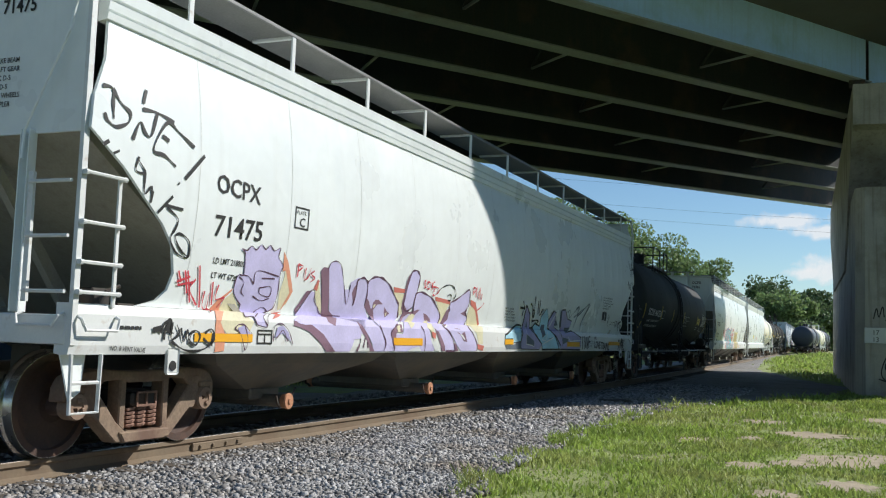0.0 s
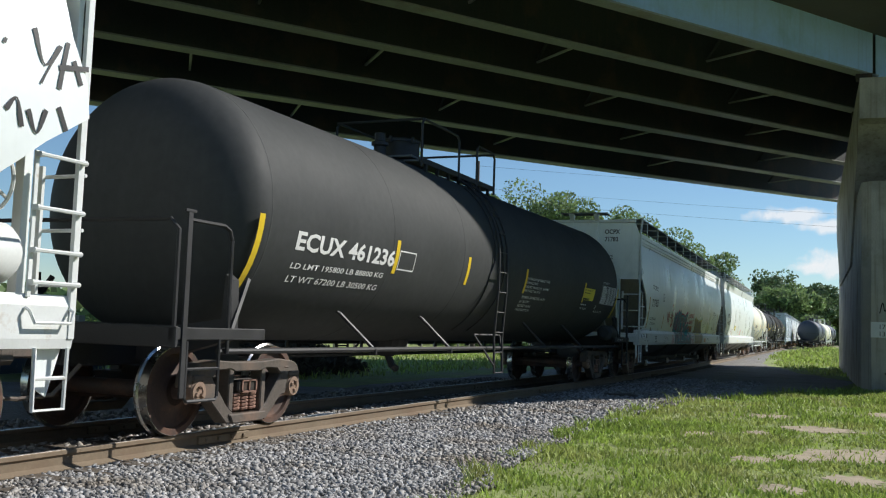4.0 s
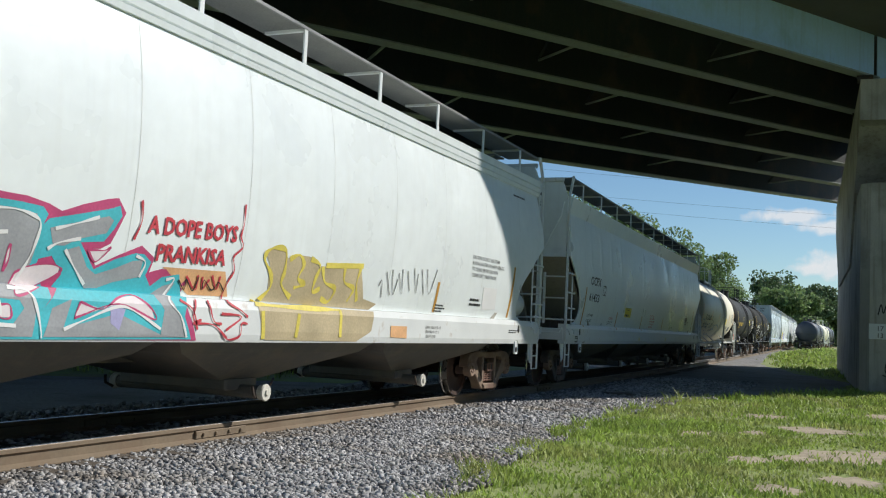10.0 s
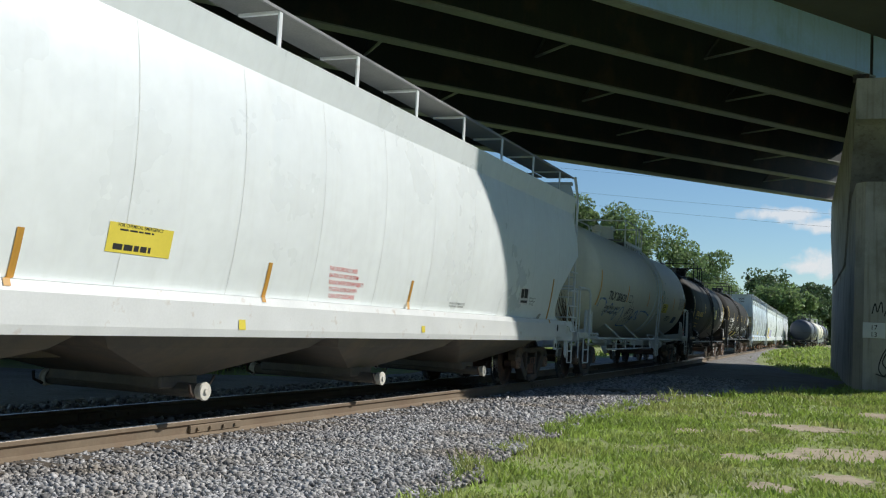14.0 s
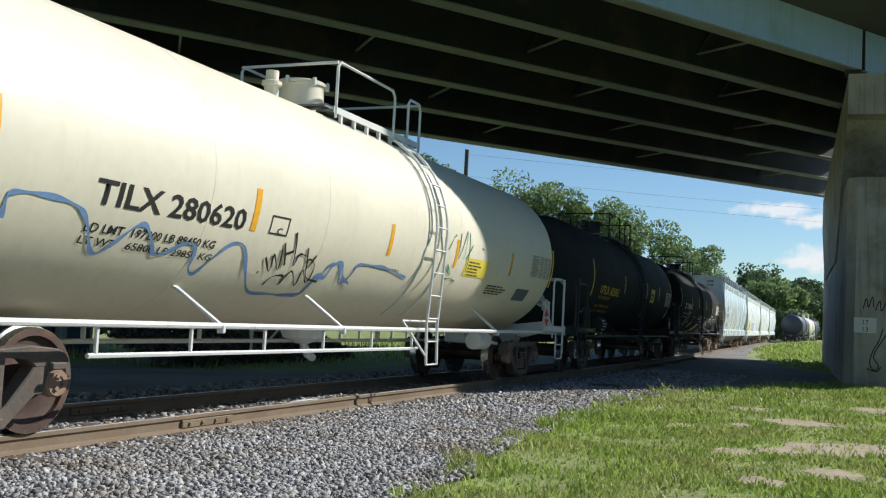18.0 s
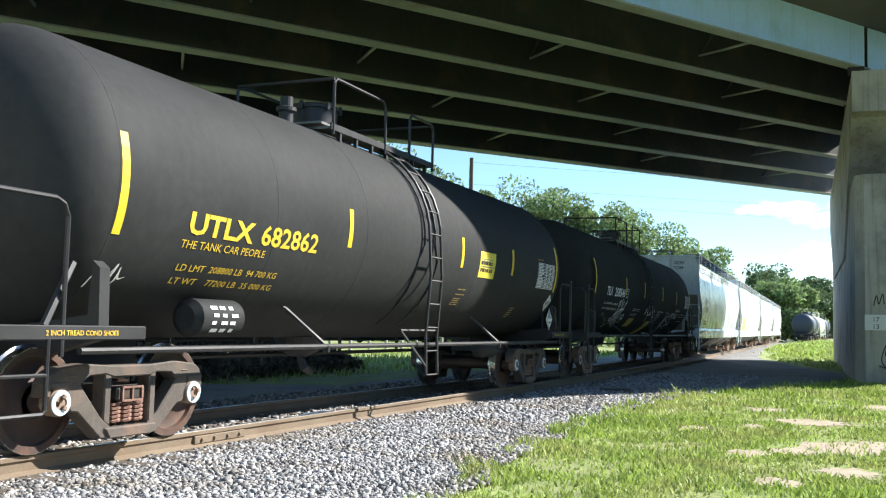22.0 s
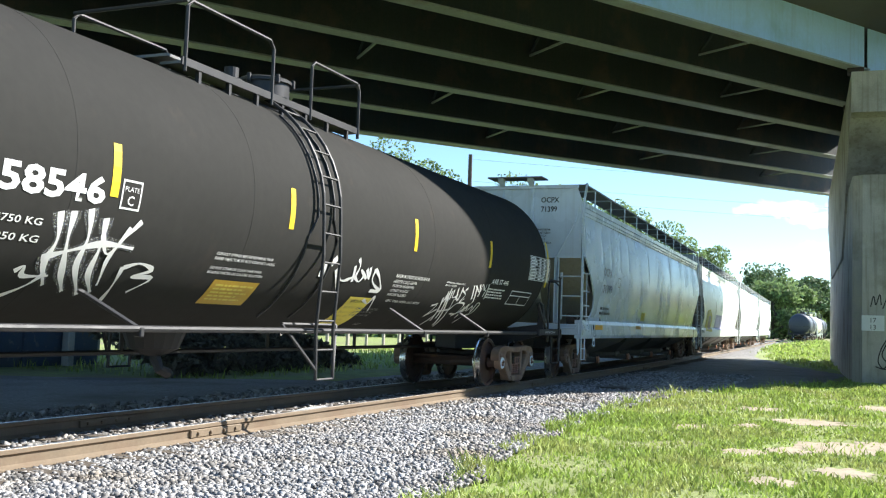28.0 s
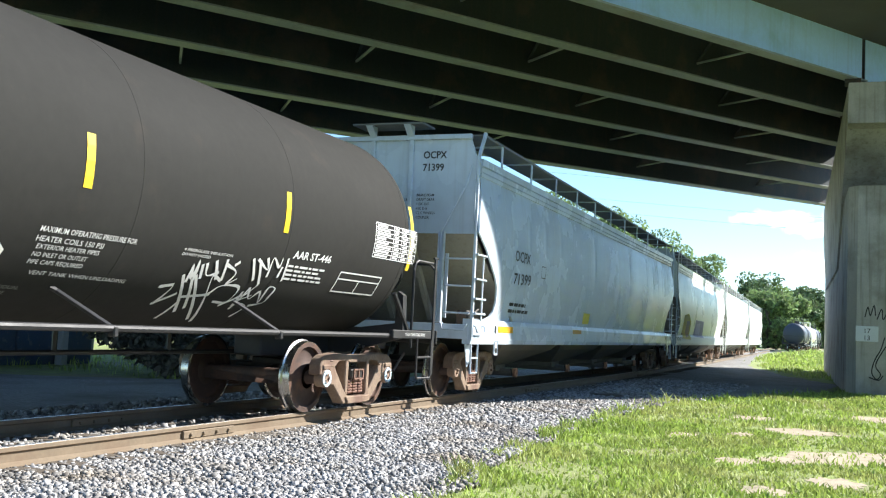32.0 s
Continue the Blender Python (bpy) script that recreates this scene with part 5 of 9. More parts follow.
    C = np.stack([d * np.cos(np.radians(az)), d * np.sin(np.radians(az)), rng.uniform(0, 1, n) ** 1.3 * 3.6 - 0.2], 1)
    A = rng.normal(size=(n, 3))
    A /= np.linalg.norm(A, axis=1)[:, None]
    B = np.cross(A, rng.normal(size=(n, 3)))
    B /= np.linalg.norm(B, axis=1)[:, None]
    s = rng.uniform(0.3, 0.8, n)[:, None]
    ob = soup("scrub", np.stack([C - A * s, C - B * s * 0.6, C + A * s, C + B * s * 0.6], 1), [(0, 1, 2, 3)], "leaf")
    tagged(ob, "low green scrub under the trees behind the railway", "shrubs", kind="stuff")
    n = 2600
    x = rng.uniform(62, 140, n)
    y = 3.8 + (x - 62) * 0.022 + rng.normal(0, 0.9, n)
    C = np.stack([x, y, -0.1 + np.array([bend(a)[1] for a in x]) + rng.uniform(0, 0.55, n) * np.exp(-((y - 4.6) / 1.6) ** 2)], 1)
    A = rng.normal(size=(n, 3)) * np.array([1, 1, 2.0])
    A /= np.linalg.norm(A, axis=1)[:, None]
    B = np.cross(A, rng.normal(size=(n, 3)))
    B /= np.linalg.norm(B, axis=1)[:, None]
    s = rng.uniform(0.06, 0.2, n)[:, None]
    ob = soup("weeds", np.stack([C - A * s, C - B * s * 0.4, C + A * s, C + B * s * 0.4], 1), [(0, 1, 2, 3)], "grass")
    tagged(ob, "tall weeds on the verge between the two tracks", "weeds", kind="stuff")

    # unseen belt of leaves, added on the near side to cut sky light and bounce
    n = 24000
    k = rng.integers(0, 30, n)
    cx, cy, ch = -16 + k * 2.9 + 1.2 * np.sin(k * 4.1), -12.5 - 2.2 * np.sin(k * 2.3) - 2.0 * (k > 12), 6.6 + 1.2 * np.sin(k * 1.7) + 2.6 * (k > 12)
    d = rng.normal(size=(n, 3))
    d /= np.linalg.norm(d, axis=1)[:, None]
    d *= rng.uniform(0.2, 1.0, n)[:, None] ** 0.5
    C = np.stack([cx + 2.5 * d[:, 0], cy + 2.3 * d[:, 1], ch * 0.5 + ch * 0.5 * d[:, 2]], 1)
    A = rng.normal(size=(n, 3))
    A /= np.linalg.norm(A, axis=1)[:, None]
    B = np.cross(A, rng.normal(size=(n, 3)))
    B /= np.linalg.norm(B, axis=1)[:, None]
    s = rng.uniform(0.25, 0.6, n)[:, None]
    ob = soup("tree_belt", np.stack([C - A * s, C - B * s * 0.6, C + A * s, C + B * s * 0.6], 1), [(0, 1, 2, 3)], "leaf")
    tagged(ob, "unseen belt of trees added to cut sky light and bounce", "trees", kind="stuff")


def clouds():
    for i, (az, el, wide, high) in enumerate(((4.0, 7.0, 330, 60), (2.2, 6.5, 230, 60), (1.6, 4.6, 260, 110), (3.0, 4.3, 160, 50))):
        x, y = polar(az, 2600 + 40 * i)
        bm = bmesh.new()
        bm.faces.new([bm.verts.new(v) for v in ((0, -wide / 2, -high / 2), (0, wide / 2, -high / 2), (0, wide / 2, high / 2), (0, -wide / 2, high / 2))])
        ob = part("cloud", bm, "cloud")
        ob.location = (x, y, math.tan(radians(el)) * 2600)
        tagged(ob, "small white fair-weather cloud low in the blue sky", "cloud", group="clouds over the wood", kind="structure")


def pole_and_wires():
    x, y = polar(21.66, 60)
    pole = tagged(new("utility_pole"), "dark wooden utility pole beyond the railway", "utility pole")
    pole.location = (x, y, GROUND)
    bm = bmesh.new()
    turned(bm, [(-0.3, 0.17), (6, 0.15), (11.7, 0.12)], 12, "z")
    part("post", bm, "wood", pole)
    for k, z in enumerate((11.25, 9.9, 9.2)):
        bm = bmesh.new()
        a, b = Vector((x, y, z)), Vector((78.0, -22.0, z - 0.35 - 0.25 * k))
        pts = []
        for i in range(25):
            t = i / 24
            p = a.lerp(b, t)
            p.z -= 0.7 * 4 * t * (1 - t) * 0.6
            pts.append(p)
        pipe(bm, pts, 0.006, 5)
        ob = part("overhead_wire", bm, "wire")
        tagged(ob, "thin dark overhead wire crossing above the tracks", "cable", group="overhead wires")


def parked_cars():
    """Tank cars left standing on the siding."""
    for i, (x, paint, words_) in enumerate(((152.5, "greytank", "parked blue-grey tank car on the siding"), (171.5, "cream", "parked pale tank car on the siding"), (190.0, "greytank", "parked grey tank car further along the siding"))):
        car = tank(13.4, 6.4, words_, paint, "blackiron" if paint == "greytank" else "white")
        car["group"] = "tank cars on the siding"
        z = bend(x)[1]
        car.matrix_basis = pose(x, 7.7 - 0.012 * (x - 152), z, 0, -0.12, -0.7)
    for s in (-0.7535, 0.7535):
        bm = bmesh.new()
        loft(bm, [[(x, 7.7 - 0.012 * (x - 152) + s + a * 1.0, bend(x)[1] + b) for a, b in ((-0.04, -0.16), (0.04, -0.16), (0.036, -0.002), (-0.036, -0.002))] for x in (128, 160, 200, 240)])
        ob = part("siding_rail", bm, "rail")
        tagged(ob, "rusty rail of the siding", "rail", group="rails of the siding", kind="structure")


def back_yard():
    # painted low wall and fence posts seen under the cars
    wall = tagged(new("painted_wall"), "low block wall covered in blue and grey graffiti", "wall", kind="structure")
    for i in range(9):
        bm = bmesh.new()
        box(bm, 9.6 + i * 1.22, 18.4 - i * 0.03, 0.42, 1.19, 0.2, 1.25, 0.02)
        part("panel", bm, "paint_wall", wall)
    for i in range(5):
        bm = bmesh.new()
        box(bm, 9.0 + i * 2.44, 18.15 - i * 0.06, 0.45, 0.22, 0.22, 1.5, 0.02)
        part("pilaster", bm, "concrete", wall)
    fence = tagged(new("post_fence"), "row of pale posts with a thin rail on the far verge", "fence", kind="structure")
    for i in range(18):
        x = 20.5 + i * 2.3
        bm = bmesh.new()
        box(bm, x, 20.5 + 0.2 * i, 0.42, 0.16 + 0.05 * math.sin(i * 2.3), 0.12, 1.2, 0.015)
        part("post", bm, "post", fence)
    bm = bmesh.new()
    pipe(bm, [(20, 20.4, 0.72), (60, 23.9, 0.72)], 0.03, 5)
    part("rail", bm, "steel", fence)
    rng = np.random.default_rng(31)
    n = 9000
    x = rng.uniform(17.0, 25.5, n)
    u = rng.uniform(0, 1, n)
    C = np.stack([x, 13.3 + 2.6 * u, GROUND + u * 0.85 + rng.uniform(0, 0.25, n) * (0.4 + np.sin(x * 1.7) ** 2)], 1)
    A = rng.normal(size=(n, 3))
    A /= np.linalg.norm(A, axis=1)[:, None]
    B = np.cross(A, rng.normal(size=(n, 3)))
    B /= np.linalg.norm(B, axis=1)[:, None]
    s = rng.uniform(0.05, 0.16, n)[:, None]
    ob = soup("brush", np.stack([C - A * s, C - B * s * 0.4, C + A * s, C + B * s * 0.4], 1), [(0, 1, 2, 3)], "brush")
    tagged(ob, "dusty grey-green brush on the bank behind the track", "shrubs", kind="stuff")
    # spilled white pellets by the rail
    bm = bmesh.new()
    rings = []
    for j, (f, z) in enumerate(((1.0, 0.0), (0.7, 0.05), (0.35, 0.085), (0.08, 0.095))):
        ring = []
        for k in range(28):
            t = k * math.tau / 28
            g = f * (1 + 0.25 * noise.noise((math.cos(t) * 2, math.sin(t) * 2, 4)))
            ring.append(bm.verts.new((11.75 + 0.95 * g * math.cos(t), 6.86 + 0.17 * g * math.sin(t), GROUND + 0.045 + z)))
        rings.append(ring)
    for A, B in zip(rings, rings[1:]):
        for k in range(28):
            bm.faces.new((A[k], A[(k + 1) % 28], B[(k + 1) % 28], B[k]))
    bm.faces.new(rings[-1])
    ob = part("pellet_spill", bm, "white", smooth=True)
    tagged(ob, "small heap of spilled white pellets between the rails", "spill")
    # flat stone and dark rag on the gravel
    for nm, p, s, mt, words_ in (("flat_stone", (19.2, 4.02, GROUND + 0.03), (0.30, 0.42, 0.06), "concrete", "pale flat stone at the edge of the shade"), ("dark_rag", (21.2, 4.85, GROUND + 0.05), (0.34, 0.75, 0.10), "tie", "dark flattened rag lying on the gravel")):
        bm = bmesh.new()
        bmesh.ops.create_icosphere(bm, subdivisions=2, radius=0.5)
        for v in bm.verts:
            v.co *= 1 + 0.35 * noise.noise(v.co * 3)
            v.co = Vector((v.co.x * s[0], v.co.y * s[1], max(-0.3, v.co.z) * s[2]))
        ob = part(nm, bm, mt, smooth=True)
        ob.location = p
        tagged(ob, words_, "stone" if nm == "flat_stone" else "debris")


def pier_paint():
    """Spray-painted scrawls on the pier's face."""
    for lines, w in (([[(0.42, 2.05), (0.5, 2.35), (0.56, 2.1), (0.66, 2.4), (0.7, 2.1)], [(0.74, 2.0), (0.86, 2.3), (0.9, 2.0), (1.02, 2.25)]], 0.03),
                     ([[(0.95, 1.5), (0.85, 1.15), (0.7, 0.85), (0.62, 0.5), (0.75, 0.3), (0.85, 0.45), (0.72, 0.7), (0.9, 1.1), (1.12, 1.45)], [(0.55, 0.35), (0.8, 0.28), (0.92, 0.42)]], 0.032)):
        bm = bmesh.new()
        for pts in lines:
            c = curve_points(pts)
            rows = []
            for i, p in enumerate(c):
                d = c[min(len(c) - 1, i + 1)] - c[max(0, i - 1)]
                q = Vector((-d.y, d.x)).normalized() * w * 0.5
                rows.append((bm.verts.new(pier_at(0.046, p.x + q.x, p.y + q.y)), bm.verts.new(pier_at(0.046, p.x - q.x, p.y - q.y))))
            for (a, b), (e, f) in zip(rows, rows[1:]):
                bm.faces.new((a, b, f, e))
        part("spray_scrawl", bm, "ink", bpy.data.objects["bridge_pier"])

# ---------------------------------------------------------------- lettering, tape and spray paint on the cars
HOP = None
SIDE = "side"


def conform(bm, surf, proud, bent=False):
    """Lays a flat drawing in (x, u) on a car's side: u is the height on a hopper, the girth from the axis' level on a tank."""
    us = [v.co.y for v in bm.verts]
    lo, hi = min(us), max(us)
    step = 0.13
    u = math.floor(lo / step) * step + step
    cuts = []
    while u < hi:
        cuts.append(u)
        u += step
    if surf in (HOP, SIDE) and lo < 1.3 < hi:
        cuts += [1.25, 1.335, 1.345]
    for u in cuts:
        bmesh.ops.bisect_plane(bm, geom=bm.verts[:] + bm.edges[:] + bm.faces[:], plane_co=(0, u, 0), plane_no=(0, 1, 0), dist=1e-5)
    mid = (lo + hi) / 2
    for v in bm.verts:
        x, u = v.co.x, v.co.y
        if surf in (HOP, SIDE):
            if u > 1.338:
                y = side_y(u)
                x -= (2.3 if surf is HOP else 0.0) * (side_y(u if bent else mid) - 1.545 - 0.035 * math.sin(max(0.0, min(1.0, ((u if bent else mid) - 1.3) / 2.45)) * math.pi))
            elif u > 1.25:
                y = 1.576 - 0.030 * (u - 1.25) / 0.088
            else:
                y = 1.576 if u > 0.99 else 1.576 - 0.015 * (0.99 - u) / 0.07
            v.co = (x, -(y + proud + (wavy(x, u) if u > 1.338 else 0.0)), u)
        else:
            r, zc = surf
            v.co = (x, -(r + proud) * math.cos(u / r), zc + (r + proud) * math.sin(u / r))


def lay(car, surf, name, bm, material, layer, label="", bent=False):
    bmesh.ops.triangulate(bm, faces=[f for f in bm.faces if len(f.verts) > 4])
    conform(bm, surf, 0.0035 + 0.0013 * layer, bent)
    bmesh.ops.recalc_face_normals(bm, faces=bm.faces[:])
    return part(name, bm, material, car, label)


def fill(car, surf, material, pts, layer=0, name="spray_fill"):
    bm = bmesh.new()
    bm.faces.new([bm.verts.new((x, u, 0)) for x, u in pts])
    return lay(car, surf, name, bm, material, layer, bent=True)


def curve_points(pts, n=5):
    if len(pts) < 3:
        return [Vector(p).to_2d() for p in pts]
    P = [Vector(p) for p in pts]
    P = [2 * P[0] - P[1]] + P + [2 * P[-1] - P[-2]]
    out = []
    for i in range(1, len(P) - 2):
        for k in range(n):
            t = k / n
            out.append(0.5 * (2 * P[i] + (P[i + 1] - P[i - 1]) * t + (2 * P[i - 1] - 5 * P[i] + 4 * P[i + 1] - P[i + 2]) * t * t + (3 * P[i] - P[i - 1] - 3 * P[i + 1] + P[i + 2]) * t ** 3))
    out.append(P[-2])
    return out


def spray(car, surf, material, w, lines, layer=2, name="spray_line", sharp=False):
    """Drawn lines of width w, each through its points."""
    for pts in lines:
        bm = bmesh.new()
        c = [Vector(p) for p in pts] if sharp else curve_points(pts)
        n = len(c)
        rows = []
        for i, p in enumerate(c):
            d = c[min(n - 1, i + 1)] - c[max(0, i - 1)]
            if d.length < 1e-6:
                d = Vector((1, 0))
            q = Vector((-d.y, d.x)).normalized() * w * 0.5 * (0.75 + 0.35 * math.sin(1.3 + i * 0.7))
            rows.append((bm.verts.new((p.x + q.x, p.y + q.y, 0)), bm.verts.new((p.x - q.x, p.y - q.y, 0))))
        for (a, b), (e, f) in zip(rows, rows[1:]):
            bm.faces.new((a, b, f, e))
        lay(car, surf, name, bm, material, layer, bent=True)


def text_bm(text, bold=0.0):
    key = (text, bold)
    if key not in FONT:
        cu = bpy.data.curves.new("letters", "FONT")
        cu.body, cu.size, cu.resolution_u, cu.offset = text, 1.0, 2, bold
        ob = bpy.data.objects.new("letters", cu)
        scene.collection.objects.link(ob)
        FONT[key] = bpy.data.meshes.new_from_object(ob.evaluated_get(bpy.context.evaluated_depsgraph_get()))
        bpy.data.objects.remove(ob)
        bpy.data.curves.remove(cu)
    bm = bmesh.new()
    bm.from_mesh(FONT[key])
    return bm


def words(car, surf, text, x, u, w, h, material="ink", slant=0.0, bold=0.012, layer=1, name="stencil"):
    """A line of lettering that fills w by h from the lower corner (x, u); slant: how far the line drops over its length."""
    bm = text_bm(text, bold)
    xs, ys = [v.co.x for v in bm.verts], [v.co.y for v in bm.verts]
    x0, x1, y1 = min(xs), max(xs), 0.73 if text.upper() == text else max(ys)
    for v in bm.verts:
        a = (v.co.x - x0) / max(1e-6, x1 - x0)
        v.co = (x + a * w, u + v.co.y / y1 * h - slant * a, 0)
    return lay(car, surf, name, bm, material, layer)


def lines_of(car, surf, rows, x, u, w, h, material="ink", fill_=0.62, name="stencil"):
    """Several lines of lettering from the top corner (x, u) down, over w by h."""
    n = len(rows)
    longest = max(len(r) for r in rows)
    for i, r in enumerate(rows):
        if r:
            words(car, surf, r, x, u - h * (i + 1) / n + h / n * (1 - fill_), w * len(r) / longest, h / n * fill_, material, 0.0, 0.004, 1, name)


def bars(car, surf, x, u, w, h, rows, material="ink", seed=1):
    """Writing too small to read: rows of plain bars."""
    rnd = random.Random(seed)
    bm = bmesh.new()
    for i in range(rows):
        a = x
        z = u - h * (i + 0.75) / rows
        end = x + w * rnd.uniform(0.7, 1.0)
        while a < end:
            b = min(end, a + rnd.uniform(0.06, 0.2) * w)
            q = h / rows * 0.5
            bm.faces.new([bm.verts.new((p, r, 0)) for p, r in ((a, z), (b, z), (b, z + q), (a, z + q))])
            a = b + 0.03 * w
    return lay(car, surf, "small_writing", bm, material, 1)


def tape(car, surf, x, u, w, h, material="yellow", lean=0.0, layer=1, name="reflective_tape"):
    bm = bmesh.new()
    bm.faces.new([bm.verts.new((p, r, 0)) for p, r in ((x, u), (x + w, u), (x + w + lean, u + h), (x + lean, u + h))])
    return lay(car, surf, name, bm, material, layer)


def boxed(car, surf, x, u, w, h, material="ink", t=0.018, cross=False):
    """A ruled frame."""
    bm = bmesh.new()
    rects = [(x, u, w, t), (x, u + h - t, w, t), (x, u + t, t, h - 2 * t), (x + w - t, u + t, t, h - 2 * t)]
    if cross:
        rects += [(x + w * 0.5 - t / 2, u + t, t, h * 0.6), (x + t, u + h * 0.62, w - 2 * t, t)]
    for a, b, c, d in rects:
        bm.faces.new([bm.verts.new((p, q, 0)) for p, q in ((a, b), (a + c, b), (a + c, b + d), (a, b + d))])
    return lay(car, surf, "stencil_box", bm, material, 1)


def table(car, surf, x, u, w, h, material="inkwhite", rows=8):
    """The ruled test panel: cells with bars in them."""
    bm = bmesh.new()
    for i in range(rows + 1):
        z = u + h * i / rows
        bm.faces.new([bm.verts.new((p, q, 0)) for p, q in ((x, z - 0.006), (x + w, z - 0.006), (x + w, z + 0.006), (x, z + 0.006))])
    for a in (0, 0.42, 0.62, 0.82, 1):
        bm.faces.new([bm.verts.new((p, q, 0)) for p, q in ((x + w * a - 0.006, u), (x + w * a + 0.006, u), (x + w * a + 0.006, u + h), (x + w * a - 0.006, u + h))])
    lay(car, surf, "test_panel", bm, material, 1)
    bm = bmesh.new()
    rnd = random.Random(5)
    for i in range(rows):
        for a, b in ((0.03, 0.38), (0.45, 0.59), (0.65, 0.79), (0.85, 0.97)):
            z0, z1 = u + h * (i + 0.28) / rows, u + h * (i + 0.74) / rows
            e = a + (b - a) * rnd.uniform(0.6, 1)
            bm.faces.new([bm.verts.new((p, q, 0)) for p, q in ((x + w * a, z0), (x + w * e, z0), (x + w * e, z1), (x + w * a, z1))])
    lay(car, surf, "small_writing", bm, material, 1)


def placard(car, x, y, z, h, text, material):
    """A white diamond plate with a coloured border, on its holder."""
    bm = bmesh.new()
    plate(bm, [(x - h, z), (x, z - h), (x + h, z), (x, z + h)], y - 0.006, y + 0.006)
    ob = part("placard", bm, "inkwhite", car, "white diamond hazard placard")
    bm = bmesh.new()
    k = 0.86
    for (a, b), (c, d) in (((-1, 0), (0, -1)), ((0, -1), (1, 0)), ((1, 0), (0, 1)), ((0, 1), (-1, 0))):
        bm.faces.new([bm.verts.new((x + h * p, y - 0.009, z + h * q)) for p, q in ((a * 0.95, b * 0.95), (c * 0.95, d * 0.95), (c * k, d * k), (a * k, b * k))])
    if material == "inkred":
        bm.faces.new([bm.verts.new((x + h * p, y - 0.009, z + h * q)) for p, q in ((-0.7, 0.16), (0.7, 0.16), (0, 0.86))])
        bm.faces.new([bm.verts.new((x + h * p, y - 0.009, z + h * q)) for p, q in ((-0.7, -0.16), (0.7, -0.16), (0, -0.86))])
    else:
        for i in range(-3, 4):
            a, c = i * 0.19, 0.80 - abs(i) * 0.20
            bm.faces.new([bm.verts.new((x + h * p, y - 0.009, z + h * q)) for p, q in ((a - 0.05, 0.08), (a + 0.05, 0.08), (a + 0.05, c), (a - 0.05, c))])
        bm.faces.new([bm.verts.new((x + h * p, y - 0.009, z + h * q)) for p, q in ((-0.32, -0.22), (0.32, -0.22), (0.32, -0.38), (-0.32, -0.38))])
    part("border", bm, material, ob)
    if text:
        letters("placard_text", text, h * 0.42, "ink", ob, Matrix.Translation((x - h * 0.13 * len(text) , y - 0.010, z - h * 0.14)) @ Matrix.Rotation(math.pi / 2, 4, "X"), 0.9)


# ---------------------------------------------------------------- lettering on the domed heads of the tanks
def on_head(car, dome, name, bm, material, gap=0.004):
    """Bends a flat drawing, x = y across the car and y = z up, on to the front head; dome: half length, bulge, radius, axis height."""
    h, bulge, r, zc = dome
    for v in bm.verts:
        y, z = v.co.x, v.co.y
        a = math.asin(min(0.999, (math.hypot(y, z - zc) / r) ** 1.25))
        v.co = (-h - bulge * math.cos(a) - gap, y, z)
    return part(name, bm, material, car)


def head_words(car, dome, text, y, z, w, h, material):
    bm = text_bm(text, 0.01)
    xs = [v.co.x for v in bm.verts]
    x0, x1 = min(xs), max(xs)
    for v in bm.verts:
        v.co = (y - (v.co.x - x0) / (x1 - x0) * w, z + v.co.y / 0.73 * h, 0)
    return on_head(car, dome, "stencil", bm, material, 0.008)


def head_shape(car, dome, name, pts, material):
    bm = bmesh.new()
    rows = [[bm.verts.new((p[0] + (q[0] - p[0]) * k / 6, p[1] + (q[1] - p[1]) * k / 6, 0)) for k in range(7)] for p, q in pts]
    for A, B in zip(rows, rows[1:]):
        for k in range(6):
            bm.faces.new((A[k], A[k + 1], B[k + 1], B[k]))
    return on_head(car, dome, name, bm, material)


def head_plate(car, dome, y, z, s, text):
    head_shape(car, dome, "placard", [((y, z + s), (y, z + s)), ((y + s, z), (y - s, z)), ((y, z - s), (y, z - s))], "inkwhite")
    head_words(car, dome, text, y + s * 0.6, z - s * 0.16, s * 1.2, s * 0.34, "ink")


def heads(E, F, G):
    d = (7.2, 0.66, 1.50, 2.45)
    head_words(E, d, "TILX 280620", 0.42, 2.72, 0.83, 0.105, "ink")
    for i, (a, b) in enumerate((("CAPY", "US GAL"), ("CAPY", "IMP GAL"), ("CAPY", "L"))):
        head_words(E, d, a, 0.44, 2.55 - i * 0.1, 0.17, 0.055, "ink")
        head_words(E, d, b, 0.0, 2.55 - i * 0.1, 0.27 if i < 2 else 0.035, 0.055, "ink")
    rnd = random.Random(7)
    for i in range(16):
        y0 = -0.50 - 0.34 * rnd.random()
        y1, w, z0 = y0 - 0.10 - 0.12 * rnd.random(), rnd.uniform(0.006, 0.02), rnd.uniform(1.6, 2.45) if i < 13 else 1.5
        rows = []
        for k in range(9):
            u = k / 8
            y = y0 + (y1 - y0) * u ** 1.6 + 0.012 * math.sin(k * 2.1)
            ww = w * (0.2 + 0.9 * u) * (1 + 0.12 * math.sin(k * 2.7))
            z = z0 + (1.26 - z0) * u
            rows.append(((y + ww, z), (y - ww, z)))
        head_shape(E, d, "rust_streak", rows, "stain" if i % 3 else "rust_pale")
    d = (6.6, 0.76, 1.44, 2.41)
    head_words(F, d, "UTLX 682862", 0.61, 3.0, 0.95, 0.11, "inkyellow")
    for i, (a, w) in enumerate(((0.45, 0.5), (0.35, 0.2), (0.55, 0.66), (0.56, 0.16), (0.57, 0.36), (0.57, 0.34))):
        z = 2.90 - i * 0.077
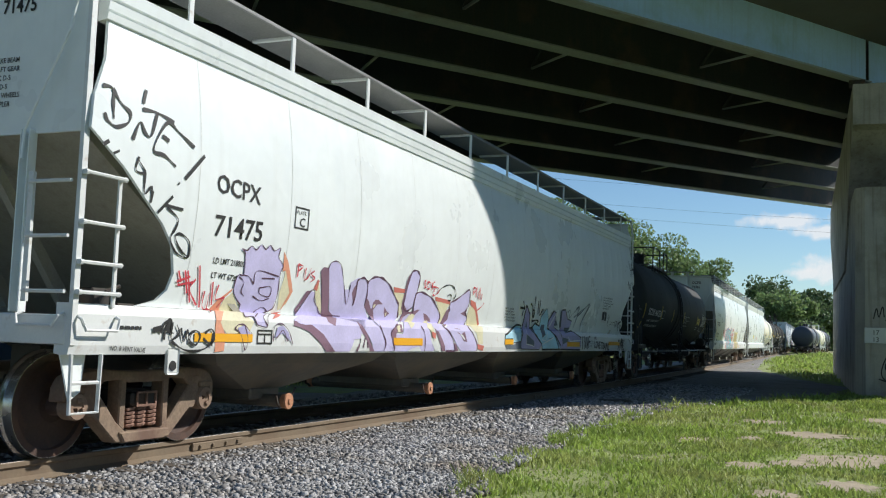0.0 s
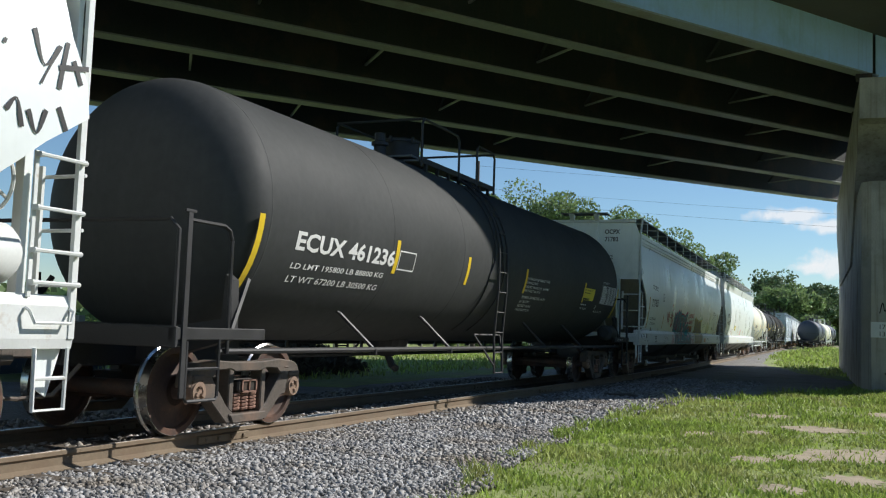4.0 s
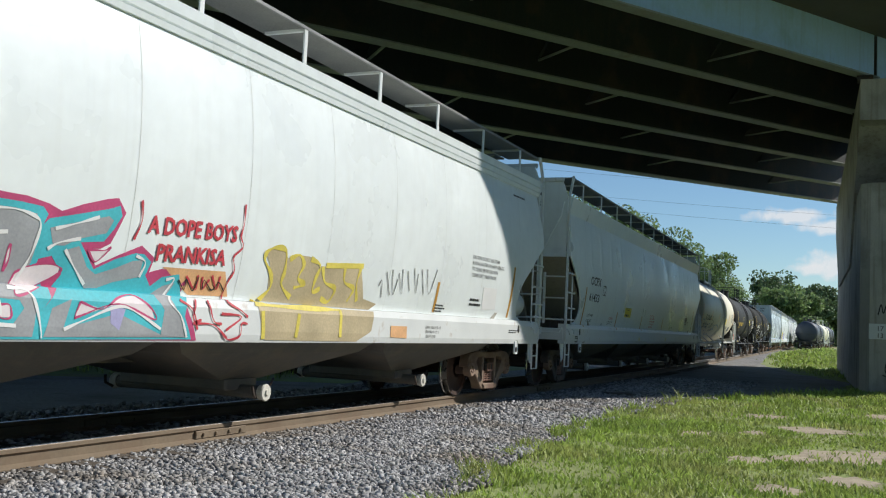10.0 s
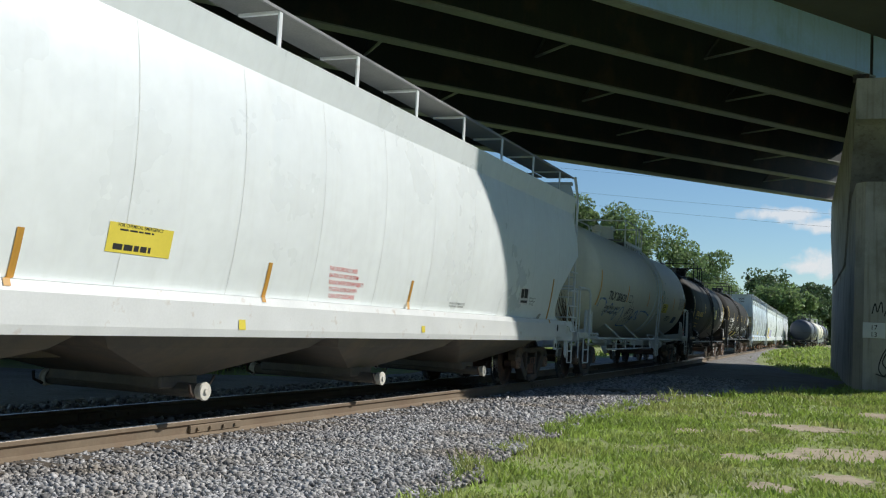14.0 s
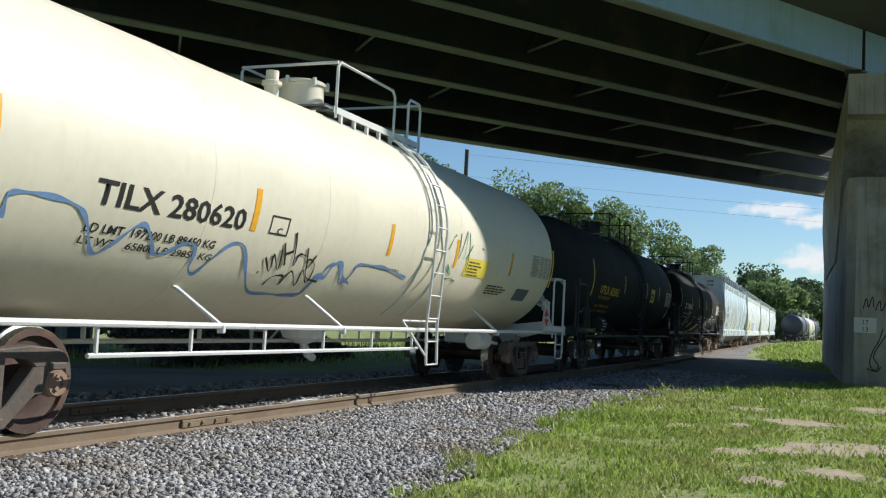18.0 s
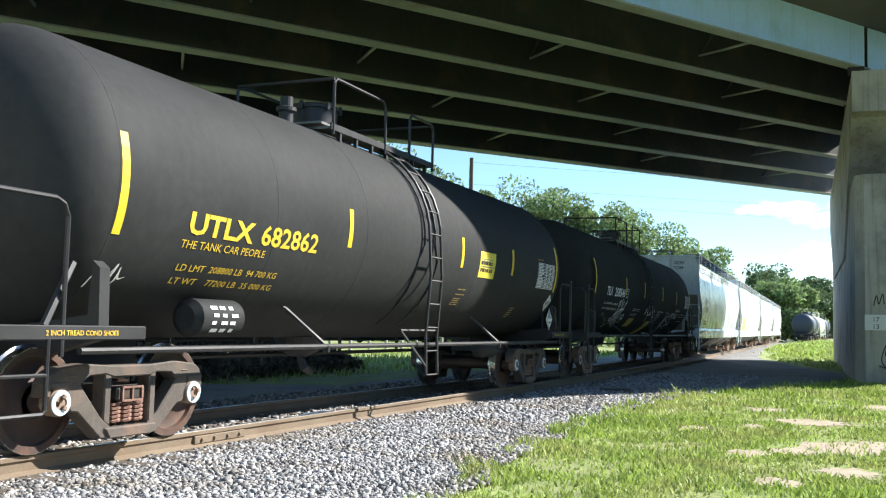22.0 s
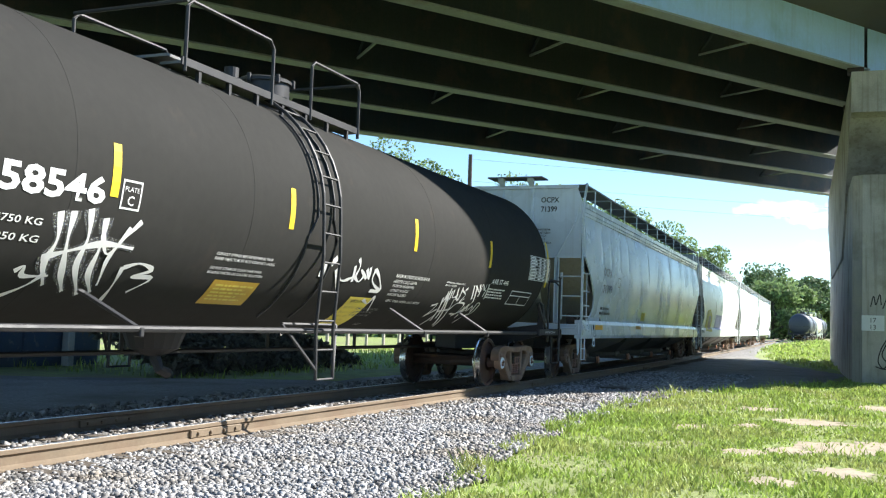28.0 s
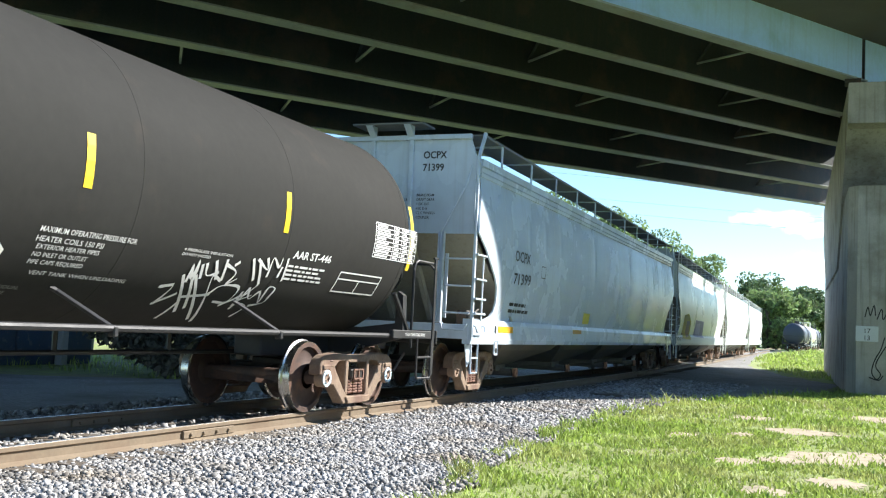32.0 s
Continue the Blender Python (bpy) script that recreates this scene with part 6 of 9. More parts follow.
        head_shape(F, d, "small_writing", [((a, z), (a - w, z)), ((a, z - 0.03), (a - w, z - 0.03))], "gold")
    head_plate(F, d, -0.35, 1.66, 0.2, "HOT")
    head_plate(F, d, 0.38, 1.45, 0.2, "3257")
    d = (7.95, 0.66, 1.45, 2.41)
    head_words(G, d, "TILX 258546", 0.55, 2.76, 0.92, 0.115, "inkwhite")
    head_words(G, d, "CAPY  25580 US GAL", 0.55, 2.645, 0.75, 0.065, "inkwhite")
    head_words(G, d, "CAPY  96 828   L", 0.55, 2.535, 0.58, 0.065, "inkwhite")
    for i in range(4):
        z = 2.05 - i * 0.07
        head_shape(G, d, "small_writing", [((0.24, z), (-0.2, z)), ((0.24, z - 0.03), (-0.2 + 0.06 * (i % 2), z - 0.03))], "inkgrey")


def crossover_rails(E, G):
    """Hand rails that bridge the end platforms."""
    for car, x, z0, z1, y0, y1, mt in ((E, -8.3, 1.05, 2.10, -1.5, 1.05, "white"), (E, 8.3, 1.05, 2.14, -1.5, 1.05, "white"), (G, -8.95, 0.92, 2.22, -0.35, 1.5, "blackiron")):
        bm = bmesh.new()
        pipe(bm, [(x, y0, z0), (x, y0, z1 - 0.1), (x, y0 + 0.03, z1 - 0.03), (x, y0 + 0.1, z1), (x, y1 - 0.1, z1), (x, y1 - 0.03, z1 - 0.03), (x, y1, z1 - 0.1), (x, y1, z0)], 0.021, 8)
        part("crossover_rail", bm, mt, car)
    # lower pipe of the cream car on its hangers
    bm = bmesh.new()
    pipe(bm, [(-5.9, -1.36, 0.70), (0.9, -1.36, 0.70)], 0.024, 6)
    part("lower_pipe", bm, "white", E)
    for k in range(6):
        bm = bmesh.new()
        box(bm, -5.8 + k * 1.3, -1.36, 0.82, 0.035, 0.03, 0.26, 0.004)
        part("pipe_hanger", bm, "white", E)


def far_hopper_paint(car):
    """Gold and violet spray on the first of the far hoppers."""
    fill(car, HOP, "gold", [(1.9, 1.2), (2.3, 2.1), (3.6, 2.2), (4.6, 1.9), (4.6, 1.15)], 1)
    fill(car, HOP, "tan", [(3.0, 1.25), (3.2, 1.9), (4.2, 1.9), (4.3, 1.3)], 2)
    fill(car, HOP, "violet", [(6.0, 1.3), (6.3, 2.0), (9.5, 2.0), (9.8, 1.25)], 1)
    fill(car, HOP, "lilac", [(6.6, 1.4), (6.8, 1.85), (8.2, 1.9), (8.4, 1.4)], 2)


def markings():
    """Stencils, tape and spray paint, car by car."""
    A, B, C, D, E, F, G, H = [c[0] for c in CARS[:8]]
    T_B = (1.47, 2.42)
    T_E = (1.5, 2.45)
    T_F = (1.44, 2.41)
    T_G = (1.45, 2.41)
    # white hopper with the lilac piece
    words(A, HOP, "OCPX", 1.83, 2.47, 0.75, 0.186, "ink", 0.03, 0.012)
    words(A, HOP, "71475", 1.82, 2.05, 0.81, 0.211, "ink", -0.02, 0.012)
    boxed(A, HOP, 3.25, 2.28, 0.29, 0.24, "ink", 0.018)
    words(A, HOP, "C", 3.35, 2.31, 0.11, 0.100, "ink", 0.00, 0.012)
    words(A, HOP, "PLATE", 3.29, 2.44, 0.19, 0.043, "ink", -0.00, 0)
    words(A, HOP, "LD LMT 218800", 1.81, 1.79, 0.52, 0.060, "ink", 0.00, 0.012)
    words(A, HOP, "LT WT 67200", 1.78, 1.65, 0.46, 0.060, "ink", 0.01, 0.012)
    words(A, HOP, "NO. 8 VENT VALVE", 0.46, 0.96, 0.44, 0.042, "ink", 0.02, 0.012)
    bars(A, HOP, 0.53, 1.18, 0.40, 0.06, 1, "ink", 1)
    boxed(A, HOP, 2.60, 1.02, 0.28, 0.15, "ink", 0.018, True)
    spray(A, HOP, "ink", 0.035, [
        [(0.22, 3.11), (0.34, 3.11), (0.36, 2.98), (0.38, 2.86)],
        [(0.34, 3.11), (0.45, 3.01), (0.57, 2.95), (0.55, 2.86), (0.42, 2.80), (0.31, 2.83), (0.27, 2.89)],
        [(0.74, 3.20), (0.72, 3.07)],
        [(0.62, 2.73), (0.70, 2.90), (0.77, 2.82), (0.85, 2.81), (0.91, 3.03)],
        [(0.72, 3.02), (0.92, 3.03), (1.14, 2.99)],
        [(1.45, 2.82), (1.21, 2.92), (1.05, 2.97), (0.89, 2.70), (1.04, 2.67), (1.20, 2.60)],
        [(1.00, 2.84), (1.09, 2.81)],
        [(1.34, 2.51), (1.61, 2.77)],
        [(1.25, 2.46), (1.26, 2.45)]], 3)
    spray(A, HOP, "ink", 0.075, [
        [(0.30, 2.66), (0.32, 2.63)],
        [(0.43, 2.60), (0.44, 2.58)]], 3)
    spray(A, HOP, "ink", 0.025, [
        [(0.71, 2.60), (0.68, 2.48), (0.80, 2.48), (0.70, 2.58)],
        [(0.80, 2.48), (0.80, 2.30), (0.89, 2.37), (0.88, 2.23), (0.91, 2.34)],
        [(0.98, 2.16), (1.18, 2.33)],
        [(1.08, 2.24), (1.33, 2.23)],
        [(1.11, 2.22), (1.26, 2.14), (1.22, 2.04), (1.16, 1.95), (1.24, 1.84), (1.41, 1.81), (1.43, 1.95), (1.31, 2.01), (1.23, 1.98), (1.29, 1.88), (1.41, 1.81)]], 3)
    fill(A, SIDE, "cream_spray", [(2.04, 1.34), (2.09, 1.45), (2.21, 1.53), (2.36, 1.38), (2.43, 1.30), (2.54, 1.25), (2.45, 1.13), (2.07, 1.12), (1.92, 1.23)], 0)
    fill(A, SIDE, "cream_spray", [(3.05, 1.56), (3.09, 1.75), (3.08, 1.90), (3.29, 1.57), (3.23, 1.45), (3.09, 1.38)], 0)
    fill(A, SIDE, "cream_spray", [(5.80, 1.73), (6.14, 1.71), (6.11, 1.59), (6.19, 1.44), (6.12, 1.42), (6.02, 1.53)], 0)
    fill(A, SIDE, "cream_spray", [(7.27, 1.67), (7.81, 1.65), (7.71, 1.58), (7.70, 1.35), (7.51, 1.34), (7.49, 1.48)], 0)
    fill(A, SIDE, "cream_spray", [(8.61, 1.63), (8.79, 1.68), (9.08, 1.43), (9.21, 1.34), (9.16, 1.21), (9.18, 1.05), (8.99, 1.05), (8.89, 1.21), (8.66, 1.33), (8.58, 1.48)], 0)
    fill(A, SIDE, "cream_spray", [(3.78, 1.61), (3.83, 1.73), (3.95, 1.54), (4.03, 1.37), (3.88, 1.47)], 0)
    fill(A, SIDE, "rose_spray", [(5.78, 1.79), (6.14, 1.78), (6.15, 1.73), (5.82, 1.72)], 1)
    fill(A, SIDE, "rose_spray", [(7.20, 1.73), (7.79, 1.70), (7.79, 1.64), (7.24, 1.67)], 1)
    fill(A, SIDE, "rose_spray", [(8.61, 1.75), (8.84, 1.72), (9.10, 1.47), (9.20, 1.37), (9.13, 1.35), (8.89, 1.59), (8.64, 1.67)], 1)
    fill(A, SIDE, "rose_spray", [(8.93, 1.05), (9.24, 1.02), (9.21, 0.94), (8.96, 0.97)], 1)
    fill(A, SIDE, "rose_spray", [(3.74, 1.65), (3.80, 1.76), (3.84, 1.75), (3.82, 1.63)], 1)
    fill(A, SIDE, "rose_spray", [(2.99, 1.35), (3.17, 1.37), (3.01, 1.31), (2.88, 1.28)], 1)
    fill(A, SIDE, "salmon", [(1.90, 1.36), (2.00, 1.45), (2.07, 1.49), (2.20, 1.57), (2.18, 1.53), (2.06, 1.45), (2.05, 1.35), (1.96, 1.23), (2.04, 1.12), (2.05, 0.95), (1.90, 0.94), (1.88, 1.18)], 1)
    fill(A, SIDE, "salmon", [(3.01, 2.01), (3.12, 1.90), (3.31, 1.60), (3.26, 1.51), (3.13, 1.37), (3.19, 1.48), (3.25, 1.58), (3.10, 1.81), (3.04, 1.80)], 1)
    fill(A, SIDE, "lilac", [(2.38, 1.41), (2.23, 1.52), (2.21, 1.63), (2.25, 1.71), (2.33, 1.72), (2.30, 1.92), (2.23, 1.97), (2.32, 1.96), (2.39, 2.01), (2.48, 1.98), (2.56, 2.04), (2.65, 2.00), (2.72, 2.05), (2.81, 2.00), (2.92, 2.04), (2.91, 1.94), (3.02, 1.86), (2.99, 1.77), (3.01, 1.62), (3.01, 1.50), (2.97, 1.39), (2.72, 1.31), (2.77, 1.20), (2.59, 1.22), (2.53, 1.30), (2.38, 1.30)], 2)
    fill(A, SIDE, "lilac", [(3.46, 1.35), (3.58, 1.49), (3.70, 1.63), (3.78, 1.61), (3.80, 1.52), (3.91, 1.44), (4.01, 1.37), (4.47, 1.36), (5.05, 1.36), (4.90, 1.10), (4.72, 1.09), (4.67, 1.01), (4.62, 0.94), (4.21, 0.94), (4.03, 1.05), (3.83, 1.15), (3.66, 1.23), (3.42, 1.25), (3.31, 1.29)], 2)
    fill(A, SIDE, "lilac", [(4.21, 1.38), (3.99, 1.90), (4.03, 1.97), (4.14, 2.00), (4.26, 1.97), (4.33, 1.88), (4.44, 1.70), (4.56, 1.51), (4.58, 1.74), (4.59, 1.78), (4.64, 1.80), (4.75, 1.84), (4.85, 1.85), (4.93, 1.80), (4.98, 1.62), (4.97, 1.52), (4.94, 1.46), (5.17, 1.36), (5.29, 1.34), (4.47, 1.35)], 2)
    fill(A, SIDE, "lilac", [(4.35, 1.33), (4.35, 1.67), (4.56, 1.69), (4.73, 1.50), (4.75, 1.66), (4.74, 1.80), (4.82, 1.84), (4.91, 1.85), (4.99, 1.82), (5.02, 1.78), (5.05, 1.65), (5.04, 1.51), (5.26, 1.31), (5.42, 1.23), (5.55, 1.07), (5.57, 0.94), (5.26, 0.94), (5.19, 1.04), (5.07, 1.15), (4.95, 1.23), (4.81, 1.29), (4.57, 1.32)], 2)
    fill(A, SIDE, "lilac", [(5.02, 1.80), (5.07, 1.84), (5.18, 1.88), (5.32, 1.89), (5.45, 1.87), (5.63, 1.81), (5.79, 1.71), (5.98, 1.59), (6.02, 1.56), (6.07, 1.39), (5.95, 1.30), (5.84, 1.26), (5.73, 1.18), (5.77, 1.10), (5.85, 0.98), (5.85, 0.94), (5.54, 0.94), (5.58, 1.05), (5.49, 1.16), (5.35, 1.28), (5.26, 1.33), (5.26, 1.42), (5.17, 1.48), (5.06, 1.49), (5.05, 1.62)], 2)
    fill(A, SIDE, "lilac", [(6.17, 1.57), (6.19, 1.79), (6.23, 1.94), (6.29, 2.03), (6.36, 2.05), (6.45, 2.05), (6.54, 2.00), (6.56, 1.93), (6.54, 1.80), (6.50, 1.67), (6.48, 1.56), (6.33, 1.49), (6.22, 1.51)], 2)
    fill(A, SIDE, "lilac", [(6.17, 1.37), (6.25, 1.43), (6.38, 1.44), (6.53, 1.46), (6.50, 1.67), (6.52, 1.74), (6.67, 1.77), (6.84, 1.75), (7.08, 1.70), (7.30, 1.59), (7.50, 1.46), (7.49, 1.32), (7.69, 1.24), (7.86, 1.12), (7.97, 0.98), (7.98, 0.94), (7.63, 0.94), (7.47, 1.07), (7.32, 1.20), (7.12, 1.31), (7.11, 1.36), (6.94, 1.35), (7.08, 1.06), (7.20, 0.96), (7.16, 0.94), (6.15, 0.94), (5.87, 0.94), (5.86, 1.03), (5.90, 1.17), (6.09, 1.17)], 2)
    fill(A, SIDE, "lilac", [(7.59, 1.28), (7.69, 1.32), (7.82, 1.53), (7.80, 1.66), (7.99, 1.72), (8.28, 1.83), (8.46, 1.90), (8.53, 1.85), (8.56, 1.66), (8.46, 1.56), (8.59, 1.45), (8.54, 1.32), (8.73, 1.20), (8.90, 1.05), (8.91, 0.94), (8.24, 0.94), (8.07, 1.01), (7.91, 1.13), (7.74, 1.24)], 2)
    fill(A, SIDE, "mauve", [(4.65, 1.65), (4.68, 1.72), (4.74, 1.77), (4.77, 1.64), (4.76, 1.52), (4.75, 1.50)], 3)
    fill(A, SIDE, "mauve", [(5.06, 1.61), (5.14, 1.57), (5.23, 1.48), (5.29, 1.49), (5.36, 1.38), (5.27, 1.31), (5.25, 1.39), (5.05, 1.49)], 3)
    fill(A, SIDE, "mauve", [(5.26, 1.55), (5.31, 1.60), (5.40, 1.60), (5.50, 1.57), (5.54, 1.55), (5.39, 1.54), (5.35, 1.51), (5.32, 1.47), (5.27, 1.49)], 3)
    fill(A, SIDE, "mauve", [(5.61, 1.52), (5.69, 1.47), (5.79, 1.44), (5.72, 1.40), (5.68, 1.38), (5.63, 1.44)], 3)
    fill(A, SIDE, "mauve", [(4.78, 1.31), (4.89, 1.27), (5.01, 1.19), (5.11, 1.09), (5.20, 1.00), (5.28, 0.94), (5.15, 0.94), (5.10, 1.02), (4.99, 1.13), (4.89, 1.19), (4.84, 1.23)], 3)
    fill(A, SIDE, "mauve", [(4.78, 0.94), (4.85, 1.04), (4.87, 1.02), (4.84, 0.94)], 3)
    fill(A, SIDE, "mauve", [(5.73, 1.18), (5.78, 1.24), (5.91, 1.30), (6.07, 1.30), (6.09, 1.20), (5.90, 1.19), (5.86, 1.10), (5.86, 0.94), (5.79, 1.03)], 3)
    fill(A, SIDE, "mauve", [(6.19, 1.96), (6.29, 2.03), (6.24, 1.92), (6.19, 1.77), (6.17, 1.59), (6.33, 1.49), (6.24, 1.45), (6.13, 1.52), (6.13, 1.64), (6.14, 1.76), (6.15, 1.89)], 3)
    fill(A, SIDE, "mauve", [(6.21, 1.47), (6.52, 1.49), (6.67, 1.52), (6.75, 1.52), (6.65, 1.47), (6.55, 1.41), (6.41, 1.46), (6.26, 1.41), (6.04, 1.32), (6.16, 1.39)], 3)
    fill(A, SIDE, "mauve", [(6.89, 1.48), (7.01, 1.46), (7.15, 1.41), (7.21, 1.36), (7.06, 1.37), (6.97, 1.38)], 3)
    fill(A, SIDE, "mauve", [(7.17, 1.28), (7.31, 1.23), (7.46, 1.12), (7.57, 1.01), (7.60, 0.94), (7.48, 0.94), (7.43, 1.01), (7.30, 1.15)], 3)
    fill(A, SIDE, "mauve", [(7.71, 1.55), (7.81, 1.58), (7.82, 1.41), (7.65, 1.33), (7.54, 1.29)], 3)
    fill(A, SIDE, "mauve", [(8.28, 1.52), (8.43, 1.56), (8.53, 1.60), (8.50, 1.54), (8.59, 1.48), (8.46, 1.49)], 3)
    fill(A, SIDE, "mauve", [(7.94, 1.29), (8.16, 1.28), (8.36, 1.23), (8.47, 1.08), (8.32, 1.09), (8.20, 1.18), (8.06, 1.22)], 3)
    fill(A, SIDE, "mauve", [(7.91, 1.07), (8.02, 1.03), (8.14, 0.94), (7.98, 0.94)], 3)
    fill(A, SIDE, "mauve", [(3.42, 1.40), (3.50, 1.49), (3.60, 1.62), (3.70, 1.63), (3.61, 1.53), (3.48, 1.41), (3.47, 1.35)], 3)
    fill(A, SIDE, "mauve", [(3.83, 1.86), (3.88, 1.91), (4.00, 1.91), (4.17, 1.42), (4.31, 1.36), (4.22, 1.24), (4.07, 1.28), (4.03, 1.37)], 3)
    fill(A, SIDE, "mauve", [(3.32, 1.28), (3.69, 1.24), (3.95, 1.14), (4.17, 0.99), (4.26, 0.94), (4.05, 0.94), (3.87, 1.05), (3.64, 1.16), (3.42, 1.21), (3.30, 1.22)], 3)
    fill(A, SIDE, "cream_spray", [(5.27, 1.51), (5.31, 1.54), (5.35, 1.54), (5.31, 1.49)], 4)
    fill(A, SIDE, "cream_spray", [(5.67, 1.44), (5.71, 1.45), (5.71, 1.41), (5.67, 1.40)], 4)
    fill(A, SIDE, "white", [(4.89, 1.17), (4.96, 1.13), (5.05, 1.06), (5.12, 0.98), (5.14, 0.94), (4.83, 0.94), (4.87, 1.04), (4.88, 1.12)], 4)
    fill(A, SIDE, "cream_spray", [(5.91, 1.28), (6.01, 1.29), (6.01, 1.20), (5.94, 1.19)], 4)
    fill(A, SIDE, "cream_spray", [(6.42, 1.43), (6.51, 1.46), (6.62, 1.44), (6.57, 1.36), (6.44, 1.28), (6.35, 1.25), (6.30, 1.33)], 4)
    fill(A, SIDE, "cream_spray", [(6.98, 1.37), (7.08, 1.38), (7.13, 1.25), (7.19, 1.06), (7.09, 1.20), (6.91, 1.28)], 4)
    fill(A, SIDE, "white", [(8.16, 1.20), (8.27, 1.19), (8.39, 1.12), (8.34, 1.11)], 4)
    fill(A, SIDE, "white", [(7.11, 1.05), (7.24, 1.06), (7.43, 0.94), (7.23, 0.94)], 4)
    fill(A, SIDE, "white", [(6.26, 0.94), (6.41, 0.98), (6.64, 1.01), (6.73, 0.94)], 4)
    fill(A, SIDE, "rose_spray", [(7.06, 1.22), (7.22, 1.20), (7.21, 1.12), (7.09, 1.14)], 5)
    spray(A, SIDE, "plum", 0.030, [
        [(5.02, 1.80), (5.07, 1.84), (5.18, 1.88), (5.32, 1.89), (5.45, 1.87), (5.63, 1.81), (5.79, 1.71), (5.98, 1.59), (6.02, 1.56), (6.07, 1.39)],
        [(5.95, 1.30), (5.84, 1.26), (5.73, 1.18), (5.77, 1.10), (5.85, 0.98), (5.85, 0.94)],
        [(6.17, 1.57), (6.19, 1.79), (6.23, 1.94), (6.29, 2.03), (6.36, 2.05), (6.45, 2.05), (6.54, 2.00), (6.56, 1.93), (6.54, 1.80), (6.50, 1.67), (6.48, 1.56), (6.33, 1.49), (6.22, 1.51), (6.17, 1.57)],
        [(6.53, 1.46), (6.50, 1.67), (6.52, 1.74), (6.67, 1.77), (6.84, 1.75), (7.08, 1.70), (7.30, 1.59), (7.50, 1.46), (7.49, 1.32), (7.69, 1.24), (7.86, 1.12), (7.97, 0.98), (7.98, 0.94), (7.63, 0.94)],
        [(7.82, 1.53), (7.80, 1.66), (7.99, 1.72), (8.28, 1.83), (8.46, 1.90), (8.53, 1.85), (8.56, 1.66), (8.46, 1.56), (8.59, 1.45), (8.54, 1.32), (8.73, 1.20), (8.90, 1.05), (8.91, 0.94)],
        [(4.73, 1.50), (4.75, 1.66), (4.74, 1.80), (4.82, 1.84), (4.91, 1.85), (4.99, 1.82), (5.02, 1.78), (5.05, 1.65), (5.04, 1.51)],
        [(5.39, 1.27), (5.49, 1.17), (5.58, 1.05), (5.54, 0.94)],
        [(6.70, 1.29), (6.81, 1.19), (6.84, 1.06), (6.84, 0.94)],
        [(4.99, 1.11), (4.95, 0.99)],
        [(5.05, 1.06), (5.08, 0.98)]], 5)
    spray(A, SIDE, "plum", 0.014, [
        [(2.38, 1.41), (2.23, 1.52), (2.21, 1.63), (2.25, 1.71), (2.33, 1.72), (2.30, 1.92), (2.23, 1.97), (2.32, 1.96), (2.39, 2.01), (2.48, 1.98), (2.56, 2.04), (2.65, 2.00), (2.72, 2.05), (2.81, 2.00), (2.92, 2.04), (2.91, 1.94), (3.02, 1.86), (2.99, 1.77), (3.01, 1.62), (3.01, 1.50), (2.97, 1.39), (2.72, 1.31), (2.77, 1.20), (2.59, 1.22), (2.53, 1.30), (2.38, 1.30), (2.38, 1.41)],
        [(3.46, 1.35), (3.58, 1.49), (3.70, 1.63), (3.78, 1.61), (3.80, 1.52), (3.91, 1.44), (4.01, 1.37), (4.47, 1.36)],
        [(3.99, 1.90), (4.03, 1.97), (4.14, 2.00), (4.26, 1.97), (4.33, 1.88), (4.44, 1.70), (4.56, 1.51), (4.58, 1.74)],
        [(2.53, 1.63), (2.56, 1.77), (2.97, 1.74)],
        [(2.66, 1.70), (2.90, 1.71)],
        [(2.65, 1.60), (2.86, 1.62), (2.86, 1.52), (2.68, 1.54), (2.65, 1.60)],
        [(2.56, 1.51), (2.72, 1.47), (2.87, 1.50)],
        [(2.26, 1.69), (2.36, 1.64), (2.34, 1.55), (2.41, 1.50)],
        [(2.33, 1.71), (2.43, 1.70), (2.53, 1.63)],
        [(2.56, 1.30), (2.76, 1.40), (2.88, 1.36), (2.80, 1.30), (2.77, 1.20)],
        [(2.20, 1.17), (2.25, 1.21), (2.36, 1.21), (2.50, 1.12)],
        [(2.20, 1.17), (2.30, 1.12), (2.39, 0.96), (2.43, 1.07), (2.37, 1.20)],
        [(2.90, 1.05), (2.91, 1.20), (3.04, 1.24), (3.19, 1.17), (3.29, 1.02)],
        [(2.96, 1.08), (3.08, 1.17), (3.18, 1.05)]], 5)
    fill(A, SIDE, "violet", [(2.25, 1.18), (2.36, 1.21), (2.48, 1.12), (2.37, 1.08), (2.29, 1.12)], 4)
    fill(A, SIDE, "violet", [(2.93, 1.09), (2.97, 1.20), (3.08, 1.22), (3.19, 1.15), (3.25, 1.05), (3.08, 1.14)], 4)
    spray(A, SIDE, "redspray", 0.020, [
        [(1.31, 1.68), (1.37, 1.58)],
        [(1.40, 1.69), (1.49, 1.48)],
        [(1.31, 1.58), (1.49, 1.64)],
        [(1.33, 1.55), (1.54, 1.59)],
        [(1.44, 1.69), (1.56, 1.40)],
        [(1.58, 1.62), (1.52, 1.52), (1.67, 1.38)],
        [(1.60, 1.75), (1.72, 1.36)],
        [(1.75, 1.52), (1.76, 1.38), (1.83, 1.34), (1.83, 1.50)],
        [(1.85, 1.61), (1.90, 1.39)],
        [(1.95, 1.59), (1.94, 1.45), (2.08, 1.47), (1.99, 1.37)],
        [(3.32, 1.90), (3.34, 1.76)],
        [(3.32, 1.90), (3.42, 1.88), (3.35, 1.83)],
        [(3.49, 1.87), (3.50, 1.74), (3.57, 1.78), (3.60, 1.88)],
